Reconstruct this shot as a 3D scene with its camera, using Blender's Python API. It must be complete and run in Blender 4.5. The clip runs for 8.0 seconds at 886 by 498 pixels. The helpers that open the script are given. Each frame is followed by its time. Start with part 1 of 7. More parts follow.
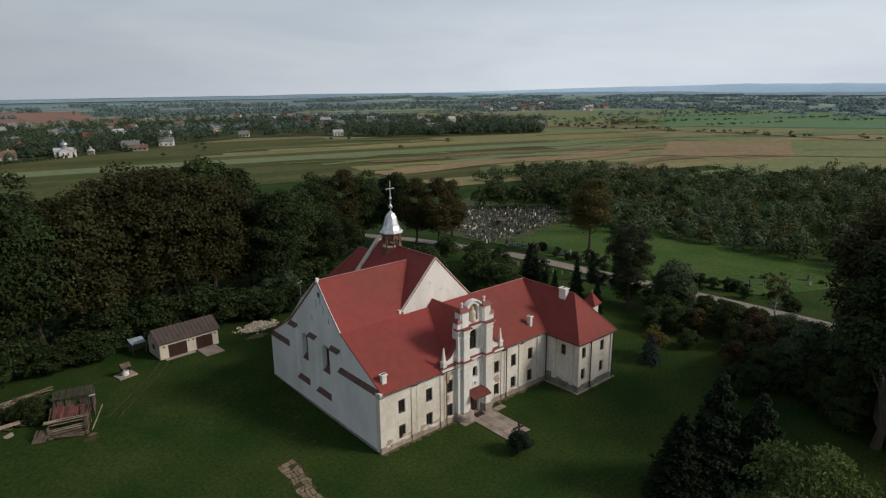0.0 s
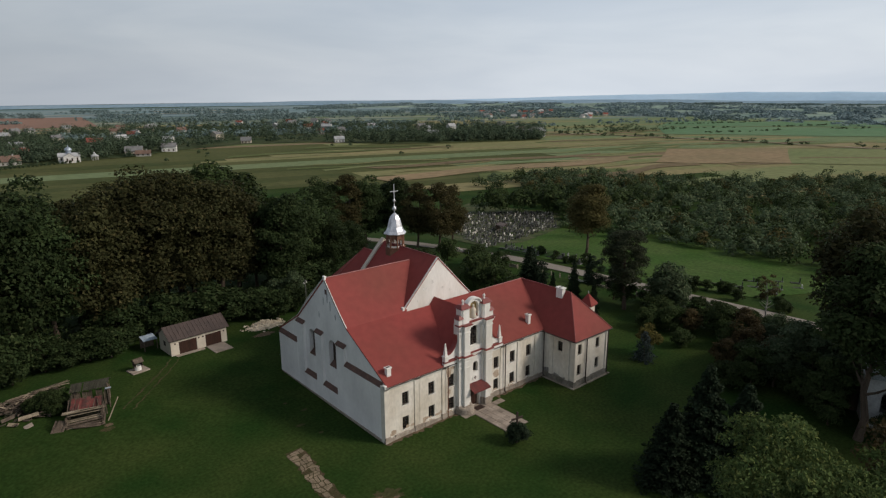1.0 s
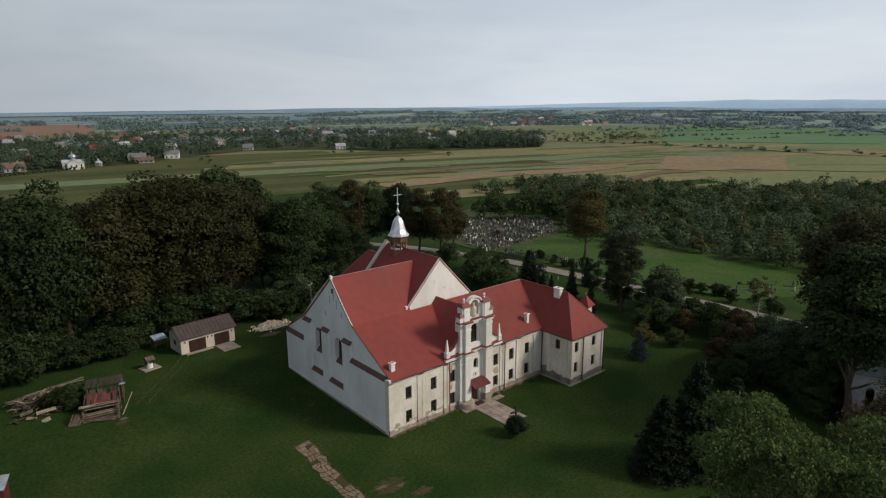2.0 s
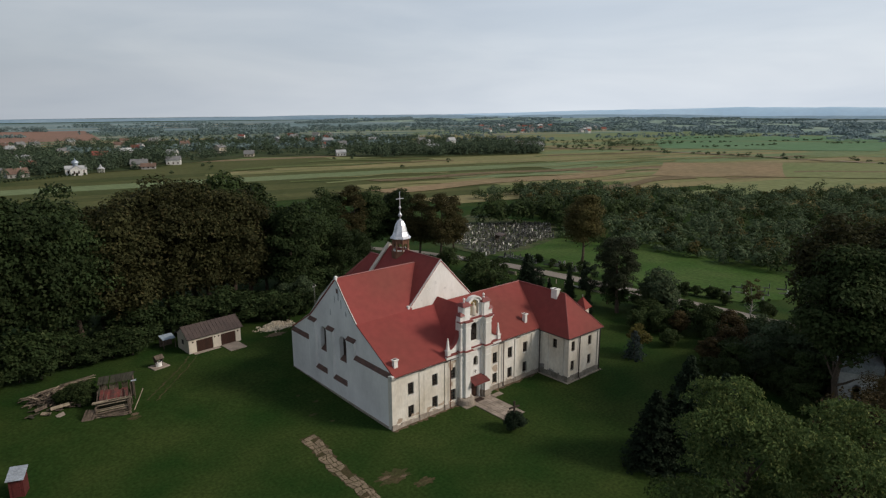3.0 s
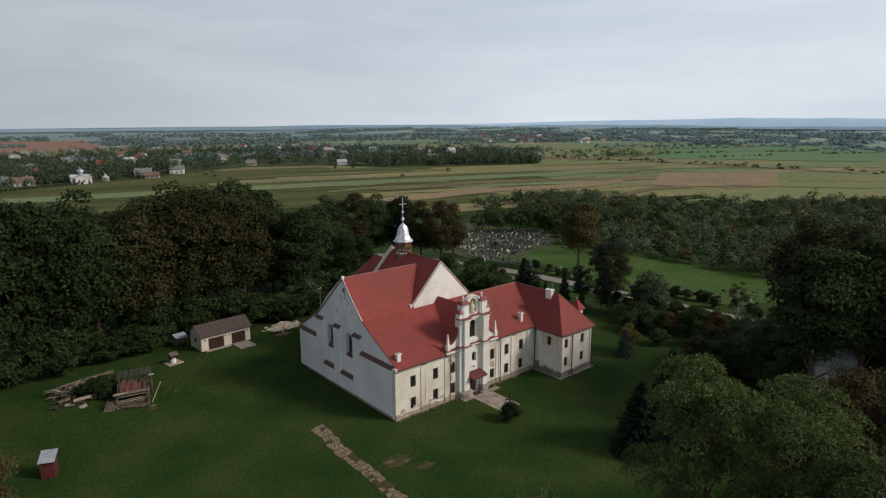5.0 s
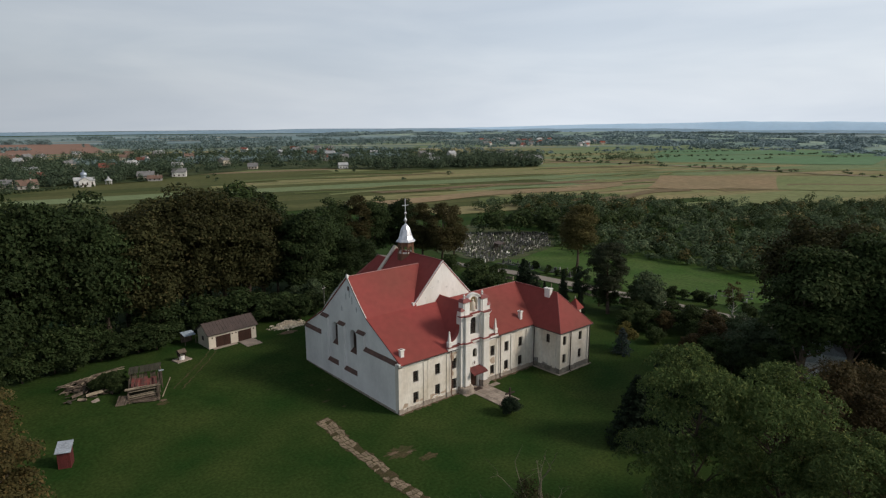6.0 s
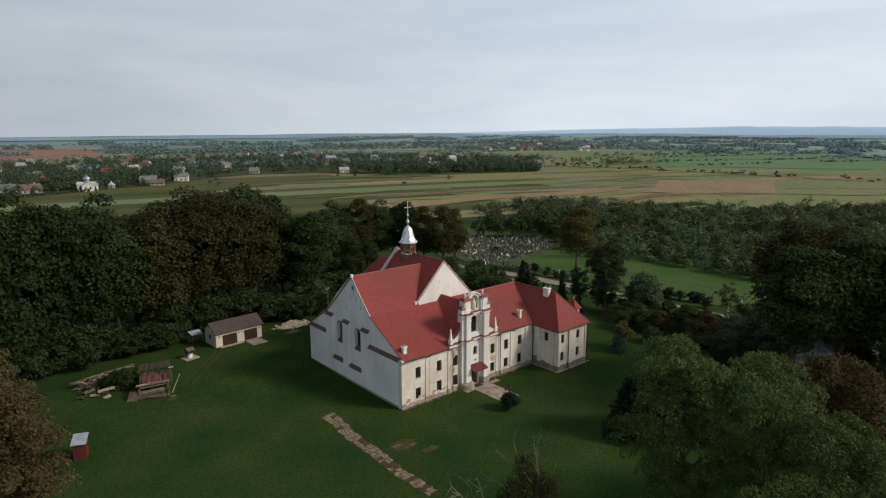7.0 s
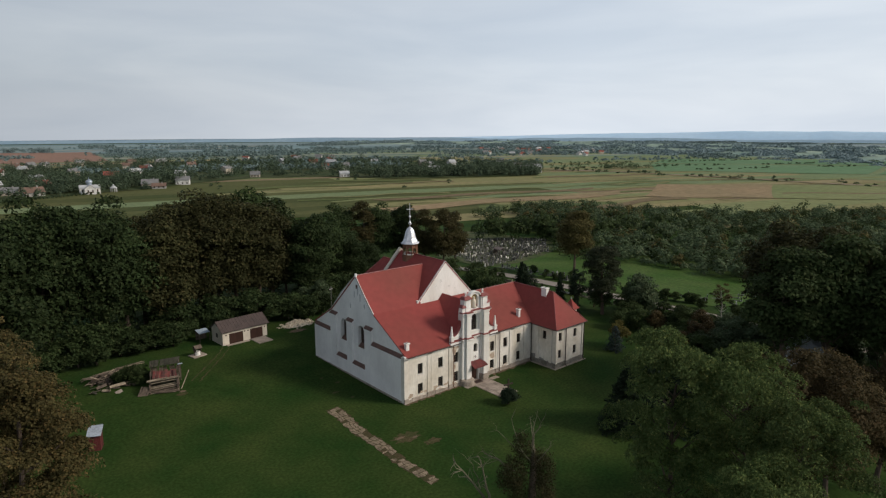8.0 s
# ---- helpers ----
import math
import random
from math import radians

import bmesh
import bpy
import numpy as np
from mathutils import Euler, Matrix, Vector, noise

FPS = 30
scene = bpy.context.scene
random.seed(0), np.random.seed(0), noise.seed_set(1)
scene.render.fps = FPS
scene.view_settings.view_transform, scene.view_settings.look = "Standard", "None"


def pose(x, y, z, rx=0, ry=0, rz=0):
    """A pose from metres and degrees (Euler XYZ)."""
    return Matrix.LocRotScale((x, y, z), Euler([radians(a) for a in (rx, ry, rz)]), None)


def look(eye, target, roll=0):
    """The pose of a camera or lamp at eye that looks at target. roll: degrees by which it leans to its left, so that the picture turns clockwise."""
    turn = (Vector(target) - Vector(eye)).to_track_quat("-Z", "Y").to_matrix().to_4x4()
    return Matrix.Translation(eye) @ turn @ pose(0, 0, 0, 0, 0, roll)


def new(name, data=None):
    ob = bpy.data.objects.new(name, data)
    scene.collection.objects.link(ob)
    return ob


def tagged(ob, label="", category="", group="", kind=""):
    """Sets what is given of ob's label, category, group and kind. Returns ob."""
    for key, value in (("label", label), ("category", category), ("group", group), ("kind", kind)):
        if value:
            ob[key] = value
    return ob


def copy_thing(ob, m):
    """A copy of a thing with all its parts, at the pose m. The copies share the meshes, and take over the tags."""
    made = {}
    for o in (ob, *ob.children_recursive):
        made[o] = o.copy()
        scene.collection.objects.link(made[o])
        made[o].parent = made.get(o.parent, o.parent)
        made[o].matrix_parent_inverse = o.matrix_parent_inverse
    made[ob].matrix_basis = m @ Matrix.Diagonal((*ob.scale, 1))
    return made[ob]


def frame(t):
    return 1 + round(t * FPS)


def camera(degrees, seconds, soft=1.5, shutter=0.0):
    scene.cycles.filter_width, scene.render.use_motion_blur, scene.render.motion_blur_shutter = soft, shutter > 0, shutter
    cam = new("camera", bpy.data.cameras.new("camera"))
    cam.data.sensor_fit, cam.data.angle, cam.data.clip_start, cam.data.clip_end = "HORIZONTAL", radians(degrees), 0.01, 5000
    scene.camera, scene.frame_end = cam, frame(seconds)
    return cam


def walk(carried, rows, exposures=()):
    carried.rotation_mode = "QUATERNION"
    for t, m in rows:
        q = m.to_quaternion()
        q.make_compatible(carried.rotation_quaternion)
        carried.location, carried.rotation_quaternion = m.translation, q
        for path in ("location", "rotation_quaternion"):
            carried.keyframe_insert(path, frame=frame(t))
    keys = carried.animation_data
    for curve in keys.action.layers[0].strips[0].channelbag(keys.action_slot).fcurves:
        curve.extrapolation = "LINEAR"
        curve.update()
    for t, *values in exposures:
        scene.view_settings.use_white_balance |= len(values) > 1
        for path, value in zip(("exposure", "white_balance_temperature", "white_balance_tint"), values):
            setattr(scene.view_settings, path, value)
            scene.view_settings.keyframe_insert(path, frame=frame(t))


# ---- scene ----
cam = camera(70.5, 8.0, soft=1.25)
PATH = [
    (0, (-35.674, -53.138, 41.104), (-34.42, -51.667, 40.593), -0.5),
    (0.5, (-37.01, -54.422, 41.124), (-35.753, -52.949, 40.624), -0.4),
    (1, (-38.32, -55.764, 41.119), (-37.061, -54.289, 40.629), -0.3),
    (1.5, (-39.575, -57.086, 41.133), (-38.315, -55.609, 40.654), -0.3),
    (3, (-43.028, -60.59, 41.155), (-41.761, -59.108, 40.708), -0.2),
    (3.5, (-44.032, -61.711, 41.172), (-42.763, -60.228, 40.733), -0.2),
    (4, (-44.976, -62.827, 41.203), (-43.707, -61.343, 40.771), -0.1),
    (4.5, (-45.896, -63.876, 41.248), (-44.625, -62.391, 40.825), -0.1),
    (6, (-48.927, -66.993, 41.262), (-47.654, -65.504, 40.856), -0.1),
    (6.5, (-49.96, -68.057, 41.225), (-48.686, -66.567, 40.827), -0.1),
    (7, (-51.092, -69.205, 41.205), (-49.818, -67.714, 40.814), -0.1),
    (7.5, (-52.287, -70.35, 41.216), (-51.011, -68.859, 40.831), -0.1),
    (8, (-53.495, -71.515, 41.239), (-52.218, -70.024, 40.861), 0.0),
]
walk(cam, [(t, look(eye, target, roll)) for t, eye, target, roll in PATH], [(0, -0.08), (2, -0.03), (4.5, 0.02), (8, 0.08)])


# ---- world, sun, exposure ----
SUN_FROM = Vector((0.80, -1.0, 0.86)).normalized()
world = bpy.data.worlds.new("overcast_sky")
scene.world = world
world.use_nodes = True
wn, wl = world.node_tree.nodes, world.node_tree.links
wn.clear()
w_out = wn.new("ShaderNodeOutputWorld")
w_bg = wn.new("ShaderNodeBackground")
w_sky = wn.new("ShaderNodeTexSky")
w_sky.sky_type = "NISHITA"
w_sky.sun_disc = False
w_sky.sun_elevation = math.asin(SUN_FROM.z)
w_sky.sun_rotation = math.atan2(SUN_FROM.x, SUN_FROM.y)
w_sky.air_density, w_sky.dust_density, w_sky.ozone_density = 1.0, 4.0, 1.0
w_co = wn.new("ShaderNodeTexCoord")
w_map = wn.new("ShaderNodeMapping")
w_map.inputs["Scale"].default_value = (1.1, 1.1, 6.0)
w_noise = wn.new("ShaderNodeTexNoise")
w_noise.inputs["Scale"].default_value = 2.2
w_noise.inputs["Detail"].default_value = 5.0
w_noise.inputs["Roughness"].default_value = 0.5
w_noise.inputs["Distortion"].default_value = 0.4
w_ramp = wn.new("ShaderNodeValToRGB")
w_ramp.color_ramp.elements[0].position, w_ramp.color_ramp.elements[0].color = 0.3, (5.0, 5.6, 6.4, 1)
w_ramp.color_ramp.elements[1].position, w_ramp.color_ramp.elements[1].color = 0.72, (6.5, 6.95, 7.5, 1)
w_sep = wn.new("ShaderNodeSeparateXYZ")
w_up = wn.new("ShaderNodeMapRange")
w_up.inputs["From Min"].default_value, w_up.inputs["From Max"].default_value = 0.0, 0.75
w_up.inputs["To Min"].default_value, w_up.inputs["To Max"].default_value = 1.62, 0.58
# the clouds brighten towards the sun, and westwards as an added lift for the gable
w_dot = wn.new("ShaderNodeVectorMath")
w_dot.operation = "DOT_PRODUCT"
w_dot.inputs[1].default_value = (0.79, -0.61, 0.0)
w_side = wn.new("ShaderNodeMapRange")
w_side.inputs["From Min"].default_value, w_side.inputs["From Max"].default_value = 0.0, 0.85
w_side.inputs["To Min"].default_value, w_side.inputs["To Max"].default_value = 0.64, 1.03
w_mul = wn.new("ShaderNodeMath")
w_mul.operation = "MULTIPLY"
w_lift = wn.new("ShaderNodeVectorMath")
w_lift.operation = "SCALE"
w_mix = wn.new("ShaderNodeMix")
w_mix.data_type = "RGBA"
w_mix.inputs["Factor"].default_value = 0.74
wl.new(w_co.outputs["Generated"], w_map.inputs["Vector"])
wl.new(w_map.outputs["Vector"], w_noise.inputs["Vector"])
wl.new(w_noise.outputs["Fac"], w_ramp.inputs["Fac"])
wl.new(w_sky.outputs["Color"], w_mix.inputs["A"])
wl.new(w_co.outputs["Generated"], w_sep.inputs["Vector"])
wl.new(w_sep.outputs["Z"], w_up.inputs["Value"])
wl.new(w_ramp.outputs["Color"], w_lift.inputs[0])
wl.new(w_up.outputs["Result"], w_mul.inputs[0])
wl.new(w_co.outputs["Generated"], w_dot.inputs[0])
w_off = wn.new("ShaderNodeMath")
w_off.operation = "ADD"
w_off.inputs[1].default_value = 0.60
w_abs = wn.new("ShaderNodeMath")
w_abs.operation = "ABSOLUTE"
wl.new(w_dot.outputs["Value"], w_off.inputs[0])
wl.new(w_off.outputs["Value"], w_abs.inputs[0])
wl.new(w_abs.outputs["Value"], w_side.inputs["Value"])
wl.new(w_side.outputs["Result"], w_mul.inputs[1])
wl.new(w_mul.outputs["Value"], w_lift.inputs["Scale"])
wl.new(w_lift.outputs["Vector"], w_mix.inputs["B"])
wl.new(w_mix.outputs["Result"], w_bg.inputs["Color"])
w_bg.inputs["Strength"].default_value = 0.092
wl.new(w_bg.outputs["Background"], w_out.inputs["Surface"])

sun_data = bpy.data.lights.new("sun", "SUN")
sun_data.energy, sun_data.angle, sun_data.color = 2.3, radians(13), (1.0, 0.90, 0.78)
sun = new("sun", sun_data)
sun.matrix_world = look(SUN_FROM * 300, (0, 0, 0))


# ---- materials ----
def mat(name, a, b=None, rough=0.85, big=0.25, fine=4.0, bump=0.0, metal=0.0, spread=0.0, grain=0.25, stretch=(1, 1, 1), spec=0.3):
    """Two colours mixed by a broad and a fine noise, in metres; spread: brightness that varies from object to object."""
    m = bpy.data.materials.new(name)
    m.use_nodes = True
    n, l = m.node_tree.nodes, m.node_tree.links
    p = n["Principled BSDF"]
    p.inputs["Roughness"].default_value = rough
    p.inputs["Metallic"].default_value = metal
    p.inputs["Specular IOR Level"].default_value = spec
    b = b or tuple(c * 0.7 for c in a)
    geo = n.new("ShaderNodeNewGeometry")
    mp = n.new("ShaderNodeMapping")
    mp.inputs["Scale"].default_value = stretch
    l.new(geo.outputs["Position"], mp.inputs["Vector"])
    n1, n2 = n.new("ShaderNodeTexNoise"), n.new("ShaderNodeTexNoise")
    n1.inputs["Scale"].default_value, n1.inputs["Detail"].default_value = big, 6
    n2.inputs["Scale"].default_value, n2.inputs["Detail"].default_value = fine, 5
    for k in (n1, n2):
        l.new(mp.outputs["Vector"], k.inputs["Vector"])
    ramp = n.new("ShaderNodeValToRGB")
    ramp.color_ramp.elements[0].position, ramp.color_ramp.elements[1].position = 0.35, 0.68
    ramp.color_ramp.elements[0].color, ramp.color_ramp.elements[1].color = (*a, 1), (*b, 1)
    l.new(n1.outputs["Fac"], ramp.inputs["Fac"])
    r2 = n.new("ShaderNodeMapRange")
    r2.inputs["From Min"].default_value, r2.inputs["From Max"].default_value = 0.3, 0.7
    r2.inputs["To Min"].default_value, r2.inputs["To Max"].default_value = 1 - grain, 1 + grain
    l.new(n2.outputs["Fac"], r2.inputs["Value"])
    value = r2.outputs["Result"]
    if spread:
        info = n.new("ShaderNodeObjectInfo")
        r3 = n.new("ShaderNodeMapRange")
        r3.inputs["To Min"].default_value, r3.inputs["To Max"].default_value = 1 - spread, 1 + spread
        l.new(info.outputs["Random"], r3.inputs["Value"])
        mul = n.new("ShaderNodeMath")
        mul.operation = "MULTIPLY"
        l.new(value, mul.inputs[0]), l.new(r3.outputs["Result"], mul.inputs[1])
        value = mul.outputs["Value"]
    vm = n.new("ShaderNodeVectorMath")
    vm.operation = "SCALE"
    l.new(ramp.outputs["Color"], vm.inputs[0]), l.new(value, vm.inputs["Scale"])
    l.new(vm.outputs["Vector"], p.inputs["Base Color"])
    if bump:
        bp = n.new("ShaderNodeBump")
        bp.inputs["Distance"].default_value, bp.inputs["Strength"].default_value = bump, 0.8
        l.new(n2.outputs["Fac"], bp.inputs["Height"]), l.new(bp.outputs["Normal"], p.inputs["Normal"])
    return m


def leaf_mat(name, a, b, tips=None, through_light=0.25, spread=0.25):
    """Foliage: colour varies from leaf to leaf and from tree to tree, with some light passing through."""
    m = bpy.data.materials.new(name)
    m.use_nodes = True
    n, l = m.node_tree.nodes, m.node_tree.links
    p, out = n["Principled BSDF"], n["Material Output"]
    p.inputs["Roughness"].default_value, p.inputs["Specular IOR Level"].default_value = 0.7, 0.08
    geo, info = n.new("ShaderNodeNewGeometry"), n.new("ShaderNodeObjectInfo")
    ramp = n.new("ShaderNodeValToRGB")
    a = tuple(0.65 * p + 0.35 * q for p, q in zip(a, b))
    ramp.color_ramp.elements[0].color, ramp.color_ramp.elements[1].color = (*a, 1), (*b, 1)
    ramp.color_ramp.elements[1].position = 0.8
    if tips:
        e = ramp.color_ramp.elements.new(0.93)
        e.color = (*tips, 1)
    l.new(geo.outputs["Random Per Island"], ramp.inputs["Fac"])
    big = n.new("ShaderNodeTexNoise")
    big.inputs["Scale"].default_value, big.inputs["Detail"].default_value = 0.35, 3
    l.new(geo.outputs["Position"], big.inputs["Vector"])
    r1, r2 = n.new("ShaderNodeMapRange"), n.new("ShaderNodeMapRange")
    r1.inputs["From Min"].default_value, r1.inputs["From Max"].default_value = 0.3, 0.7
    r1.inputs["To Min"].default_value, r1.inputs["To Max"].default_value = 0.7, 1.3
    r2.inputs["To Min"].default_value, r2.inputs["To Max"].default_value = 1 - spread, 1 + spread
    l.new(big.outputs["Fac"], r1.inputs["Value"]), l.new(info.outputs["Random"], r2.inputs["Value"])
    mul = n.new("ShaderNodeMath")
    mul.operation = "MULTIPLY"
    l.new(r1.outputs["Result"], mul.inputs[0]), l.new(r2.outputs["Result"], mul.inputs[1])
    vm = n.new("ShaderNodeVectorMath")
    vm.operation = "SCALE"
    l.new(ramp.outputs["Color"], vm.inputs[0]), l.new(mul.outputs["Value"], vm.inputs["Scale"])
    l.new(vm.outputs["Vector"], p.inputs["Base Color"])
    tr, mx = n.new("ShaderNodeBsdfTranslucent"), n.new("ShaderNodeMixShader")
    l.new(vm.outputs["Vector"], tr.inputs["Color"])
    mx.inputs["Fac"].default_value = through_light
    l.new(p.outputs["BSDF"], mx.inputs[1]), l.new(tr.outputs["BSDF"], mx.inputs[2])
    l.new(mx.outputs["Shader"], out.inputs["Surface"])
    return m


GRASS = mat("lawn_grass", (0.017, 0.042, 0.009), (0.040, 0.060, 0.015), 0.95, 0.10, 2.6, 0.03, grain=0.30, spec=0.05)
PLASTER = mat("lime_plaster", (0.76, 0.725, 0.66), (0.56, 0.505, 0.42), 0.92, 0.34, 3.0, 0.008, grain=0.10, stretch=(1, 1, 0.5), spec=0.15)
PLASTER_OLD = mat("weathered_plaster", (0.88, 0.87, 0.855), (0.74, 0.73, 0.72), 0.92, 0.25, 2.0, 0.01, grain=0.05, stretch=(1, 1, 0.7), spec=0.15)
STUCCO = mat("white_stucco", (0.80, 0.79, 0.76), (0.66, 0.64, 0.59), 0.9, 0.5, 4.0, 0.006, grain=0.06, stretch=(1, 1, 0.35), spec=0.15)
STAIN = mat("peeled_plaster", (0.36, 0.27, 0.20), (0.50, 0.42, 0.33), 0.95, 1.2, 6.0, 0.02, grain=0.2)
PLINTH = mat("plinth_stone", (0.26, 0.22, 0.18), (0.40, 0.35, 0.30), 0.95, 0.9, 5.0, 0.03, grain=0.25)
ROOF = mat("red_roof_sheet", (0.255, 0.053, 0.048), (0.200, 0.055, 0.044), 0.68, 0.09, 1.1, 0.0, grain=0.07, spec=0.14)
ROOF_TRIM = mat("red_flashing", (0.24, 0.055, 0.048), (0.17, 0.04, 0.036), 0.5, 0.6, 5.0, grain=0.12, spec=0.4)
COPING = mat("brown_coping", (0.15, 0.085, 0.065), (0.10, 0.06, 0.05), 0.7, 0.8, 5.0, grain=0.2)
ZINC = mat("bright_zinc", (0.72, 0.73, 0.76), (0.50, 0.51, 0.55), 0.38, 1.3, 6.0, metal=0.6, grain=0.12, spec=0.5)
TURRET_WOOD = mat("rusty_turret_boards", (0.13, 0.060, 0.035), (0.21, 0.11, 0.07), 0.8, 1.5, 8.0, 0.01, grain=0.25, stretch=(1, 1, 0.2))
PIPE = mat("dark_downpipe", (0.055, 0.035, 0.03), None, 0.5, 1, 6)
WIN_FRAME = mat("dark_window_frame", (0.05, 0.032, 0.024), (0.035, 0.024, 0.02), 0.6, 2, 9)
DOOR_WOOD = mat("dark_brown_door", (0.055, 0.025, 0.017), (0.035, 0.017, 0.012), 0.6, 2, 12, 0.004, stretch=(1, 1, 0.15))
PAVING = mat("worn_concrete_slab", (0.36, 0.30, 0.25), (0.24, 0.20, 0.165), 0.95, 0.7, 5, 0.01, spread=0.14, grain=0.16)
RUBBLE = mat("pale_rubble", (0.64, 0.56, 0.44), (0.46, 0.39, 0.29), 0.95, 1, 6, 0.02, spread=0.25)
OLD_WOOD = mat("grey_old_timber", (0.135, 0.105, 0.08), (0.07, 0.053, 0.042), 0.95, 1.5, 9, 0.01, spread=0.35, grain=0.3)
RED_SHEET = mat("rusty_red_sheet", (0.17, 0.045, 0.038), (0.085, 0.042, 0.036), 0.75, 1.6, 6, spread=0.3)
GARAGE_ROOF = mat("brown_sheet_roof", (0.085, 0.062, 0.055), (0.062, 0.047, 0.043), 0.65, 0.8, 5, grain=0.15)
GARAGE_WALL = mat("cream_render", (0.62, 0.56, 0.47), (0.54, 0.48, 0.40), 0.95, 0.5, 4, grain=0.06)
BARK = mat("tree_bark", (0.10, 0.075, 0.055), (0.06, 0.045, 0.035), 0.95, 1.5, 9, 0.03, stretch=(1, 1, 0.3))
ROAD = mat("pale_asphalt", (0.25, 0.22, 0.19), (0.20, 0.175, 0.15), 0.95, 0.2, 3, grain=0.15)
SOIL = mat("bare_soil", (0.16, 0.11, 0.07), (0.10, 0.075, 0.05), 0.95, 0.5, 4, grain=0.25)
STONE = mat("grave_stone", (0.24, 0.24, 0.22), (0.13, 0.14, 0.12), 0.7, 1.5, 7, spread=0.5)
DARK_STONE = mat("dark_granite", (0.035, 0.035, 0.038), (0.07, 0.07, 0.07), 0.35, 1.5, 7, spread=0.5)
GLASS = bpy.data.materials.new("window_glass")
GLASS.use_nodes = True
gp = GLASS.node_tree.nodes["Principled BSDF"]
gp.inputs["Base Color"].default_value = (0.10, 0.12, 0.13, 1)
gp.inputs["Roughness"].default_value, gp.inputs["Transmission Weight"].default_value = 0.04, 0.9

LEAF_DARK = leaf_mat("oak_leaves", (0.023, 0.027, 0.011), (0.045, 0.046, 0.018), (0.066, 0.058, 0.024))
LEAF_WOOD = leaf_mat("thicket_leaves", (0.048, 0.075, 0.040), (0.074, 0.104, 0.053), (0.098, 0.116, 0.062))
# Lime leaf colour darkened to carry the shade of the wood.
LEAF_SHADED = leaf_mat("deep_green_leaves", (0.019, 0.034, 0.013), (0.036, 0.055, 0.020), (0.052, 0.068, 0.027))
LEAF_GREEN = leaf_mat("lime_leaves", (0.023, 0.040, 0.014), (0.043, 0.064, 0.022), (0.058, 0.074, 0.028))
LEAF_LIGHT = leaf_mat("ash_leaves", (0.042, 0.072, 0.025), (0.088, 0.124, 0.040), (0.155, 0.178, 0.058), 0.25)
LEAF_OLIVE = leaf_mat("olive_leaves", (0.060, 0.058, 0.021), (0.100, 0.090, 0.033), (0.140, 0.115, 0.045))
LEAF_BROWN = leaf_mat("autumn_leaves", (0.040, 0.034, 0.015), (0.064, 0.050, 0.022), (0.090, 0.060, 0.027))
LEAF_TAWNY = leaf_mat("tawny_leaves", (0.032, 0.032, 0.013), (0.055, 0.050, 0.020), (0.078, 0.060, 0.026))
LEAF_YELLOW = leaf_mat("yellow_leaves", (0.070, 0.068, 0.020), (0.12, 0.110, 0.032), (0.18, 0.145, 0.045))
NEEDLE = leaf_mat("spruce_needles", (0.013, 0.023, 0.013), (0.024, 0.038, 0.020), None, 0.1)
NEEDLE_PINE = leaf_mat("pine_needles", (0.026, 0.036, 0.019), (0.042, 0.053, 0.027), (0.060, 0.060, 0.034), 0.1)
NEEDLE_BLUE = leaf_mat("blue_spruce_needles", (0.030, 0.045, 0.042), (0.055, 0.075, 0.072), None, 0.1)


# ---- tools ----
def smooth(a, b, v):
    u = min(1.0, max(0.0, (v - a) / (b - a)))
    return u * u * (3 - 2 * u)


def land(x, y):
    """Height of the ground."""
    r = math.hypot(x - 10, y - 10)
    z = 0.4 * smooth(6, 42, y) * (1 - smooth(2, 30, x)) * (1 - smooth(70, 140, r))
    return z - 4 * smooth(50, 140, r) - 0.0075 * max(0.0, r - 140)


def mesh_of(bm, name, material, smooth_shade=False):
    me = bpy.data.meshes.new(name)
    bm.to_mesh(me)
    bm.free()
    me.materials.append(material)
    if smooth_shade:
        for f in me.polygons:
            f.use_smooth = True
    return me


def part(name, bm, material, parent, label="", smooth_shade=False):
    ob = new(name, mesh_of(bm, name, material, smooth_shade))
    ob.parent = parent
    return tagged(ob, label)


def again(ob, m, parent):
    """The same mesh once more, as an object of its own."""
    o = new(ob.name.split(".")[0], ob.data)
    o.parent, o.matrix_local = parent, m
    return o


def thing(name, label, category, group="", at=None):
    ob = new(name)
    ob.empty_display_size = 0.3
    if at is not None:
        ob.matrix_world = at
    return tagged(ob, label, category, group)


def hexa(bm, p):
    v = [bm.verts.new(c) for c in p]
    for f in ((3, 2, 1, 0), (4, 5, 6, 7), (0, 1, 5, 4), (1, 2, 6, 5), (2, 3, 7, 6), (3, 0, 4, 7)):
        bm.faces.new([v[i] for i in f])
    return v


def box(bm, x0, x1, y0, y1, z0, z1):
    return hexa(bm, [(x0, y0, z0), (x1, y0, z0), (x1, y1, z0), (x0, y1, z0), (x0, y0, z1), (x1, y0, z1), (x1, y1, z1), (x0, y1, z1)])


def boxes(*rows):
    bm = bmesh.new()
    for r in rows:
        box(bm, *r)
    return bm


def soft_box(x0, x1, y0, y1, z0, z1, edge=0.03):
    bm = boxes((x0, x1, y0, y1, z0, z1))
    bmesh.ops.bevel(bm, geom=bm.edges[:], offset=edge, segments=1, affect="EDGES")
    return bm


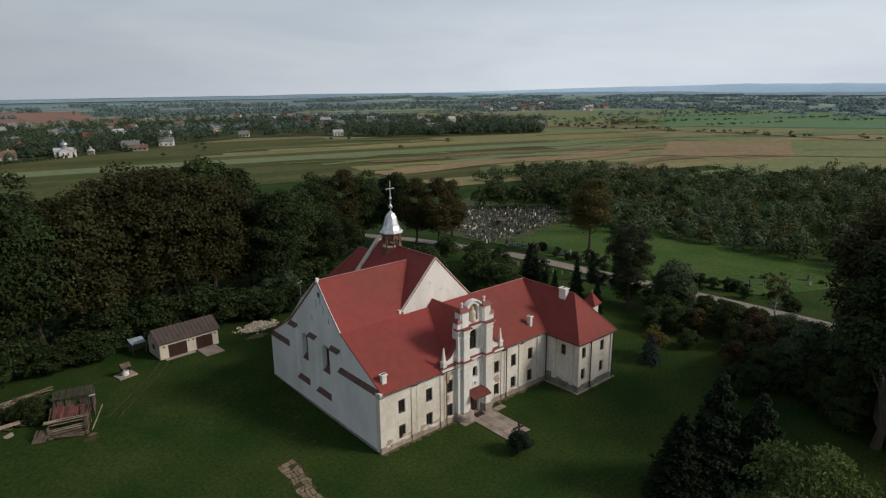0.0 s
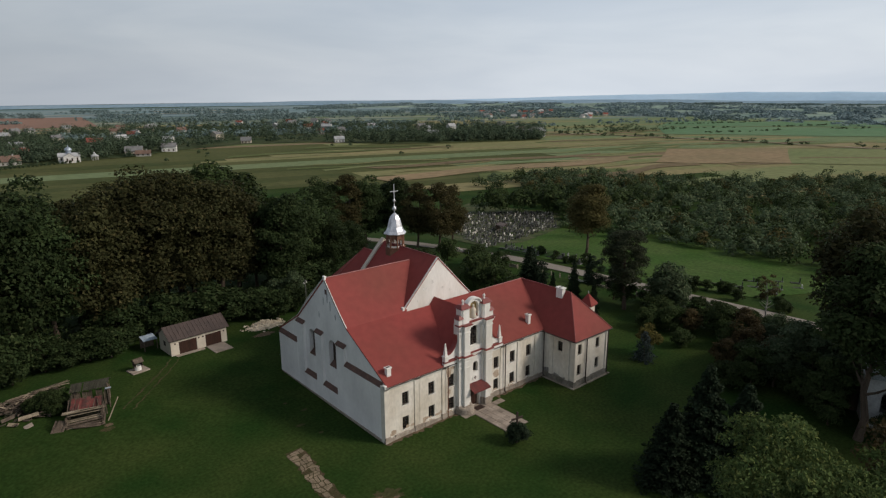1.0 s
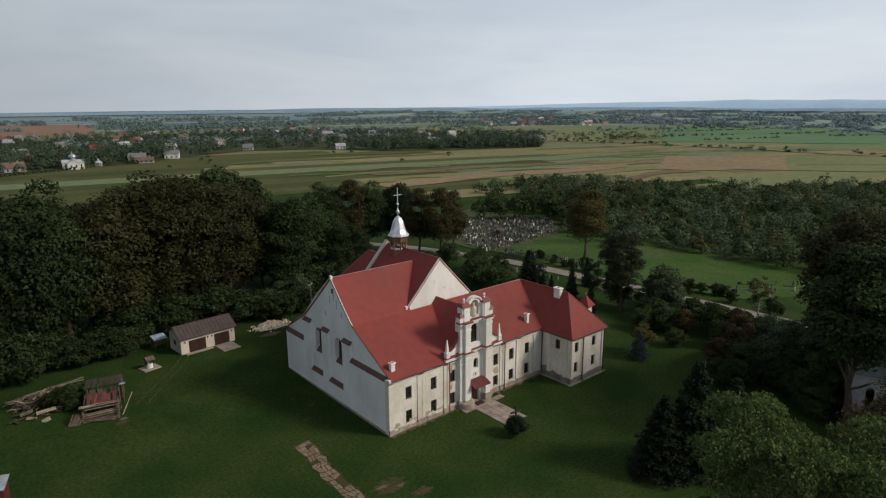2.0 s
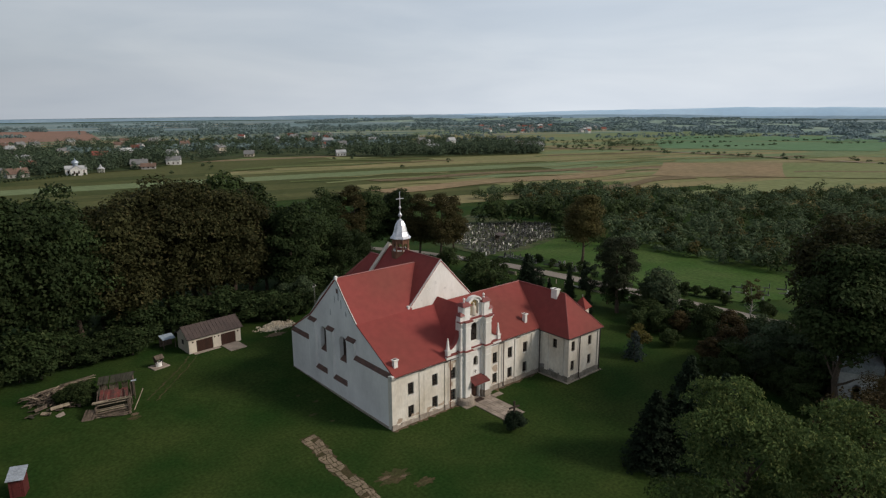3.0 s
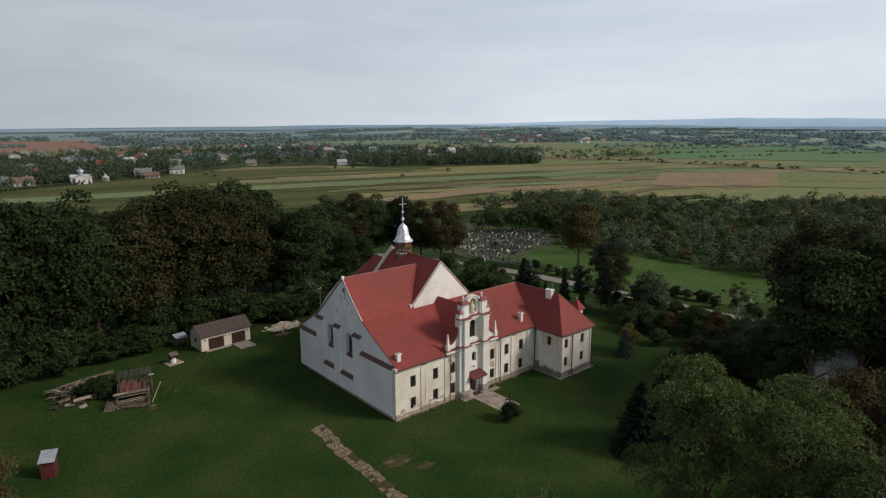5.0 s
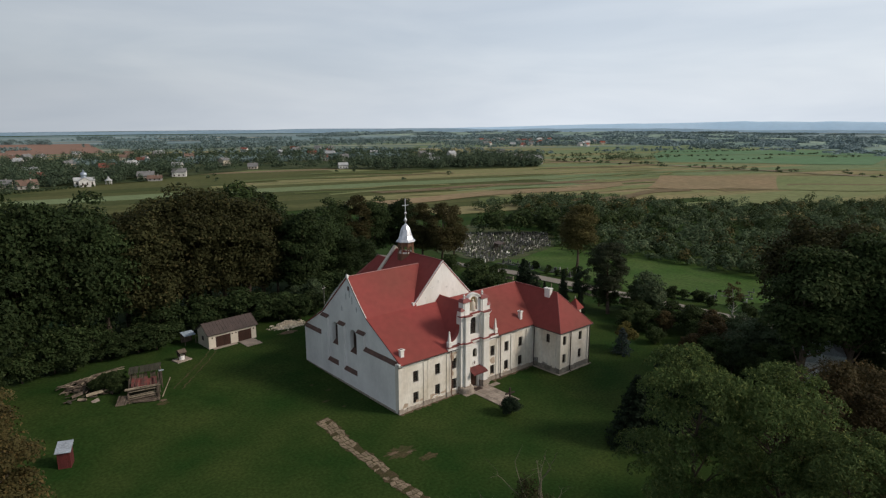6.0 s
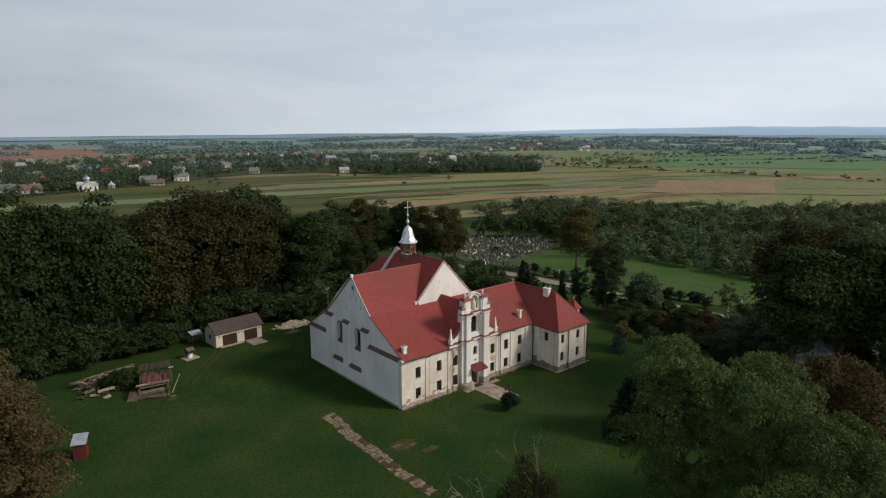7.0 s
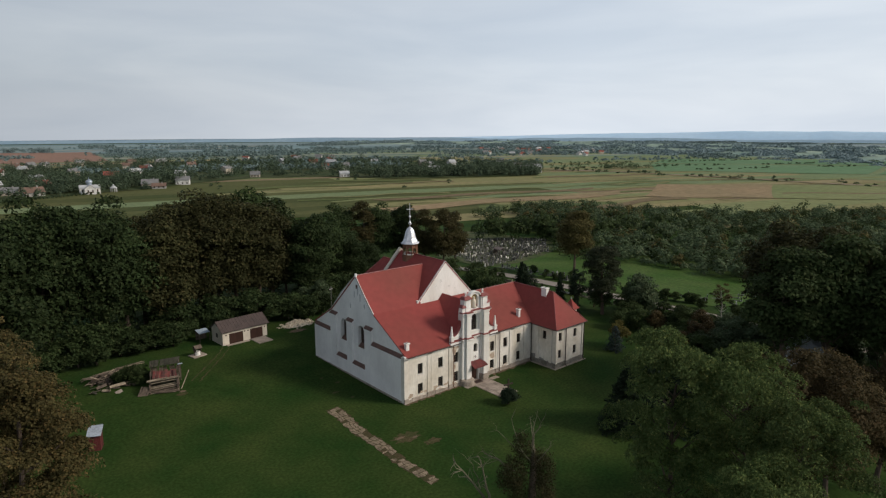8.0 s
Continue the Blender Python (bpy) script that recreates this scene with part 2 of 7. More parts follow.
def slab(bm, pts, thick):
    """A flat polygon with thickness below it."""
    pts = [Vector(p) for p in pts]
    nrm = (pts[1] - pts[0]).cross(pts[2] - pts[0]).normalized()
    if nrm.z < 0:
        pts.reverse()
        nrm = -nrm
    top = [bm.verts.new(p) for p in pts]
    low = [bm.verts.new(p - nrm * thick) for p in pts]
    bm.faces.new(top), bm.faces.new(low[::-1])
    k = len(pts)
    for i in range(k):
        bm.faces.new((top[i], low[i], low[(i + 1) % k], top[(i + 1) % k]))


def lathe(bm, prof, seg=12, c=(0, 0), turn=0.0):
    rings = []
    for r, z in prof:
        rings.append([bm.verts.new((c[0] + r * math.cos(turn + 2 * math.pi * i / seg), c[1] + r * math.sin(turn + 2 * math.pi * i / seg), z)) for i in range(seg)])
    for a, b in zip(rings, rings[1:]):
        for i in range(seg):
            bm.faces.new((a[i], a[(i + 1) % seg], b[(i + 1) % seg], b[i]))
    bm.faces.new(rings[0][::-1]), bm.faces.new(rings[-1])


def tube(bm, a, b, r0, r1=None, seg=6):
    a, b = Vector(a), Vector(b)
    r1 = r0 if r1 is None else r1
    q = (b - a).to_track_quat("Z", "Y")
    ra = [bm.verts.new(a + q @ Vector((r0 * math.cos(2 * math.pi * i / seg), r0 * math.sin(2 * math.pi * i / seg), 0))) for i in range(seg)]
    rb = [bm.verts.new(b + q @ Vector((r1 * math.cos(2 * math.pi * i / seg), r1 * math.sin(2 * math.pi * i / seg), 0))) for i in range(seg)]
    for i in range(seg):
        bm.faces.new((ra[i], ra[(i + 1) % seg], rb[(i + 1) % seg], rb[i]))
    bm.faces.new(ra[::-1]), bm.faces.new(rb)


def plate(outer, holes, thick, place):
    """A wall: an outline with openings through it. place maps (along, up, inward) to the world."""
    bm = bmesh.new()
    loops, edges = [], []
    for loop in (outer, *holes):
        vs = [bm.verts.new((u, w, 0)) for u, w in loop]
        edges += [bm.edges.new((vs[i], vs[(i + 1) % len(vs)])) for i in range(len(vs))]
        loops.append(vs)
    bmesh.ops.triangle_fill(bm, edges=edges, use_beauty=True, use_dissolve=False)
    faces = bm.faces[:]
    back = {v: bm.verts.new((v.co.x, v.co.y, thick)) for v in bm.verts[:]}
    for f in faces:
        bm.faces.new([back[v] for v in reversed(f.verts)])
    for vs in loops:
        for i in range(len(vs)):
            a, b = vs[i], vs[(i + 1) % len(vs)]
            bm.faces.new((a, b, back[b], back[a]))
    for v in bm.verts:
        v.co = place(*v.co)
    bmesh.ops.recalc_face_normals(bm, faces=bm.faces[:])
    return bm


def rect(u, w, wide, high):
    return [(u - wide / 2, w), (u + wide / 2, w), (u + wide / 2, w + high), (u - wide / 2, w + high)]


def arched(u, w, wide, high, n=8):
    r = wide / 2
    return [(u - r, w), (u + r, w)] + [(u + r * math.cos(math.pi * i / n), w + high - r + r * math.sin(math.pi * i / n)) for i in range(n + 1)]


def quads(name, centre, normal_bias, size, material, parent, rng, squash=0.75, label="", bias=1.7, tri=False):
    """Many small leaves, one folded pair of triangles each, at the given centres."""
    k = len(centre)
    ax = rng.normal(size=(k, 3)) + normal_bias * bias
    ax /= np.linalg.norm(ax, axis=1)[:, None] + 1e-9
    t = np.cross(ax, rng.normal(size=(k, 3)))
    t /= np.linalg.norm(t, axis=1)[:, None] + 1e-9
    s = np.cross(ax, t)
    sz = (size * rng.uniform(0.6, 1.35, k))[:, None]
    t, s = t * sz, s * sz * squash * 0.5
    fold = ax * sz * 0.18
    co = np.stack([centre - t * 0.5, centre + s + fold, centre + t * 0.5, centre - s + fold], 1).reshape(-1, 3)
    me = bpy.data.meshes.new(name)
    if tri:
        co = np.stack([centre + t * 0.62, centre - t * 0.38 + s * 1.1, centre - t * 0.38 - s * 1.1], 1).reshape(-1, 3)
        me.vertices.add(3 * k), me.loops.add(3 * k), me.polygons.add(k)
        me.vertices.foreach_set("co", co.ravel())
        me.loops.foreach_set("vertex_index", np.arange(3 * k, dtype=np.int32))
        me.polygons.foreach_set("loop_start", (np.arange(k) * 3).astype(np.int32))
        me.update(calc_edges=True)
        me.materials.append(material)
        ob = new(name, me)
        if parent:
            ob.parent = parent
        return tagged(ob, label)
    me.vertices.add(4 * k), me.loops.add(6 * k), me.polygons.add(2 * k)
    me.vertices.foreach_set("co", co.ravel())
    base = (np.arange(k) * 4)[:, None]
    idx = np.concatenate([base + [0, 1, 2], base + [0, 2, 3]], 1).ravel()
    me.loops.foreach_set("vertex_index", idx.astype(np.int32))
    me.polygons.foreach_set("loop_start", (np.arange(2 * k) * 3).astype(np.int32))
    me.update(calc_edges=True)
    me.materials.append(material)
    ob = new(name, me)
    if parent:
        ob.parent = parent
    return tagged(ob, label)


# ---- ground and fields ----
def sheet(name, us, vs, place, material, lift=0.0):
    bm = bmesh.new()
    grid = []
    for v in vs:
        row = []
        for u in us:
            x, y = place(u, v)
            row.append(bm.verts.new((x, y, land(x, y) + lift)))
        grid.append(row)
    for a, b in zip(grid, grid[1:]):
        for i in range(len(us) - 1):
            bm.faces.new((a[i], a[i + 1], b[i + 1], b[i]))
    return new(name, mesh_of(bm, name, material, True))


steps = [4990 * math.sinh(4.6 * k / 75) / math.sinh(4.6) for k in range(-75, 76)]
tagged(sheet("ground", steps, steps, lambda u, v: (u + 10, v + 10), GRASS), "dark green meadow grass reaching the far hills", "ground", kind="structure")

def straw_mix(c, by=0.2):
    """Crop colours mixed with one dry straw tone and brightened."""
    return tuple(1.42 * (v * (1 - by) + q * by) for v, q in zip(c, (0.180, 0.172, 0.095)))


FIELD_MATS = [mat("field_" + k, straw_mix(a), straw_mix(b), 0.95, 0.010, 0.2, grain=0.16, spec=0.05) for k, a, b in (
    ("stubble", (0.172, 0.142, 0.070), (0.132, 0.120, 0.058)), ("tan", (0.195, 0.148, 0.085), (0.155, 0.132, 0.074)),
    ("green", (0.088, 0.118, 0.046), (0.124, 0.134, 0.060)), ("olive", (0.140, 0.130, 0.058), (0.112, 0.118, 0.050)),
    ("brown", (0.142, 0.098, 0.062), (0.118, 0.086, 0.056)), ("fresh", (0.083, 0.123, 0.059), (0.098, 0.131, 0.066)), ("red_earth", (0.185, 0.098, 0.084), (0.155, 0.086, 0.076)))]
# crops far out on the plain, with haze painted into their colours
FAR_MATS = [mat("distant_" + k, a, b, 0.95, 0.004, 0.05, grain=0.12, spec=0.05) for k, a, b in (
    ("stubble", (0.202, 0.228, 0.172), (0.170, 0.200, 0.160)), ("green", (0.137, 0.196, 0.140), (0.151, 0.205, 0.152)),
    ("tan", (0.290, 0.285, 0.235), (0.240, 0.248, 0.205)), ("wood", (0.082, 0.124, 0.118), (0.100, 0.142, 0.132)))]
# farthest tier, more blue haze mixed into the crop colours
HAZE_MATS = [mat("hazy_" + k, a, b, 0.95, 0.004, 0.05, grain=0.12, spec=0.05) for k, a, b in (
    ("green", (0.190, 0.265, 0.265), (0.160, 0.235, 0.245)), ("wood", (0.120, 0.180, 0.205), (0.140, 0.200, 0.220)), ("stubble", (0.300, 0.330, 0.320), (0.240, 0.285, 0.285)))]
PASTURE = mat("field_pasture", (0.052, 0.068, 0.024), (0.078, 0.084, 0.032), 0.95, 0.02, 0.3, grain=0.15, spec=0.05)
MEADOW_STRIP = mat("field_meadow", (0.074, 0.086, 0.032), (0.100, 0.102, 0.042), 0.95, 0.02, 0.3, grain=0.15, spec=0.05)
frng = random.Random(5)
HEAD = radians(-14)


def field_place(u, v):
    v += 14 * math.sin(u / 240 + 1.0) * smooth(150, 420, v)
    return u * math.cos(HEAD) - v * math.sin(HEAD), u * math.sin(HEAD) + v * math.cos(HEAD)


v = 70.0
while v < 2900:
    wide = frng.uniform(5, 19) * (1 + v / 700)
    u = -1100.0 + frng.uniform(0, 120)
    while u < 3300:
        long = frng.uniform(140, 520) * (1 + v / 900) if v > 300 else frng.uniform(70, 170)
        x, y = field_place(u + long / 2, v + wide / 2)
        d = math.hypot(x - 10, y - 10)
        if d > 235 and x + y * 1.2 > 120 and d < 3300 and (v > 190 or 0.93 * x + 0.37 * y > 285):
            m = frng.choices(FIELD_MATS, (6, 3.5, 3.6, 5, 2.8, 0.5, 0))[0]
            if x < 190 and y < 600 and d < 620:
                m = frng.choice((PASTURE, PASTURE, MEADOW_STRIP))
            # strips farther out take the haze-tinted crop colours
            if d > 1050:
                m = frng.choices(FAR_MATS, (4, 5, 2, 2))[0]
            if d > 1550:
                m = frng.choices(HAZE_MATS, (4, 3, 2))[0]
            elif d > 640 and x > 1.1 * y and frng.random() < 0.8:
                m = FIELD_MATS[5]
            k = max(3, int(long / 45))
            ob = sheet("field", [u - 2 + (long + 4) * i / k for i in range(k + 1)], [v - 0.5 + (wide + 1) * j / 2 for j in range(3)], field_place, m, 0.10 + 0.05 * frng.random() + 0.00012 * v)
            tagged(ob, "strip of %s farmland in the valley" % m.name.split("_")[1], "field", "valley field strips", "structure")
        u += long
    v += wide

# larger fields that stand out, by their corners along and across the strips
def field_quad(corners, material, text, lift):
    (ua, va), (ub, vb), (uc, vc), (ud, vd) = corners

    def place(p, q):
        wave = 3.0 * math.sin(p * 9 + va) * (1 if 0.02 < q < 0.98 else 1.6)
        u = (ua + (ub - ua) * p) * (1 - q) + (ud + (uc - ud) * p) * q
        v = (va + (vb - va) * p) * (1 - q) + (vd + (vc - vd) * p) * q + wave
        return u * math.cos(HEAD) - v * math.sin(HEAD), u * math.sin(HEAD) + v * math.cos(HEAD)
    ob = sheet("field", [i / 14 for i in range(15)], [j / 4 for j in range(5)], place, material, lift)
    tagged(ob, text + " in the valley", "field", "valley field strips", "structure")


DARK_EARTH = mat("field_dark_earth", straw_mix((0.082, 0.056, 0.036)), straw_mix((0.110, 0.078, 0.046)), 0.95, 0.02, 0.3, grain=0.2, spec=0.05)
ROSE_EARTH = mat("field_rose_earth", straw_mix((0.190, 0.130, 0.080)), straw_mix((0.150, 0.112, 0.066)), 0.95, 0.014, 0.2, grain=0.18, spec=0.05)
GREEN_CROP = mat("field_green_crop", straw_mix((0.042, 0.066, 0.018)), straw_mix((0.058, 0.074, 0.024)), 0.95, 0.02, 0.3, grain=0.15, spec=0.05)
# far crop green, set brighter and bluer than GREEN_CROP
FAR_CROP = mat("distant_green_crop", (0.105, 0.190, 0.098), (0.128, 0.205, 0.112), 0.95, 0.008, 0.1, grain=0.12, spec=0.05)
for k, (m, text, *c) in enumerate((
        (ROSE_EARTH, "rosy tan ploughed strip", (96, 243), (282, 262), (300, 284), (90, 262)),
        (DARK_EARTH, "dark brown ploughed strip", (112, 299), (290, 304), (302, 317), (106, 311)),
        (GREEN_CROP, "green crop patch", (140, 220), (222, 205), (244, 223), (152, 243)),
        (DARK_EARTH, "dark bare field", (176, 196), (300, 222), (314, 238), (186, 211)),
        (ROSE_EARTH, "wide reddish brown field", (286, 240), (357, 201), (461, 277), (373, 315)),
        (FIELD_MATS[2], "olive green field", (352, 196), (470, 140), (600, 205), (462, 272)),
        (DARK_EARTH, "narrow dark furrowed strip", (392, 214), (520, 168), (528, 173), (398, 220)),
        (GREEN_CROP, "green crop strip", (40, 420), (190, 424), (196, 436), (46, 434)),
        (GREEN_CROP, "green crop strip", (110, 470), (215, 448), (220, 456), (116, 484)),
        (DARK_EARTH, "dark brown strip", (150, 428), (228, 420), (230, 426), (152, 434)),
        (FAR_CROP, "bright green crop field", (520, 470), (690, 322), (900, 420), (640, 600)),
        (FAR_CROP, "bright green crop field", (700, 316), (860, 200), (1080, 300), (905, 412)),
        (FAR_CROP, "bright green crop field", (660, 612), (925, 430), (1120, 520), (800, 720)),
        (FIELD_MATS[6], "reddish brown ploughed field", (-480, 1010), (-60, 1060), (-110, 1640), (-520, 1760)))):
    field_quad(c, m, text, 0.44 + 0.005 * k + 0.00012 * c[0][1])
# narrow plots between them
for k in range(60):
    u, v = frng.uniform(-60, 560), frng.uniform(190, 560)
    x, y = field_place(u, v)
    long, wide, slant = frng.uniform(60, 220), frng.uniform(3.0, 11.0), frng.uniform(-0.06, 0.04) - 0.25 * smooth(280, 420, u)
    if math.hypot(x, y) < 280 or x < 120 or (v > 440 and u < 340):
        continue
    m = frng.choices((DARK_EARTH, ROSE_EARTH, GREEN_CROP, FIELD_MATS[2], FIELD_MATS[0], FIELD_MATS[3]), (1, 2, 4, 5, 3, 4))[0]
    field_quad(((u, v), (u + long, v + slant * long), (u + long, v + slant * long + wide), (u, v + wide * 0.8)), m, "narrow plot of %s" % m.name[6:].replace("_", " "), 0.27 + 0.0025 * k + 0.00012 * v)

# pale stubble far off, haze in its colour, and a dirt track between the fields
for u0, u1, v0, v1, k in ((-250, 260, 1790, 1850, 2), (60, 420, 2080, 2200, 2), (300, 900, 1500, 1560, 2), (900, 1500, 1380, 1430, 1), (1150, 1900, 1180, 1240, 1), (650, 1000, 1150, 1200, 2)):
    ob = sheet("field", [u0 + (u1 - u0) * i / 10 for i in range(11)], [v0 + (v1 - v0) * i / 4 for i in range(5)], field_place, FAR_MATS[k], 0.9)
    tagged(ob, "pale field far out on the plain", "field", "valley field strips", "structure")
DIRT = mat("dirt_track", (0.30, 0.24, 0.18), (0.17, 0.14, 0.09), 0.95, 0.03, 0.2, grain=0.35, spec=0.05)
way = [(520, 470), (563, 342), (570, 233), (564, 140), (572, 96), (585, 10), (600, -120)]
bm = bmesh.new()
rows = []
for (xa, ya), (xb, yb) in zip(way, way[1:]):
    for k in range(8):
        x, y = xa + (xb - xa) * k / 8 + frng.uniform(-2, 2), ya + (yb - ya) * k / 8
        rows.append([bm.verts.new((x + q, y, land(x + q, y) + 0.75)) for q in (-frng.uniform(1.5, 6), frng.uniform(1.5, 6))])
for a, b in zip(rows, rows[1:]):
    bm.faces.new((a[1], a[0], b[0], b[1]))
bmesh.ops.recalc_face_normals(bm, faces=bm.faces[:])
tagged(new("track", mesh_of(bm, "track", DIRT)), "pale dirt track between the fields", "track", kind="structure")

# far hills
def ridge_high(a, high, seed):
    if callable(high):
        return high(math.degrees(a)) * (1 + 0.16 * noise.noise((a * 9 + seed, seed, 0.3)) + 0.07 * noise.noise((a * 41, seed, 1.7)))
    return high * (0.55 + 0.6 * noise.noise((a * 7 + seed, seed, 0.3)) + 0.22 * noise.noise((a * 31, seed, 1.7)) + 0.07 * noise.noise((a * 140, seed, 4.0)))


def ridge_line(name, foot, deep, a0, a1, base, high, seed, material, label, woods=0):
    """A long low hill; returns spots for small woods on its near slope."""
    bm = bmesh.new()
    rows, spots = [], []
    for i in range(121):
        a = radians(a0 + (a1 - a0) * i / 120)
        h = ridge_high(a, high, seed) * smooth(0, 12, i) * smooth(0, 12, 120 - i)
        prof = ((0, base - 3), (deep * 0.35, base + 0.45 * max(h, -2)), (deep * 0.7, base + 0.85 * max(h, -2)), (deep, base + max(h, -2)), (deep * 1.5, base - 8))
        r = foot(math.degrees(a)) if callable(foot) else foot
        rows.append([bm.verts.new((10 + (r + d) * math.cos(a), 10 + (r + d) * math.sin(a), z)) for d, z in prof])
        if i < 120:
            for k in range(woods):
                j = frng.choice((0, 0, 1, 1, 1, 2))
                f = frng.random()
                d, z = prof[j][0] + (prof[j + 1][0] - prof[j][0]) * f, prof[j][1] + (prof[j + 1][1] - prof[j][1]) * f
                b = a + radians(frng.uniform(0, (a1 - a0) / 120))
                if noise.noise((b * 22, d * 0.011, seed)) > 0.09:
                    spots.append((10 + (r + d) * math.cos(b), 10 + (r + d) * math.sin(b), frng.uniform(4.5, 8.5), frng.uniform(7, 13), z - 1.5))
    for a, b in zip(rows, rows[1:]):
        for j in range(4):
            bm.faces.new((a[j], a[j + 1], b[j + 1], b[j]))
    tagged(new(name, mesh_of(bm, name, material, True)), label, "hill", kind="structure")
    return spots


# Aerial haze is painted into the hill colours, bluer with distance.
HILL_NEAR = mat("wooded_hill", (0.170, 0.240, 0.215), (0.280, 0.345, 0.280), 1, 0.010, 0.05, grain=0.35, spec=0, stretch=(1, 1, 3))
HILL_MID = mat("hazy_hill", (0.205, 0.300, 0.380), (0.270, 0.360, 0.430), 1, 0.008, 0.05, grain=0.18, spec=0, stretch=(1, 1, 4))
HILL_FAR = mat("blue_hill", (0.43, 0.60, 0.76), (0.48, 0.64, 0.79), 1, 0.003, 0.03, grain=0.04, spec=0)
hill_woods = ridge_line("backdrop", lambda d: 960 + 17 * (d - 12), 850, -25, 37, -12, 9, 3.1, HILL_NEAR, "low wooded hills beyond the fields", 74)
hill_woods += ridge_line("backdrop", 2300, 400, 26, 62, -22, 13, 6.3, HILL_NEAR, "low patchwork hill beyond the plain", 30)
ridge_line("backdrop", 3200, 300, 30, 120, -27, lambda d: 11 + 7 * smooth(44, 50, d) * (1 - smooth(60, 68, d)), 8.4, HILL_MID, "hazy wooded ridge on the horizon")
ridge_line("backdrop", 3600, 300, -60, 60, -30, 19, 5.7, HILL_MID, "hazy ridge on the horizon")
ridge_line("backdrop", 4400, 200, -60, 58, -36, lambda d: 10 + 46 * (1 - smooth(20, 56, d)), 12.2, HILL_FAR, "faint mountains on the horizon, painted haze blue")


# ---- church ----
church = thing("church", "white plastered monastery church with red sheet roof and baroque front", "church")
F = lambda y: (lambda u, w, d: Vector((u, y + d, w)))          # wall that faces the forecourt
SIDE = lambda x: (lambda u, w, d: Vector((x + d, u, w)))       # wall that faces the garage lawn
T = 0.7
EAVE, RIDGE_Y, RIDGE_Z = 7.5, 13.4, 17.65
WX0, WX1, WY = 28.55, 36.25, -5.67

# windows of the long front: (centre, sill height)
front_windows = [(x, z) for x in (3.15, 7.25, 10.55, 18.75, 21.95, 25.3) for z in (0.9, 4.15)]
WIN_W, WIN_H = 0.98, 1.65
holes = [rect(x, z, WIN_W, WIN_H) for x, z in front_windows]
holes.append(rect(14.55, 0.05, 1.5, 2.7))
holes.append(arched(14.6, 5.0, 0.9, 1.5))
part("front_wall", plate([(0, -0.4), (WX0, -0.4), (WX0, EAVE - 0.12), (0, EAVE - 0.12)], holes, T, F(0)), PLASTER, church, "cream plaster front wall with stained patches")


def window_unit(parent, m, wide, high, bars, rows, label="", arch=False):
    """A dark casement: frame with glazing bars in front of a pane."""
    bm = bmesh.new()
    f = 0.09
    box(bm, -wide / 2, -wide / 2 + f, -0.05, 0.05, 0, high), box(bm, wide / 2 - f, wide / 2, -0.05, 0.05, 0, high)
    box(bm, -wide / 2 + f, wide / 2 - f, -0.05, 0.05, 0, f), box(bm, -wide / 2 + f, wide / 2 - f, -0.05, 0.05, high - f, high)
    window = part("window", bm, WIN_FRAME, parent, label)
    window.matrix_local = m
    for i in range(bars):
        x = -wide / 2 + wide * (i + 1) / (bars + 1)
        part("glazing_bar", boxes((x - 0.03, x + 0.03, -0.04, 0.03, f, high - f)), WIN_FRAME, window)
    for i in range(rows):
        z = high * (i + 1) / (rows + 1)
        part("glazing_bar", boxes((-wide / 2 + f, wide / 2 - f, -0.046, 0.02, z - 0.03, z + 0.03)), WIN_FRAME, window)
    pane = part("pane", boxes((-wide / 2 + f, wide / 2 - f, 0.0, 0.012, f, high - f)), GLASS, window)
    pane.visible_shadow = False
    return window


def window_copy(src, m, parent):
    o = copy_thing(src, m)
    o.parent, o.matrix_local = parent, m
    return o


first = None
for x, z in front_windows:
    m = pose(x, 0.26, z)
    first = window_copy(first, m, church) if first else window_unit(church, m, WIN_W, WIN_H, 1, 3, "dark barred casement window in a deep reveal")
    part("window_sill", boxes((x - 0.6, x + 0.6, -0.07, 0.2, z - 0.09, z)), STUCCO, church)

# pilaster strips, plinth, cornice, gutter
for x0, x1 in ((0.0, 0.7), (4.5, 5.6), (8.95, 9.6), (19.5, 20.4), (23.1, 24.1)):
    part("pilaster", boxes((x0, x1, -0.10, 0.0, 0.6, EAVE - 0.3)), PLASTER, church)
    part("pilaster_base", boxes((x0 - 0.05, x1 + 0.05, -0.24, 0.0, -0.4, 0.75)), PLINTH, church)
prng = random.Random(2)
x = -0.12
while x < WX0 - 0.3:
    k = prng.uniform(0.8, 1.6)
    x1 = min(x + k, WX0)
    if not 13.7 < (x + x1) / 2 < 15.6:
        part("plinth_stone", soft_box(x, x1 - 0.015, -prng.uniform(0.10, 0.17), 0.02, -0.45, prng.uniform(0.42, 0.72), 0.03), PLINTH, church)
    x = x1
part("cornice", boxes((0, WX0, -0.10, 0, EAVE - 0.62, EAVE - 0.40), (0, WX0, -0.2, 0, EAVE - 0.40, EAVE - 0.22)), STUCCO, church, "moulded white eaves cornice")

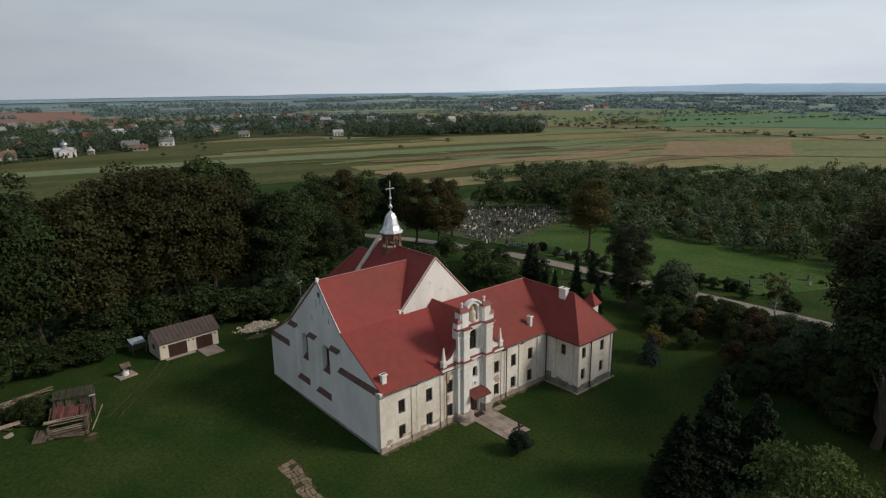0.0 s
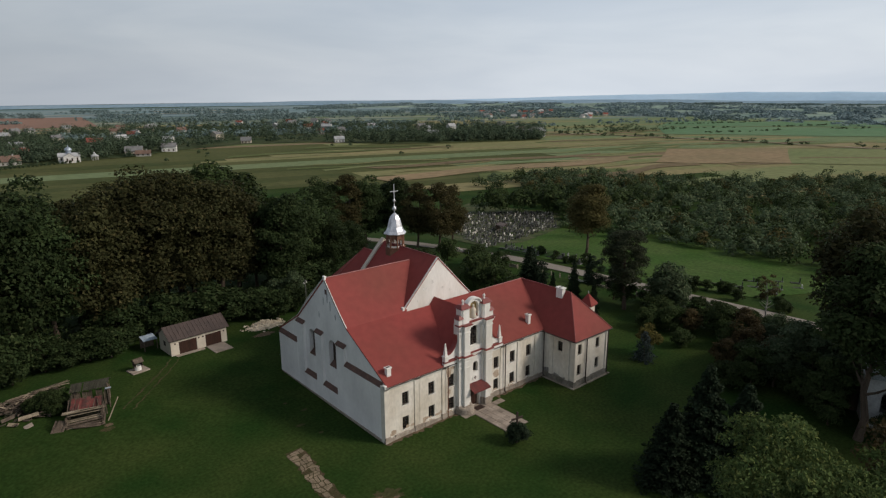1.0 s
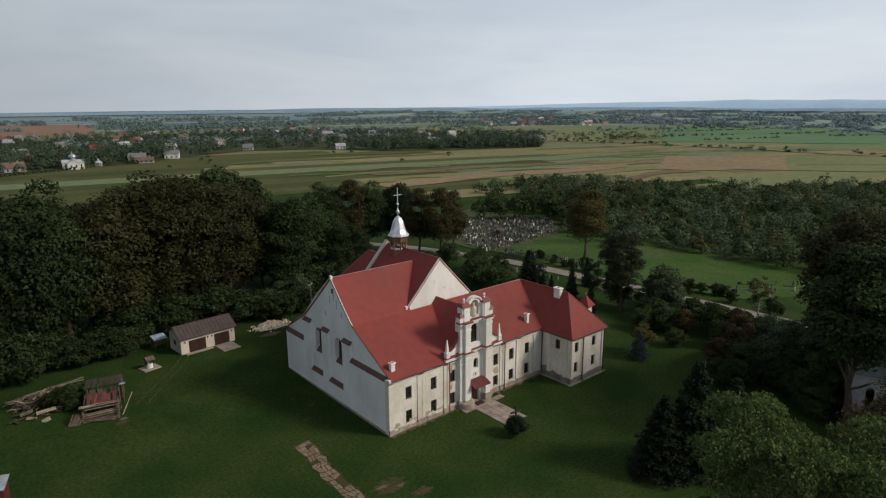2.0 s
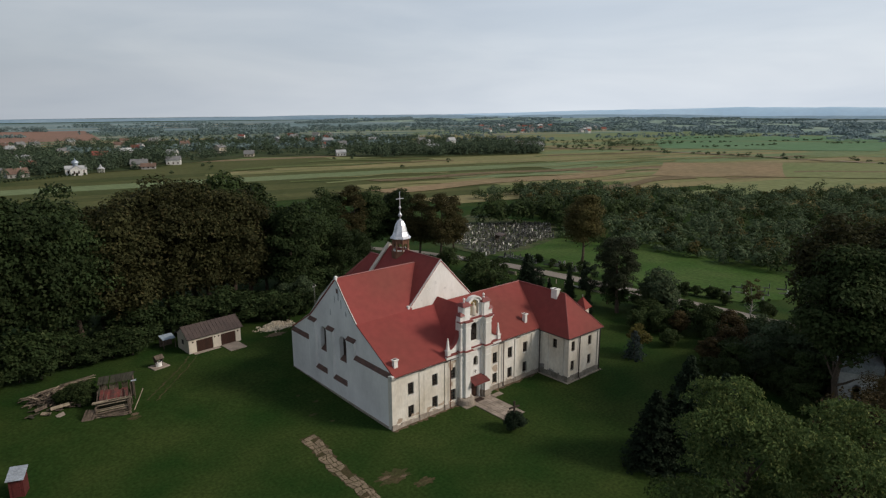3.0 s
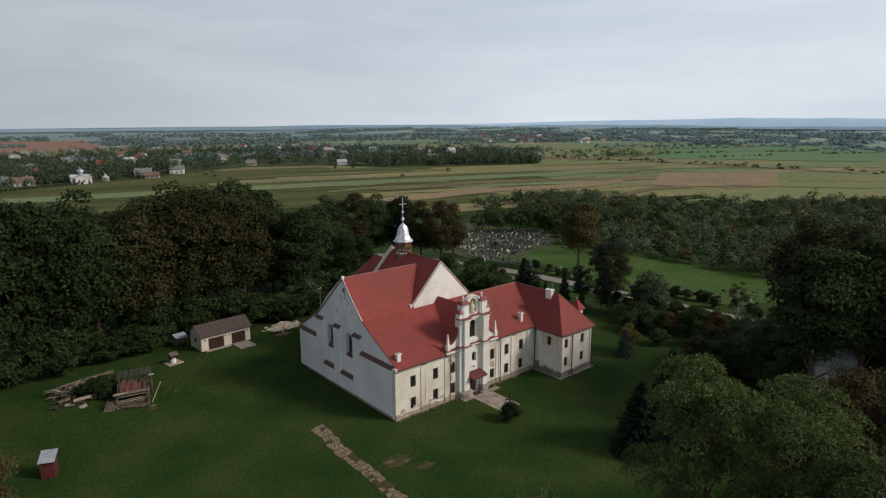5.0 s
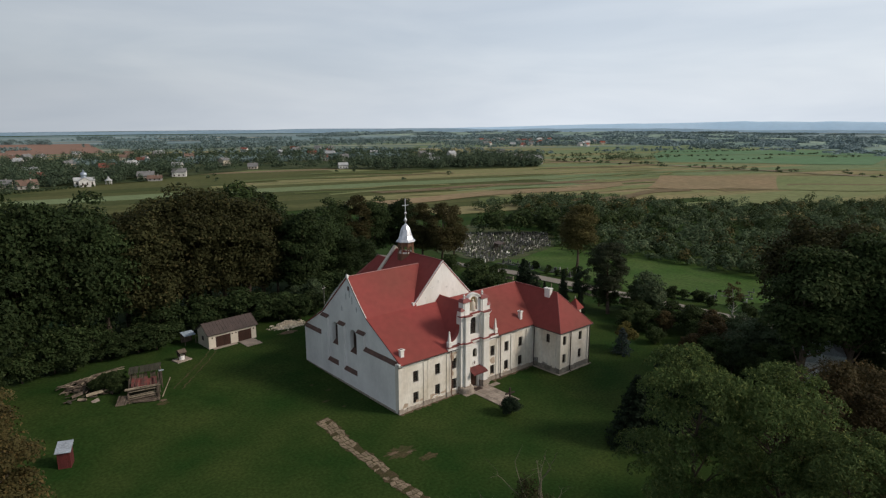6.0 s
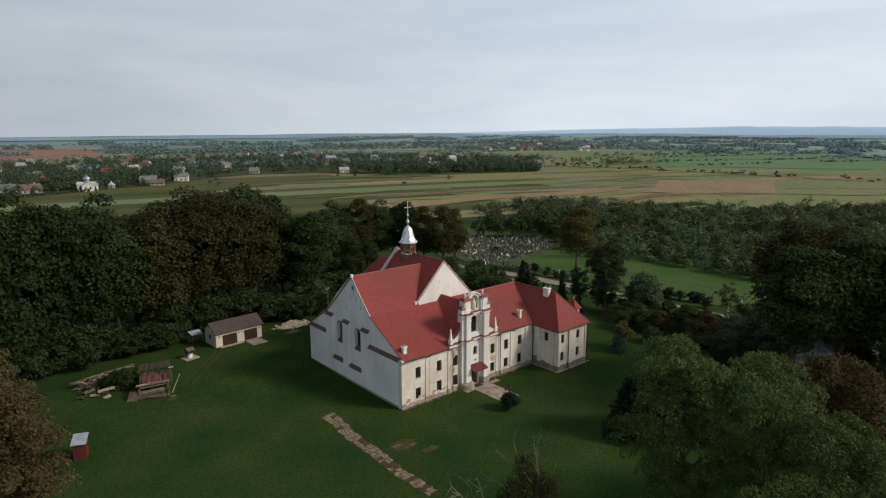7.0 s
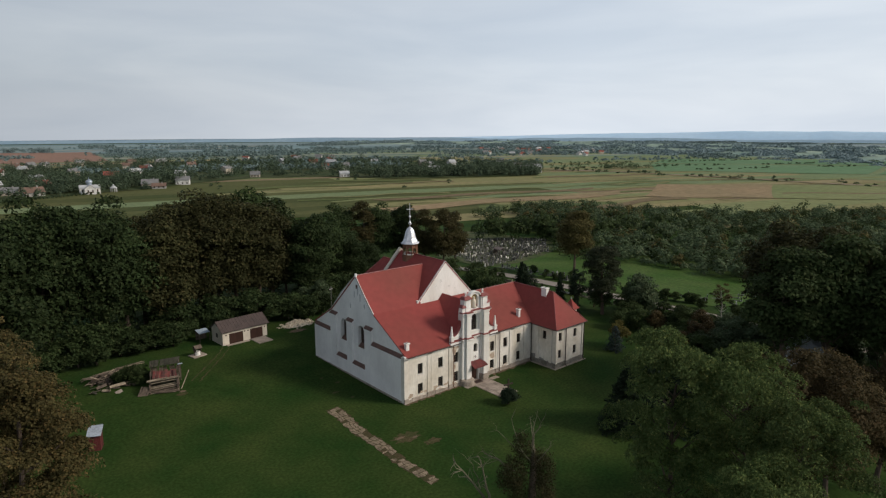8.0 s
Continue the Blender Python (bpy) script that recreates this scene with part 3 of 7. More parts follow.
# gable wall towards the lawn; its upper part stands back behind buttresses and offsets
GX = 0.42
GAB = [(0.7, -0.4), (26.9, 0.2), (26.9, 7.0), (21.3, 10.4), (18.0, 13.85), (RIDGE_Y + 0.1, RIDGE_Z - 0.1), (RIDGE_Y - 0.1, RIDGE_Z - 0.15), (11.4, 15.25), (10.0, 13.75), (8.3, 12.1), (0.7, EAVE + 0.15)]
NICHES = (17.5, 12.15)
gable_holes = [arched(y, 5.65, 1.8, 3.75) for y in NICHES]
part("gable_wall", plate(GAB, gable_holes, 0.9, SIDE(GX)), PLASTER_OLD, church, "grey weathered gable wall with two tall niches")
for y in NICHES:
    win = part("niche_window", plate(arched(y, 5.9, 1.7, 3.45), [], 0.05, SIDE(GX + 0.62)), WIN_FRAME, church, "dark arched window deep in its niche")
    for k in range(1, 6):
        part("glazing_bar", boxes((GX + 0.585, GX + 0.62, y - 0.8, y + 0.8, 6.0 + 0.52 * k, 6.04 + 0.52 * k)), PIPE, win)
    for k in (-0.4, 0, 0.4):
        part("glazing_bar", boxes((GX + 0.58, GX + 0.617, y + k - 0.025, y + k + 0.025, 6.0, 8.75)), PIPE, win)
    bm = bmesh.new()
    slab(bm, [(GX + 0.66, y - 0.86, 6.3), (GX + 0.66, y + 0.86, 6.3), (GX - 0.06, y + 0.86, 5.68), (GX - 0.06, y - 0.86, 5.68)], 0.08)
    part("niche_sill", bm, COPING, church, "sloping brown sheet sill")
    part("niche_back", boxes((GX + 0.68, GX + 0.78, y - 0.95, y + 0.95, 5.5, 9.5)), PLASTER_OLD, church)
# buttresses: flat projections with sloping brown caps
for y0, y1, top in ((19.4, 21.3, 9.75), (14.35, 16.05, 9.6), (8.7, 10.6, 9.5)):
    part("buttress", boxes((0.02, GX, y0, y1, -0.2, top)), PLASTER_OLD, church)
    bm = bmesh.new()
    slab(bm, [(GX + 0.02, y0 - 0.1, top + 0.42), (GX + 0.02, y1 + 0.1, top + 0.42), (-0.1, y1 + 0.1, top - 0.02), (-0.1, y0 - 0.1, top - 0.02)], 0.09)
    part("buttress_cap", bm, COPING, church, "brown sheet cap")
for y0, y1, z in ((21.3, 26.9, 6.45), (0.7, 8.7, 7.15), (16.05, 19.4, 2.55), (10.6, 14.35, 2.45)):
    part("offset_wall", boxes((0.0, GX, y0, y1, -0.3, z)), PLASTER_OLD, church)
    bm = bmesh.new()
    slab(bm, [(GX + 0.02, y0, z + 0.5), (GX + 0.02, y1, z + 0.5), (-0.1, y1, z), (-0.1, y0, z)], 0.08)
    part("offset_coping", bm, COPING, church, "sloping brown sheet coping")
part("footing", boxes((-0.1, 0, 0.7, 26.8, -0.5, 0.3)), PLINTH, church)
DIRTY = mat("dirty_plaster", (0.40, 0.39, 0.37), (0.60, 0.59, 0.56), 0.95, 0.9, 5, grain=0.2)
for (ya, za), (yb, zb) in zip(((8.3, 12.22), (10.0, 13.9), (11.4, 15.42)), ((10.0, 13.9), (11.4, 15.42), (RIDGE_Y, RIDGE_Z + 0.05))):
    bm = bmesh.new()
    slab(bm, [(GX - 0.1, ya, za + 0.03), (GX + 0.03, ya, za + 0.03), (GX + 0.03, yb, zb + 0.03), (GX - 0.1, yb, zb + 0.03)], 0.2)
    part("verge_coping", bm, DIRTY, church, "dirty grey plastered verge")
for (ya, za), (yb, zb) in zip(((26.9, 7.05), (21.3, 10.5), (18.0, 13.95)), ((21.3, 10.5), (18.0, 13.95), (RIDGE_Y, RIDGE_Z + 0.12))):
    bm = bmesh.new()
    slab(bm, [(GX - 0.06, ya, za + 0.05), (GX + 0.4, ya, za + 0.05), (GX + 0.4, yb, zb + 0.05), (GX - 0.06, yb, zb + 0.05)], 0.14)
    part("verge_coping", bm, DIRTY, church, "dirty grey plastered verge")
part("gable_finial", soft_box(GX - 0.12, GX + 0.2, RIDGE_Y - 0.18, RIDGE_Y + 0.18, RIDGE_Z - 0.3, RIDGE_Z + 0.3, 0.04), PLASTER_OLD, church)
part("gable_niche", boxes((GX - 0.02, GX + 0.05, 12.9, 13.4, 15.5, 16.15)), COPING, church)

# other outer walls
part("rear_wall", boxes((1.35, 28, 26.2, 26.9, -0.4, 6.8)), PLASTER, church)
part("nave_wall", boxes((9.7, 10.3, 14, 24.4, -0.4, 12.1)), PLASTER, church)
part("nave_wall", boxes((20.9, 21.5, 9.2, 24.4, -0.4, 12.1)), PLASTER, church)


def roof_part(name, polys, label="", thick=0.16, material=None):
    bm = bmesh.new()
    for p in polys:
        slab(bm, p, thick)
    return part(name, bm, material or ROOF, church, label)


rb = (WX0 + WX1) / 2
BY, BZ = 8.1, 12.45
TX, TY, TZ, TB = 15.6, 8.55, 18.75, 12.5      # transverse nave: ridge line, front, ridge height, eave height
TS = (TZ - TB) / 6.0                          # its slope
def nave_x(z): return TX - (TZ - z) / TS
rx = nave_x(RIDGE_Z) - 0.25
E0 = (-0.28, EAVE - 0.06)
EW = (-0.28, EAVE - 0.12)                    # the eave lies a little lower towards the gable
BEND = (EW, (8.3, 12.22), (10.0, 13.9), (11.4, 15.42), (RIDGE_Y, RIDGE_Z))
g0 = GX - 0.1
roof_part("aisle_roof", [[(g0, *EW), (14.9, *EW), (14.9, *BEND[1]), (g0, *BEND[1])]], "long red sheet roof slope")
roof_part("aisle_roof", [[(14.9, *E0), (WX0 - 0.3, *E0), (rb, BY, BZ), (14.9, BY, BZ)]])
for (ya, za), (yb, zb) in zip(BEND[1:], BEND[2:]):
    roof_part("main_roof", [[(g0, ya, za), (max(9.9, nave_x(za) + 0.4), ya, za), (nave_x(zb) + 0.4, yb, zb), (g0, yb, zb)]], "steep red sheet roof")
roof_part("main_roof", [[(g0, RIDGE_Y, RIDGE_Z), (rx + 0.3, RIDGE_Y, RIDGE_Z), (9.5, 21.2, 10.5), (g0, 21.2, 10.5)]])
roof_part("rear_roof", [[(g0, 21.1, 10.55), (28, 21.1, 10.55), (28, 27.3, 6.9), (g0, 27.3, 6.9)]])
roof_part("nave_roof", [[(TX, TY - 0.05, TZ), (TX, 21.4, TZ), (9.25, 21.4, TB - 0.35), (9.25, TY - 0.05, TB - 0.35)],
                        [(TX, TY - 0.05, TZ), (TX, 21.4, TZ), (21.95, 21.4, TB - 0.35), (21.95, TY - 0.05, TB - 0.35)]], "red sheet nave roof")
CZ = 16.65
roof_part("choir_roof", [[(TX, 21.6, CZ), (TX, 27.0, CZ), (9.9, 30.2, 10.2), (9.9, 21.6, 10.2)], [(TX, 21.6, CZ), (TX, 27.0, CZ), (21.3, 30.2, 10.2), (21.3, 21.6, 10.2)],
                         [(TX, 27.0, CZ), (9.9, 30.2, 10.2), (12.8, 35.0, 9.8)], [(TX, 27.0, CZ), (12.8, 35.0, 9.8), (18.4, 35.0, 9.8)], [(TX, 27.0, CZ), (18.4, 35.0, 9.8), (21.3, 30.2, 10.2)]], "red sheet choir roof with hipped end")
part("choir_wall", plate([(10.1, 21.7), (21.1, 21.7), (21.1, 30), (18.2, 34.6), (13.0, 34.6), (10.1, 30)], [], 10.6, lambda u, w, d: Vector((u, w, d - 0.4))), PLASTER, church)
roof_part("rear_roof", [[(21, BY, BZ), (rb, BY, BZ), (rb, 16.6, 7.2), (21, 16.6, 7.2)]])
o = 0.42
we = EAVE - 0.1
roof_part("wing_roof", [[(rb, -1.65, BZ), (rb, BY, BZ), (WX0 - o, -0.3, we - 0.2), (WX0 - o, WY - o, we - 0.2)],
                        [(rb, -1.65, BZ), (WX0 - o, WY - o, we - 0.2), (WX1 + o, WY - o, we - 0.2)],
                        [(rb, -1.65, BZ), (rb, BY, BZ), (WX1 + o, BY + 6, we - 0.2), (WX1 + o, WY - o, we - 0.2)]], "hipped red sheet roof of the wing")
# ridge caps and hips
bm = bmesh.new()
for a, b in (((0.8, RIDGE_Y, RIDGE_Z), (rx, RIDGE_Y, RIDGE_Z)), ((TX, TY, TZ), (TX, 21.2, TZ)), ((TX, 21.6, CZ), (TX, 27, CZ)), ((21.4, BY, BZ), (rb, BY, BZ)), ((rb, BY, BZ), (rb, -1.65, BZ)),
             ((rb, -1.65, BZ), (WX0 - o, WY - o, we - 0.2)), ((rb, -1.65, BZ), (WX1 + o, WY - o, we - 0.2)), ((TX, 27, CZ), (9.9, 30.2, 10.2))):
    bm = bmesh.new()
    tube(bm, a, b, 0.10, 0.10, 6)
    part("ridge_cap", bm, ROOF_TRIM, church)
# fascia and gutter
bm = bmesh.new()
tube(bm, (0.5, -0.36, EAVE - 0.25), (11.2, -0.36, EAVE - 0.25), 0.06, 0.06, 8)
tube(bm, (17.6, -0.36, EAVE - 0.2), (WX0 - 0.3, -0.36, EAVE - 0.2), 0.06, 0.06, 8)
tube(bm, (WX0 - o - 0.06, 0, we - 0.25), (WX0 - o - 0.06, WY - o, we - 0.25), 0.08, 0.08, 8)
tube(bm, (WX0 - o, WY - o - 0.06, we - 0.25), (WX1 + o, WY - o - 0.06, we - 0.25), 0.08, 0.08, 8)
part("gutter", bm, PIPE, church)

# white front gable of the nave
part("nave_gable", plate([(9.5, TB - 0.4), (21.75, TB - 0.4), (21.75, TB - 0.3), (TX, TZ - 0.12), (9.5, TB - 0.3)], [], 0.6, F(TY)), STUCCO, church, "bright white plastered gable with dark stains")
bm = bmesh.new()
for xa, xb in ((9.4, TX), (TX, 21.85)):
    za, zb = (TB - 0.14, TZ + 0.06) if xa < TX - 1 else (TZ + 0.06, TB - 0.14)
    slab(bm, [(xa, TY - 0.06, za), (xb, TY - 0.06, zb), (xb, TY + 0.18, zb), (xa, TY + 0.18, za)], 0.06)
part("gable_coping", bm, STUCCO, church)
part("gable_foot", soft_box(9.3, 9.65, TY - 0.12, TY + 0.3, TB - 0.75, TB + 0.3), STUCCO, church)
# rear parapet of the nave
part("nave_parapet", plate([(9.6, TB - 1), (21.6, TB - 1), (21.6, TB + 0.1), (TX, TZ + 0.45), (9.6, TB + 0.1)], [], 0.5, F(21.4)), PLASTER, church, "stepped parapet with brown coping")
bm = bmesh.new()
slab(bm, [(9.5, 21.3, TB + 0.2), (TX, 21.3, TZ + 0.55), (TX, 22, TZ + 0.55), (9.5, 22, TB + 0.2)], 0.1)
slab(bm, [(21.7, 21.3, TB + 0.2), (TX, 21.3, TZ + 0.55), (TX, 22, TZ + 0.55), (21.7, 22, TB + 0.2)], 0.1)
part("parapet_coping", bm, GARAGE_WALL, church)

# ridge turret
TU = (TX, 18.45)
bm = bmesh.new()
lathe(bm, [(1.5, 16.6), (1.5, 18.35), (1.56, 18.4), (1.56, 18.5)], 8, TU, radians(22.5))
part("turret_base", bm, TURRET_WOOD, church, "rusty brown boarded turret base", )
for i in range(8):
    a = radians(22.5 + 45 * i)
    bm = bmesh.new()
    tube(bm, (TU[0] + 1.3 * math.cos(a), TU[1] + 1.3 * math.sin(a), 18.3), (TU[0] + 1.3 * math.cos(a), TU[1] + 1.3 * math.sin(a), 20.55), 0.12, 0.12, 6)
    part("turret_post", bm, TURRET_WOOD, church)
    b = radians(22.5 + 45 * (i + 1))
    p, q = Vector((TU[0] + 1.28 * math.cos(a), TU[1] + 1.28 * math.sin(a), 0)), Vector((TU[0] + 1.28 * math.cos(b), TU[1] + 1.28 * math.sin(b), 0))
    side = (q - p)
    wide = side.length
    side.normalize()
    nrm = Vector((side.y, -side.x, 0))
    place = (lambda p, side, nrm: (lambda u, w, d: Vector((p.x, p.y, 0)) + side * u + Vector((0, 0, w)) - nrm * d))(p, side, nrm)
    part("turret_panel", plate([(0, 18.9), (0.1, 18.9)] + [(wide / 2 + (wide / 2 - 0.1) * math.cos(math.pi - math.pi * k / 6), 19.35 + 0.45 * math.sin(math.pi * k / 6)) for k in range(7)] + [(wide - 0.1, 18.9), (wide, 18.9), (wide, 20.5), (0, 20.5)], [], 0.08, place), TURRET_WOOD, church)
    part("turret_railing", boxes((0, wide, -0.03, 0.03, 18.35, 18.75)), STUCCO, church).matrix_local = Matrix.Translation(p) @ Matrix.Rotation(math.atan2(side.y, side.x), 4, "Z")
bm = bmesh.new()
lathe(bm, [(1.5, 20.5), (1.74, 20.52), (1.74, 20.6), (1.38, 20.95), (1.14, 21.5), (1.0, 22.1), (0.84, 22.7), (0.55, 23.2), (0.22, 23.5), (0.1, 23.6)], 8, TU, radians(22.5))
part("turret_dome", bm, ZINC, church, "bright zinc bell-shaped turret dome")
bm = bmesh.new()
lathe(bm, [(0.06, 23.5), (0.09, 23.9), (0.26, 24.05), (0.3, 24.25), (0.16, 24.5), (0.07, 24.6), (0.07, 25.2), (0.2, 25.3), (0.2, 25.5), (0.06, 25.65)], 10, TU)
part("finial", bm, ZINC, church, smooth_shade=True)
cz = 26.75
part("cross", boxes((TU[0] - 0.05, TU[0] + 0.05, TU[1] - 0.05, TU[1] + 0.05, 25.6, 27.9), (TU[0] - 0.72, TU[0] + 0.72, TU[1] - 0.045, TU[1] + 0.045, cz, cz + 0.1)), ZINC, church, "slender metal cross")

for x0, x1 in ((5.25, 5.7), (22.9, 23.85), (26.6, 27.3)):
    part("pilaster", boxes((x0, x1, -0.13, 0, 0.75, EAVE - 0.62)), PLASTER, church)
# ---- wing ----
wh = [rect(29.75, 1.75, 0.85, 1.5), rect(29.75, 4.85, 0.85, 1.5), rect(33.85, 1.75, 0.85, 1.5), rect(33.85, 4.85, 0.85, 1.5)]
part("wing_front", plate([(WX0, -0.4), (WX1, -0.4), (WX1, we - 0.1), (WX0, we - 0.1)], wh, T, F(WY)), PLASTER, church, "pale plaster end wall of the wing")
wing_win = None
for x in (29.75, 33.85):
    for z in (1.75, 4.85):
        m = pose(x, WY + 0.26, z)
        wing_win = window_copy(wing_win, m, church) if wing_win else window_unit(church, m, 0.85, 1.5, 1, 2, "dark casement window")
        part("window_sill", boxes((x - 0.52, x + 0.52, WY - 0.06, WY + 0.2, z - 0.08, z)), STUCCO, church)
part("wing_side", plate([(WY + T, -0.4), (0.0, -0.4), (0.0, we - 0.1), (WY + T, we - 0.1)], [rect(-3.1, 4.85, 0.85, 1.5)], T, SIDE(WX0)), PLASTER, church)
m = Matrix.Translation((WX0 + 0.26, -3.1, 4.85)) @ Matrix.Rotation(radians(-90), 4, "Z")
window_copy(wing_win, m, church)
part("wing_far_wall", boxes((WX1 - T, WX1, WY + T, 14, -0.4, we - 0.1), (WX0, WX1 - T, 13.3, 14, -0.4, we - 0.1)), PLASTER, church)
for x0, x1 in ((28.52, 29.0), (31.3, 32.1), (35.75, 36.28)):
    part("pilaster", boxes((x0, x1, WY - 0.17, WY, 0.9, we - 0.25)), PLASTER, church)
for y0, y1 in ((-4.9, -4.3), (-1.9, -1.3)):
    part("pilaster", boxes((WX0 - 0.16, WX0, y0, y1, 0.9, we - 0.5)), PLASTER, church)
PLINTH_GREY = mat("grey_rendered_plinth", (0.27, 0.25, 0.22), (0.12, 0.115, 0.095), 0.95, 0.7, 4, 0.015, grain=0.25)
part("wing_plinth", boxes((WX0 - 0.14, WX0, WY - 0.14, -0.15, -0.4, 0.95), (WX0, WX1 + 0.14, WY - 0.14, WY, -0.4, 0.95)), PLINTH_GREY, church, "grey damp plinth")
part("wing_apron", boxes((WX0 - 0.42, WX1 + 0.45, WY - 0.45, WY - 0.14, -0.4, 0.09), (WX0 - 0.42, WX0 - 0.14, WY - 0.14, -0.3, -0.4, 0.085)), PLINTH, church)
part("cornice", boxes((WX0 - 0.2, WX1 + 0.2, WY - 0.2, WY, we - 0.4, we - 0.12), (WX0 - 0.2, WX0, WY, -0.3, we - 0.4, we - 0.12)), STUCCO, church)


RUST = mat("rusty_downpipe", (0.17, 0.075, 0.045), (0.10, 0.05, 0.035), 0.8, 2, 8)


def downpipe(x, y, top=EAVE - 0.3, material=PIPE):
    bm = bmesh.new()
    tube(bm, (x, y, top), (x, y, 0.3), 0.07, 0.07, 8)
    tube(bm, (x, y, 0.3), (x, y - 0.3, 0.12), 0.07, 0.07, 8)
    for z in (1.5, 3.6, 5.8):
        lathe(bm, [(0.1, z), (0.1, z + 0.08)], 8, (x, y))
    part("downpipe", bm, material, church)


downpipe(20.25, -0.33)
downpipe(9.75, -0.33, material=RUST)
downpipe(WX0 - 0.2, -0.3), downpipe(31.1, WY - 0.22), downpipe(WX1 - 0.1, WY - 0.22)


def chimney(x, y, z0, z1, wx, wy):
    c = part("chimney", soft_box(x - wx / 2, x + wx / 2, y - wy / 2, y + wy / 2, z0, z1, 0.03), STUCCO, church, "small white plastered chimney")
    part("chimney_cap", soft_box(x - wx / 2 - 0.1, x + wx / 2 + 0.1, y - wy / 2 - 0.1, y + wy / 2 + 0.1, z1, z1 + 0.16, 0.03), STUCCO, c)
    for k in (-1, 1):
        part("flue", boxes((x + k * wx * 0.22 - 0.1, x + k * wx * 0.22 + 0.1, y - 0.12, y + 0.12, z1 + 0.16, z1 + 0.2)), PIPE, c)


chimney(1.45, 1.1, 7.6, 9.0, 0.62, 0.5)
chimney(26.6, 1.4, 7.8, 9.55, 0.5, 0.6)
chimney(rb - 0.45, -0.1, 11.0, 12.85, 0.75, 1.15)
part("kneeler", soft_box(0.0, 0.4, -0.2, 0.3, EAVE - 0.35, EAVE + 0.02, 0.04), STUCCO, church)


# ---- baroque front ----
CX = 14.4
# roof behind the pediment
PRX, PRZ = 14.9, 13.2
roof_part("pediment_roof", [[(PRX, 0.1, PRZ), (PRX, 8.7, PRZ), (9.9, 8.7, 7.4), (9.9, 0.1, 7.4)], [(PRX, 0.1, PRZ), (PRX, 8.7, PRZ), (19.9, 8.7, 7.4), (19.9, 0.1, 7.4)]], "dark red cross roof behind the front")


def tier(name, z0, z1, grow=0.0, material=STUCCO, centre=True, label=""):
    """One band of the front, following its stepped pilasters."""
    g = grow
    rows = []
    for s in (-1, 1):
        a, b = sorted((CX + s * (2.95 + g), CX + s * (1.25 - g * (0 if centre else 1))))
        rows.append((a, b, -0.55 - g, 0.02, z0, z1))
        a, b = sorted((CX + s * (2.35 + g), CX + s * (1.45 - g)))
        rows.append((a, b, -0.95 - g, -0.55 - g, z0, z1))
    if centre:
        rows.append((CX - 1.25, CX + 1.25, -0.25 - g, 0.02, z0, z1))
    for r in rows:
        part(name, boxes(r), material, church, label)


tier("pilaster_base", -0.4, 1.05, 0.12, PLINTH, False, "rough stone pilaster base")
tier("pilaster", 1.05, 6.9, 0.0, STUCCO, False, "white front pilaster")
tier("capital", 6.3, 6.5, 0.06, STUCCO, False)
tier("architrave", 6.9, 7.3, 0.06)
tier("frieze", 7.3, 7.75, 0.0)
tier("cornice", 7.75, 7.95, 0.25)
tier("flashing", 7.95, 8.1, 0.30, ROOF_TRIM, True, "red sheet flashing over the cornice")
tier("pedestal", 8.1, 8.7, 0.05, STUCCO)
tier("pilaster", 8.7, 11.6, 0.0, STUCCO, False)
tier("capital", 11.1, 11.3, 0.07, STUCCO, False)
tier("architrave", 11.6, 11.95, 0.07)
tier("cornice", 11.95, 12.2, 0.22)
tier("flashing", 12.2, 12.34, 0.28, ROOF_TRIM, True, "red sheet flashing")
bm = bmesh.new()
lathe(bm, [(1.3, -0.4), (1.3, 0.7), (1.22, 0.85), (1.0, 0.95)], 20, (12.55, -0.35))
part("round_base", bm, PLINTH, church, "rounded rough stone base beside the entrance")
# wall of the upper storey with its tall window
part("upper_wall", plate([(CX - 2.95, 7.6), (CX + 2.95, 7.6), (CX + 2.95, 12.4), (CX - 2.95, 12.4)], [arched(CX + 0.1, 8.75, 1.25, 2.75)], 0.5, F(0.02)), STUCCO, church)
window_unit(church, pose(CX + 0.1, 0.3, 8.75), 1.25, 2.75, 3, 6, "tall dark window with small panes")
window_unit(church, pose(14.6, 0.25, 5.0), 0.9, 1.5, 1, 3, "small arched window above the entrance")
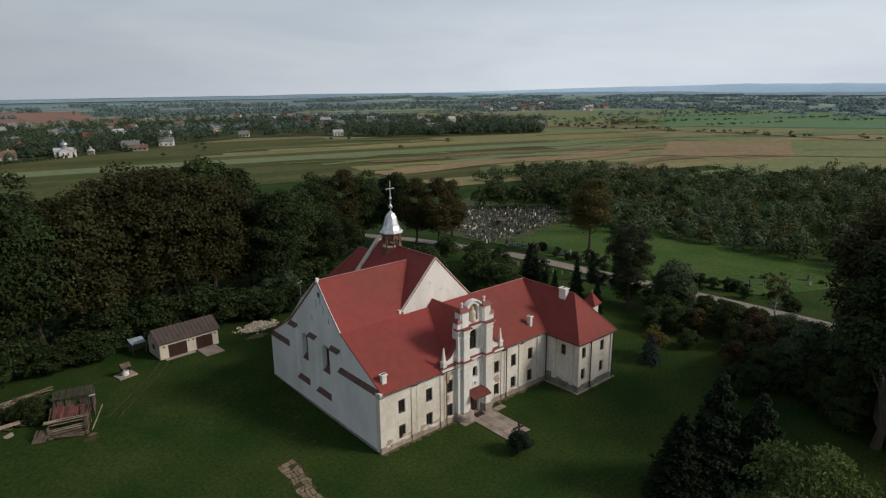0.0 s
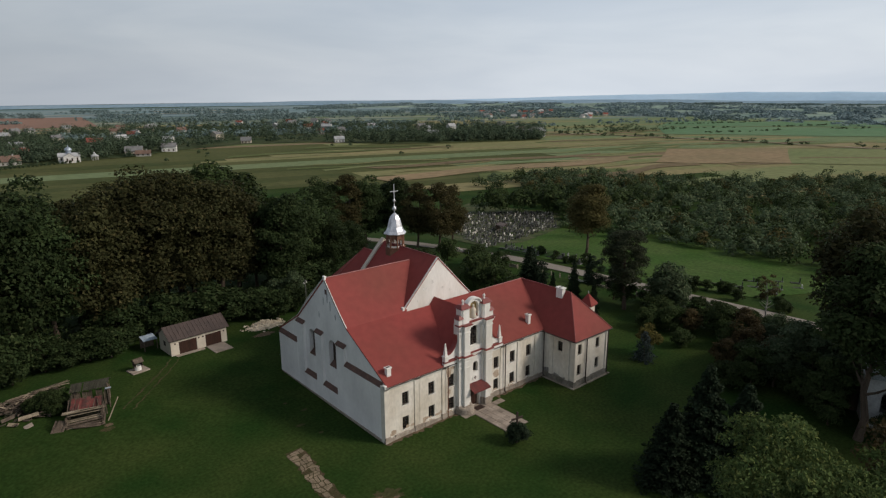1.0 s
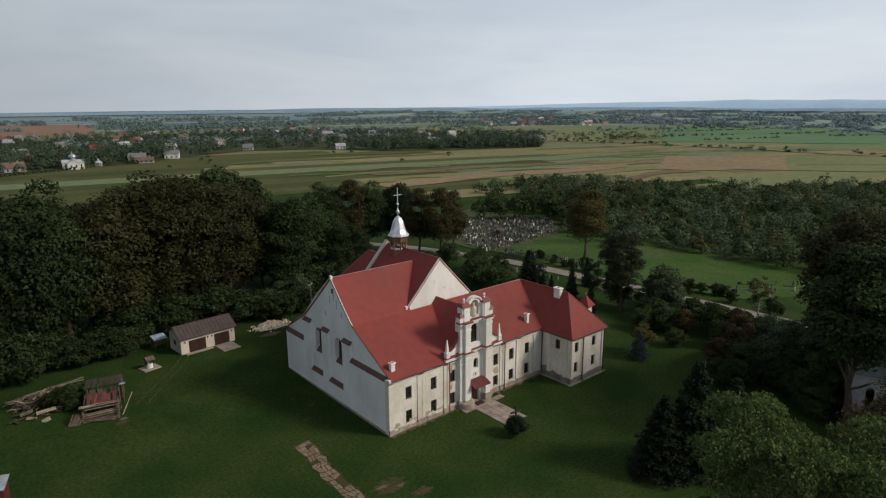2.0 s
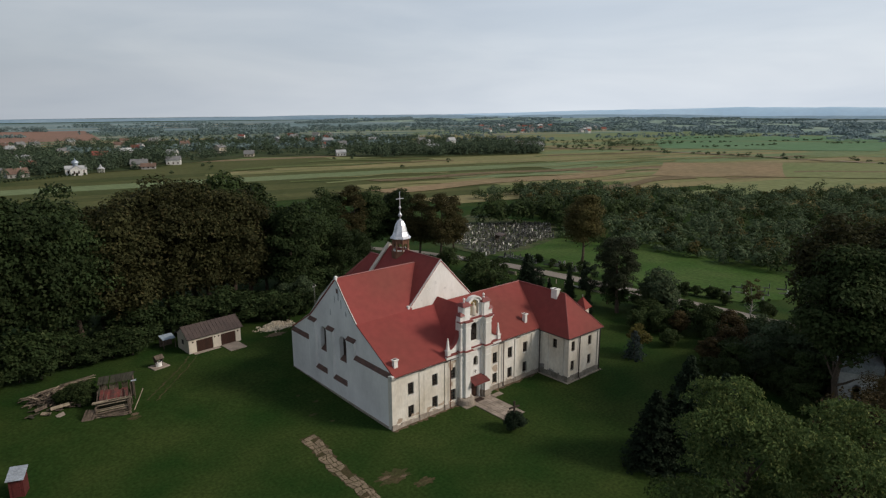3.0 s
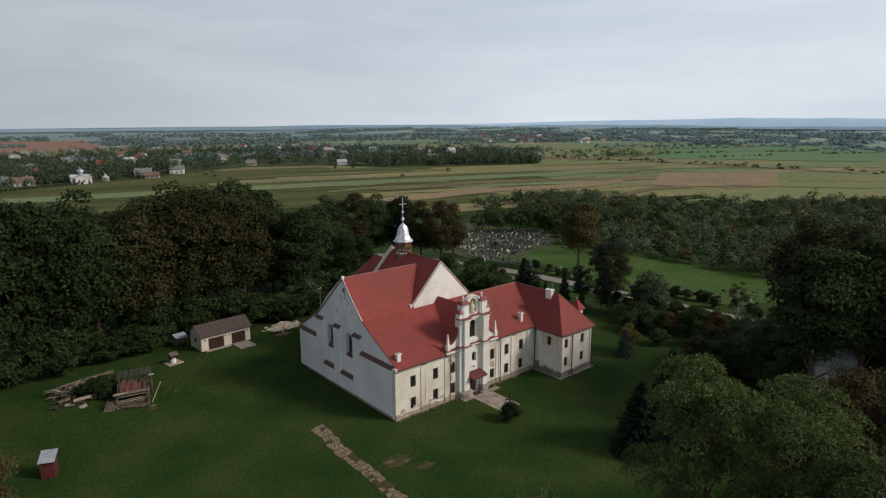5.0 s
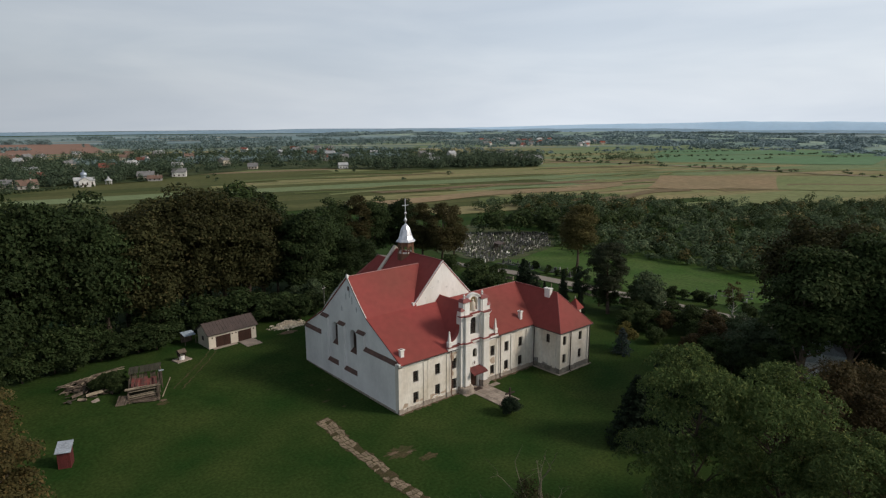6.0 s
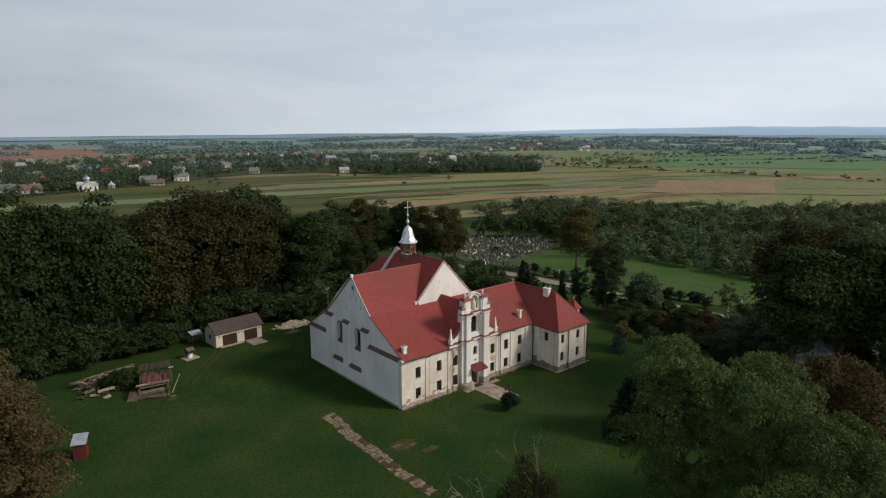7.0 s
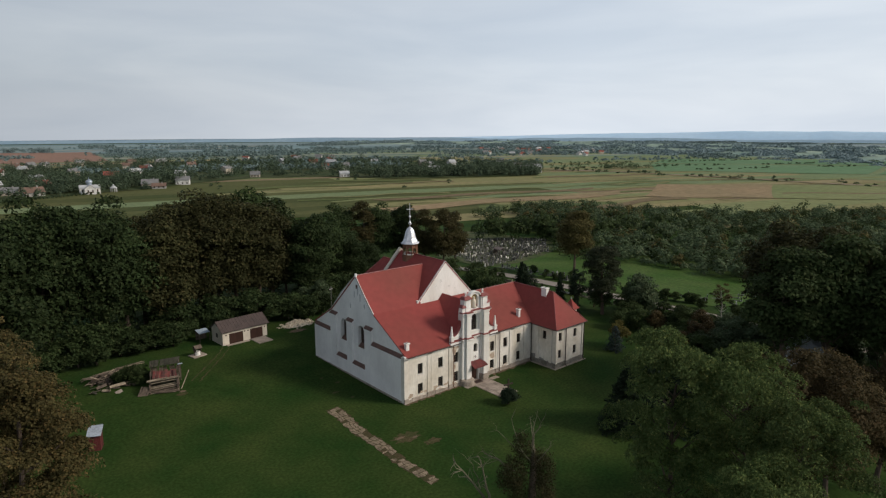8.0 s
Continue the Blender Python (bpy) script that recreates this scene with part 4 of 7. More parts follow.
# attic blocks, arch and niche
for s in (-1, 1):
    a, b = sorted((CX + s * 2.55, CX + s * 1.2))
    blk = part("attic_block", boxes((a, b, -0.5, 0.5, 12.34, 14.35), (a + 0.2, b - 0.2, -0.62, -0.5, 12.34, 14.2)), STUCCO, church)
    bm = bmesh.new()
    hexa(bm, [(a - 0.2, -0.8, 14.35), (b + 0.2, -0.8, 14.35), (b + 0.2, 0.7, 14.35), (a - 0.2, 0.7, 14.35), (a + 0.15, -0.3, 14.8), (b - 0.15, -0.3, 14.8), (b - 0.15, 0.4, 14.8), (a + 0.15, 0.4, 14.8)])
    part("attic_cap", bm, ROOF_TRIM, blk, "red sheet cap")
    bm = bmesh.new()
    lathe(bm, [(0.16, 14.7), (0.16, 14.85), (0.07, 14.95), (0.17, 15.15), (0.17, 15.3), (0.05, 15.45)], 8, ((a + b) / 2, 0))
    part("finial", bm, STUCCO, blk)
    a, b = sorted((CX + s * 3.05, CX + s * 2.4))
    sh = part("shoulder", boxes((a, b, -0.55, 0.3, 12.34, 13.1)), STUCCO, church)
    bm = bmesh.new()
    hexa(bm, [(a - 0.15, -0.75, 13.1), (b + 0.1, -0.75, 13.1), (b + 0.1, 0.45, 13.1), (a - 0.15, 0.45, 13.1), (a + 0.2, -0.4, 13.5), (b, -0.4, 13.5), (b, 0.2, 13.5), (a + 0.2, 0.2, 13.5)])
    part("shoulder_cap", bm, ROOF_TRIM, sh)
part("niche_wall", plate([(CX - 1.25, 12.34), (CX + 1.25, 12.34)] + [(CX + 1.25 * math.cos(math.pi * k / 10), 14.2 + 1.0 * math.sin(math.pi * k / 10)) for k in range(11)], [arched(CX, 12.6, 1.55, 2.25)], 0.5, F(-0.1)), STUCCO, church)
GOLD = mat("ochre_paint", (0.50, 0.37, 0.17), (0.36, 0.25, 0.11), 0.7, 2, 8)
part("niche_back", plate(arched(CX, 12.5, 1.65, 2.4), [], 0.06, F(0.32)), GOLD, church, "ochre painted niche back")
bm = bmesh.new()
for k in range(10):
    a0, a1 = math.pi * k / 10, math.pi * (k + 1) / 10
    hexa(bm, [(CX + r * math.cos(a), yy, 14.2 + r * 0.82 * math.sin(a)) for yy in (-0.3, 0.45) for r, a in ((1.22, a0), (1.42, a0), (1.42, a1), (1.22, a1))])
part("niche_arch", bm, STUCCO, church)
# plain figure in the niche
bm = bmesh.new()
lathe(bm, [(0.46, 12.6), (0.44, 12.75), (0.38, 13.2), (0.42, 13.6), (0.30, 13.9), (0.13, 13.98), (0.18, 14.12), (0.15, 14.32), (0.05, 14.42)], 10, (CX, 0.08))
tagged(new("statue", mesh_of(bm, "statue", GARAGE_WALL, True)), "pale stone figure standing in the front niche", "statue")
# side scrolls with obelisks
for s in (-1, 1):
    ox = CX + s * 4.85
    curve = [(CX + s * 2.95, 7.95), (CX + s * 4.9, 7.95), (CX + s * 4.9, 8.3)] + [(CX + s * (2.95 + 1.75 * (1 - math.sin(0.5 * math.pi * k / 8))), 8.55 + 2.3 * (1 - math.cos(0.5 * math.pi * k / 8))) for k in range(9)]
    part("scroll", plate(curve, [], 0.45, F(-0.05)), STUCCO, church, "concave white scroll wall")
    bm = bmesh.new()
    pts = curve[3:]
    for (xa, za), (xb, zb) in zip(pts, pts[1:]):
        bm = bmesh.new()
        slab(bm, [(xa, -0.16, za + 0.1), (xb, -0.16, zb + 0.1), (xb, 0.5, zb + 0.1), (xa, 0.5, za + 0.1)], 0.12)
        part("scroll_coping", bm, ROOF_TRIM, church)
    bm = boxes((ox - 0.28, ox + 0.28, -0.3, 0.26, 7.6, 8.5), (ox - 0.34, ox + 0.34, -0.36, 0.32, 8.5, 8.62))
    hexa(bm, [(ox - 0.2, -0.22, 8.62), (ox + 0.2, -0.22, 8.62), (ox + 0.2, 0.18, 8.62), (ox - 0.2, 0.18, 8.62), (ox - 0.06, -0.08, 10.3), (ox + 0.06, -0.08, 10.3), (ox + 0.06, 0.04, 10.3), (ox - 0.06, 0.04, 10.3)])
    part("obelisk", bm, STUCCO, church, "white obelisk pinnacle")
    xs = sorted((CX + s * 2.95, CX + s * 5.3))
    part("front_flashing", boxes((xs[0], xs[1], -0.4, 0.02, 7.72, 7.86)), ROOF_TRIM, church)
    part("wing_cornice", boxes((xs[0], xs[1], -0.32, 0.02, 7.3, 7.72)), STUCCO, church)
# round emblem, entrance
bm = bmesh.new()
lathe(bm, [(0.42, 0), (0.42, 0.06), (0.34, 0.07), (0.34, 0.04)], 20)
ob = part("emblem", bm, STUCCO, church, "round plaster emblem")
ob.matrix_local = pose(CX + 0.1, -0.25, 4.2, 90)
part("emblem_mark", boxes((CX + 0.07, CX + 0.13, -0.36, -0.3, 3.95, 4.45), (CX - 0.08, CX + 0.28, -0.355, -0.3, 4.2, 4.26)), COPING, church)
part("centre_wall", plate([(CX - 1.25, 0), (CX + 1.25, 0), (CX + 1.25, 6.9), (CX - 1.25, 6.9)], [rect(14.55, 0.05, 1.5, 2.7), arched(14.6, 5.0, 0.9, 1.5)], 0.25, F(-0.25)), STUCCO, church)
door = part("door", boxes((13.85, 14.53, 0.15, 0.23, 0.06, 2.7), (14.57, 15.25, 0.15, 0.23, 0.06, 2.7)), DOOR_WOOD, church, "dark brown double door")
for x in (14.19, 14.91):
    part("door_panel", boxes((x - 0.22, x + 0.22, 0.1, 0.15, 0.3, 1.2), (x - 0.22, x + 0.22, 0.1, 0.15, 1.4, 2.5)), DOOR_WOOD, door)
CANOPY_RED = mat("dark_red_sheet", (0.15, 0.035, 0.032), (0.10, 0.028, 0.026), 0.6, 1, 5)
bm = bmesh.new()
slab(bm, [(13.0, -0.3, 3.6), (16.0, -0.3, 3.6), (16.0, -1.75, 3.0), (13.0, -1.75, 3.0)], 0.07)
slab(bm, [(13.0, -1.75, 3.0), (16.0, -1.75, 3.0), (16.0, -1.78, 2.8), (13.0, -1.78, 2.8)], 0.05)
canopy = part("canopy", bm, CANOPY_RED, church, "red sheet canopy over the entrance")
bm = bmesh.new()
for x in (13.1, 15.9):
    tube(bm, (x, -1.65, 2.95), (x, -0.9, 2.3), 0.04, 0.04, 6)
part("bracket", bm, PIPE, canopy)
part("doormat", boxes((13.9, 15.3, -1.45, -0.55, 0.02, 0.1)), PIPE, church)
part("doorstep", soft_box(13.2, 15.9, -1.15, 0.05, -0.3, 0.06, 0.02), PAVING, church)
brr = random.Random(17)
patches = [(10.15, 6.2, 0.9, 1.5), (10.7, 6.7, 0.9, 0.6), (18.75, 3.3, 1.1, 1.1), (18.6, 0.9, 0.9, 0.6), (10.2, 3.4, 0.5, 0.7)]
patches += [(brr.uniform(0.8, 10.6), brr.uniform(0.6, 1.15), brr.uniform(0.4, 1.5), brr.uniform(0.25, 0.7)) for k in range(14)]
patches += [(brr.uniform(18, 28), brr.uniform(0.6, 1.0), brr.uniform(0.4, 1.2), brr.uniform(0.2, 0.5)) for k in range(8)]
for x, z, w, h in patches:
    rr = random.Random(int(x * 100))
    pts = [(x + w * rr.uniform(0.4, 0.62) * math.cos(a), z + h * rr.uniform(0.4, 0.62) * math.sin(a)) for a in (2 * math.pi * k / 11 for k in range(11))]
    part("bare_patch", plate(pts, [], 0.01, F(-0.006 - 0.0002 * (len(church.children) % 20))), STAIN, church, "patch of fallen plaster")
DAMP = mat("damp_blackened_plaster", (0.16, 0.155, 0.15), (0.34, 0.33, 0.31), 0.95, 1.6, 6, grain=0.25)
for k, (u, z, w, h) in enumerate(((-0.9, 1.2, 1.6, 0.9), (-2.6, 1.05, 1.2, 0.4), (-4.4, 1.0, 1.1, 0.3))):
    rr = random.Random(k + 70)
    pts = [(u + w * rr.uniform(0.4, 0.62) * math.cos(a), z + h * rr.uniform(0.35, 0.62) * math.sin(a)) for a in (2 * math.pi * i / 11 for i in range(11))]
    part("damp_patch", plate(pts, [], 0.01, SIDE(WX0 - 0.012)), DAMP, church, "blackened damp plaster")
for k, (u, z, w, h) in enumerate(((12.9, 15.2, 0.35, 2.2), (12.2, 14.1, 0.3, 1.4), (13.9, 14.4, 0.25, 1.2), (11.0, 13.0, 0.3, 1.0), (15.2, 12.2, 0.3, 1.0))):
    rr = random.Random(k + 90)
    pts = [(u + w * rr.uniform(0.4, 0.7) * math.cos(a), z + h * rr.uniform(0.35, 0.62) * math.sin(a)) for a in (2 * math.pi * i / 13 for i in range(13))]
    part("rain_streak", plate(pts, [], 0.008, SIDE(GX - 0.006)), mat("rain_streak", (0.42, 0.42, 0.42), (0.60, 0.60, 0.60), 0.95, 1.8, 6, grain=0.2), church, "grey rain streak on plaster")
for k, (u, z, w, h) in enumerate(((13.2, 14.6, 0.8, 0.5), (14.6, 15.4, 0.5, 0.7), (16.4, 14.2, 0.7, 0.3), (12.0, 13.2, 0.5, 0.3), (17.8, 13.6, 0.5, 0.4))):
    rr = random.Random(k + 120)
    pts = [(u + w * rr.uniform(0.25, 0.7) * math.cos(a), z + h * rr.uniform(0.25, 0.7) * math.sin(a)) for a in (2 * math.pi * i / 13 for i in range(13))]
    part("rain_streak", plate(pts, [], 0.008, F(TY - 0.006)), mat("faint_stain", (0.60, 0.59, 0.56), (0.74, 0.73, 0.70), 0.95, 2.0, 6, grain=0.15), church, "faint stain on white plaster")


# ---- yard ----
def at_ground(x, y, turn=0.0, lift=0.0):
    return pose(x, y, land(x, y) + lift, 0, 0, turn)


# garage
garage = thing("garage", "cream double garage with brown sheet roof at the lawn edge", "garage", at=pose(-11.2, 42.4, 0.4, 0, 0, 4.0))
GL, GD, GH = 9.3, 4.6, 2.75
gh = [rect(2.75, 0.0, 2.9, 2.1), rect(7.0, 0.0, 2.7, 2.1)]
part("front_wall", plate([(0, -0.4), (GL, -0.4), (GL, GH), (0, GH)], gh, 0.3, F(0)), GARAGE_WALL, garage)
part("side_wall", plate([(0.3, -0.4), (GD, -0.4), (GD, GH), (GD / 2, GH + 1.45), (0.3, GH + 0.1)], [], 0.3, SIDE(0)), GARAGE_WALL, garage)
part("side_wall", plate([(0.3, -0.4), (GD, -0.4), (GD, GH), (GD / 2, GH + 1.45), (0.3, GH + 0.1)], [], 0.3, SIDE(GL - 0.3)), GARAGE_WALL, garage)
part("back_wall", boxes((0.3, GL - 0.3, GD - 0.3, GD, -0.4, GH)), GARAGE_WALL, garage)
for x in (2.75, 7.0):
    d = part("garage_door", boxes((x - 1.44, x + 1.44, 0.12, 0.2, -0.05, 2.1)), DOOR_WOOD, garage, "dark brown garage door")
    for k in range(9):
        part("door_board", boxes((x - 1.34 + k * 0.3, x - 1.34 + k * 0.3 + 0.28, 0.085, 0.12, 0.02, 2.08)), DOOR_WOOD, d)
for x in (0.7, 4.55, 5.25, 8.8):
    bm = bmesh.new()
    tube(bm, (x, -0.02, 1.95), (x, 0.05, 1.95), 0.15, 0.15, 10)
    part("vent", bm, PIPE, garage)
part("shutter_window", boxes((-0.04, 0.0, 2.0, 2.8, 1.2, 2.0)), WIN_FRAME, garage)
bm = bmesh.new()
for a, b in (((-0.4, GH - 0.12), (GD / 2, GH + 1.6)), ((GD + 0.4, GH - 0.12), (GD / 2, GH + 1.6))):
    slab(bm, [(-0.35, a[0], a[1]), (GL + 0.35, a[0], a[1]), (GL + 0.35, b[0], b[1]), (-0.35, b[0], b[1])], 0.1)
groof = part("roof", bm, GARAGE_ROOF, garage, "brown sheet metal roof with standing seams")
bm = bmesh.new()
for k in range(16):
    x = -0.25 + k * 0.65
    tube(bm, (x, -0.4, GH - 0.1), (x, GD / 2, GH + 1.63), 0.03, 0.03, 4)
part("seam", bm, GARAGE_ROOF, groof)
part("forecourt", soft_box(5.6, 8.6, -3.6, 0.0, -0.35, 0.09, 0.02), PAVING, garage)
part("forecourt", soft_box(0.6, 5.2, -0.8, 0.0, -0.35, 0.08, 0.02), PAVING, garage)
lean = thing("lean_to_shelter", "small shelter with a pale blue sheet roof beside the garage", "shelter", at=pose(-13.9, 47.2, 0.4, 0, 0, 4))
BLUE_SHEET = mat("pale_blue_sheet", (0.36, 0.43, 0.50), (0.28, 0.34, 0.41), 0.5, 1, 6)
bm = bmesh.new()
slab(bm, [(0, 0, 1.75), (2.2, 0, 1.75), (2.2, 2.0, 2.1), (0, 2.0, 2.1)], 0.05)
part("roof", bm, BLUE_SHEET, lean)
for x, y in ((0.1, 0.1), (2.1, 0.1), (0.1, 1.9), (2.1, 1.9)):
    part("post", boxes((x - 0.06, x + 0.06, y - 0.06, y + 0.06, -0.4, 1.72)), OLD_WOOD, lean)
part("board_wall", boxes((0.1, 2.1, 1.96, 2.0, -0.2, 1.9)), OLD_WOOD, lean)

# well
well = thing("well", "roofed draw well on a concrete slab", "well", at=pose(-16.7, 40.5, land(-16.7, 40.5), 0, 0, 12) @ Matrix.Diagonal((0.82, 0.82, 1.0, 1)))
part("slab", soft_box(-1.6, 1.6, -1.3, 1.3, -0.2, 0.14, 0.04), PAVING, well)
bm = bmesh.new()
lathe(bm, [(0.6, 0.1), (0.6, 0.85), (0.5, 0.85), (0.5, 0.15)], 16)
part("ring", bm, STUCCO, well, "white concrete well ring")
bm = bmesh.new()
for s in (-1, 1):
    slab(bm, [(-0.85, s * 0.8, 1.45), (0.85, s * 0.8, 1.45), (0.85, 0, 2.0), (-0.85, 0, 2.0)], 0.05)
part("roof", bm, OLD_WOOD, well, "dark wooden gable roof")
for s in (-1, 1):
    part("post", boxes((s * 0.7 - 0.06, s * 0.7 + 0.06, -0.06, 0.06, 0.1, 1.95)), OLD_WOOD, well)
    part("board_wall", boxes((s * 0.62 - 0.02, s * 0.62 + 0.02, -0.6, 0.6, 0.8, 1.5)), OLD_WOOD, well)

# outhouse
SHED_RED = mat("dark_red_boards", (0.11, 0.022, 0.020), (0.075, 0.018, 0.017), 0.8, 1.2, 6)
shed = thing("outhouse", "narrow dark red outhouse with a grey sheet roof", "shed", at=pose(-38.7, 15.6, 0.1, 0, 0, -22) @ Matrix.Diagonal((0.70, 0.80, 0.92, 1)))
part("wall", boxes((-1.0, 1.0, -1.0, -0.92, -0.3, 2.25), (-1.0, 1.0, 0.92, 1.0, -0.3, 2.75), (-1.0, -0.92, -0.92, 0.92, -0.3, 2.3), (0.92, 1.0, -0.92, 0.92, -0.3, 2.3)), SHED_RED, shed)
part("door", boxes((-0.5, 0.5, -1.05, -1.0, 0.0, 1.95)), SHED_RED, shed)
GREY_SHEET = mat("pale_grey_sheet", (0.42, 0.47, 0.53), (0.30, 0.33, 0.37), 0.45, 1.2, 6, metal=0.2)
bm = bmesh.new()
slab(bm, [(-1.25, -1.35, 2.3), (1.25, -1.35, 2.3), (1.25, 1.3, 2.95), (-1.25, 1.3, 2.95)], 0.05)
part("roof", bm, GREY_SHEET, shed, "light grey sheet roof")

# collapsed log barn: a low log crib under a few red sheets, a board shed behind, a long pile of boards and debris beside
barn = thing("ruined_barn", "collapsed log barn of grey timbers with a few rusty red sheets", "ruin", at=pose(-28.5, 28.5, 0.2, 0, 0, -20))
brng = random.Random(11)
bu = brng.uniform
PALE_WOOD = mat("bleached_boards", (0.30, 0.245, 0.18), (0.17, 0.14, 0.10), 0.95, 1.2, 8, 0.01, spread=0.35, grain=0.3)
SHINGLE = mat("mossy_dark_shingles", (0.036, 0.035, 0.024), (0.056, 0.052, 0.038), 0.95, 1.4, 8, spread=0.12, grain=0.3)


def log(x0, y0, z0, x1, y1, z1, r, material=OLD_WOOD, name="log"):
    bm = bmesh.new()
    tube(bm, (x0, y0, z0), (x1, y1, z1), r, r * bu(0.75, 1), 6)
    return part(name, bm, material, barn)


def board(a, b, c, d, material, name, thick=0.03):
    bm = bmesh.new()
    slab(bm, [a, b, c, d], thick)
    return part(name, bm, material, barn)


def plank(x, y, z, long, wide, turn, tilt, roll, material):
    o = part("board", boxes((-long / 2, long / 2, -wide / 2, wide / 2, -0.02, 0.02)), material, barn)
    o.matrix_local = pose(x, y, z, roll, tilt, turn)


# crib: sagging logs in front, gaps between them
for k in range(8):
    z = 0.15 + 0.27 * k
    lean = 0.10 * k
    if k != 5:
        log(bu(-.3, .3), lean * 0.5 + bu(-.08, .08), z - 0.12 + bu(-.06, .02), 4.35 + bu(-.25, .3), lean * 0.5 + bu(-.08, .08), z + 0.16 + bu(-.1, .1), bu(0.085, 0.14), brng.choice((OLD_WOOD, OLD_WOOD, PALE_WOOD)))
    log(4.2 + bu(-.08, .08), -0.2, z, 4.15, 2.6 + bu(-.6, .2), z + bu(-.05, .1), bu(0.08, 0.13))
    if k < 6:
        log(0.15, -0.2, z, 0.1, 2.4, z + bu(-.3, .1), 0.11)
# rusty sheets that are left on the roof, some askew
for k in range(8):
    x = 0.55 + k * 0.44
    dz, y0 = bu(-.10, .08), 0.75 + bu(-.25, .2)
    y1 = 2.75 + bu(-.35, .2)
    z0, z1 = 2.18 + dz, 2.85 + dz + bu(-.08, .08)
    board((x + bu(-.06, .06), y0, z0), (x + 0.47, y0 + bu(-.12, .12), z0 + bu(-.05, .05)), (x + 0.45 + bu(-.08, .08), y1, z1), (x + bu(-.08, .08), y1, z1), RED_SHEET, "roof_sheet")
for k in range(7):
    log(0.3 + 0.58 * k, 0.15, 2.02 + bu(-.08, .08), 0.3 + 0.58 * k + bu(-.15, .15), 2.9, 2.72 + bu(-.1, .1), 0.05, name="rafter")
board((-0.25, 0.15, 2.02), (1.75, 0.0, 2.2), (1.75, 0.4, 2.32), (-0.2, 0.5, 2.16), PALE_WOOD, "loose_board")
log(-0.2, -0.05, 2.1, 4.5, 0.05, 2.36, 0.09, PALE_WOOD)
log(1.4, 0.2, 2.35, 4.4, 0.3, 2.42, 0.06, PALE_WOOD)
# dark back logs and floor, added to close the view through the gaps
for k in range(7):
    log(0.2, 2.5 + bu(-.08, .08), 0.15 + 0.3 * k, 4.2, 2.5 + bu(-.08, .08), 0.15 + 0.3 * k + bu(-.05, .05), 0.14, SHINGLE)
part("earth_floor", boxes((0.1, 4.2, 0.1, 2.5, -0.2, 0.06)), SHINGLE, barn, "dark floor inside the crib")
# rubble of stones and stumps inside the front wall
for k in range(18):
    log(0.6 + bu(0, 3.4), -0.25 + bu(-.25, .2), 0.1 + bu(0, .35), 0.8 + bu(0, 3.6), -0.2 + bu(-.25, .25), 0.15 + bu(0, .35), bu(0.07, 0.13))
# board shed behind
for k in range(20):
    x = 0.25 + k * 0.2
    if k in (4, 11, 12, 17):
        continue
    board((x, 5.3, bu(0.0, 0.9)), (x + 0.17, 5.3, bu(0.0, 0.6)), (x + 0.17, 5.35, 2.6 + bu(-.3, .1)), (x, 5.35, 2.6 + bu(-.3, .1)), OLD_WOOD, "wall_board")
for k in range(24):
    y = 2.9 + k * 0.2
    if y > 5.2:
        board((4.15, y, 0.0), (4.15, y + 0.17, 0.0), (4.17, y + 0.17, 2.8 + bu(-1.2, .1)), (4.17, y, 2.8 + bu(-.8, .1)), OLD_WOOD, "wall_board")
    board((0.05, y, 0.0), (0.05, y + 0.17, 0.0), (0.07, y + 0.17, 2.6 + bu(-.8, .2)), (0.07, y, 2.6 + bu(-.4, .2)), SHINGLE, "wall_board")
for k in range(23):
    x = -0.2 + k * 0.2
    dz = bu(-.04, .03) + 0.010 * k - 0.25
    if k in (7,):
        continue
    board((x, 5.0 + bu(-.25, .15), 2.95 + dz), (x + 0.19, 5.0 + bu(-.25, .15), 2.95 + dz), (x + 0.19, 6.8, 3.4 + dz), (x, 6.8, 3.4 + dz), SHINGLE, "roof_board")
    board((x, 8.2 + bu(-.3, .2), 2.75 + dz), (x + 0.19, 8.2, 2.75 + dz), (x + 0.19, 6.8, 3.38 + dz), (x, 6.8, 3.38 + dz), SHINGLE, "roof_board")
for x, y, z in ((4.35, 0.0, 2.75), (4.3, 2.7, 3.2), (4.4, 5.2, 3.35), (4.5, 4.4, 2.9), (3.7, 0.6, 3.3), (0.1, 5.2, 3.1), (0.0, 2.8, 2.6)):
    log(x, y, 0, x + bu(-.1, .1), y + bu(-.1, .1), z, 0.07, name="post")
board((4.2, 4.0, 3.0), (4.9, 4.05, 3.02), (4.9, 4.35, 3.08), (4.2, 4.3, 3.06), GREY_SHEET, "loose_sheet")
# boards leaning on the corner, and a pole
for k in range(7):
    x = -0.95 + k * 0.21
    board((x - 0.75 + bu(-.1, .1), -0.45, 0.05), (x - 0.50, -0.5, 0.05), (x + 0.15, 0.15, 1.25 + bu(-.3, .25)), (x - 0.08, 0.2, 1.25 + bu(-.2, .2)), OLD_WOOD, "board")
log(4.65, 0.7, 0.0, 5.9, 2.25, 2.45, 0.07, PALE_WOOD, "pole")
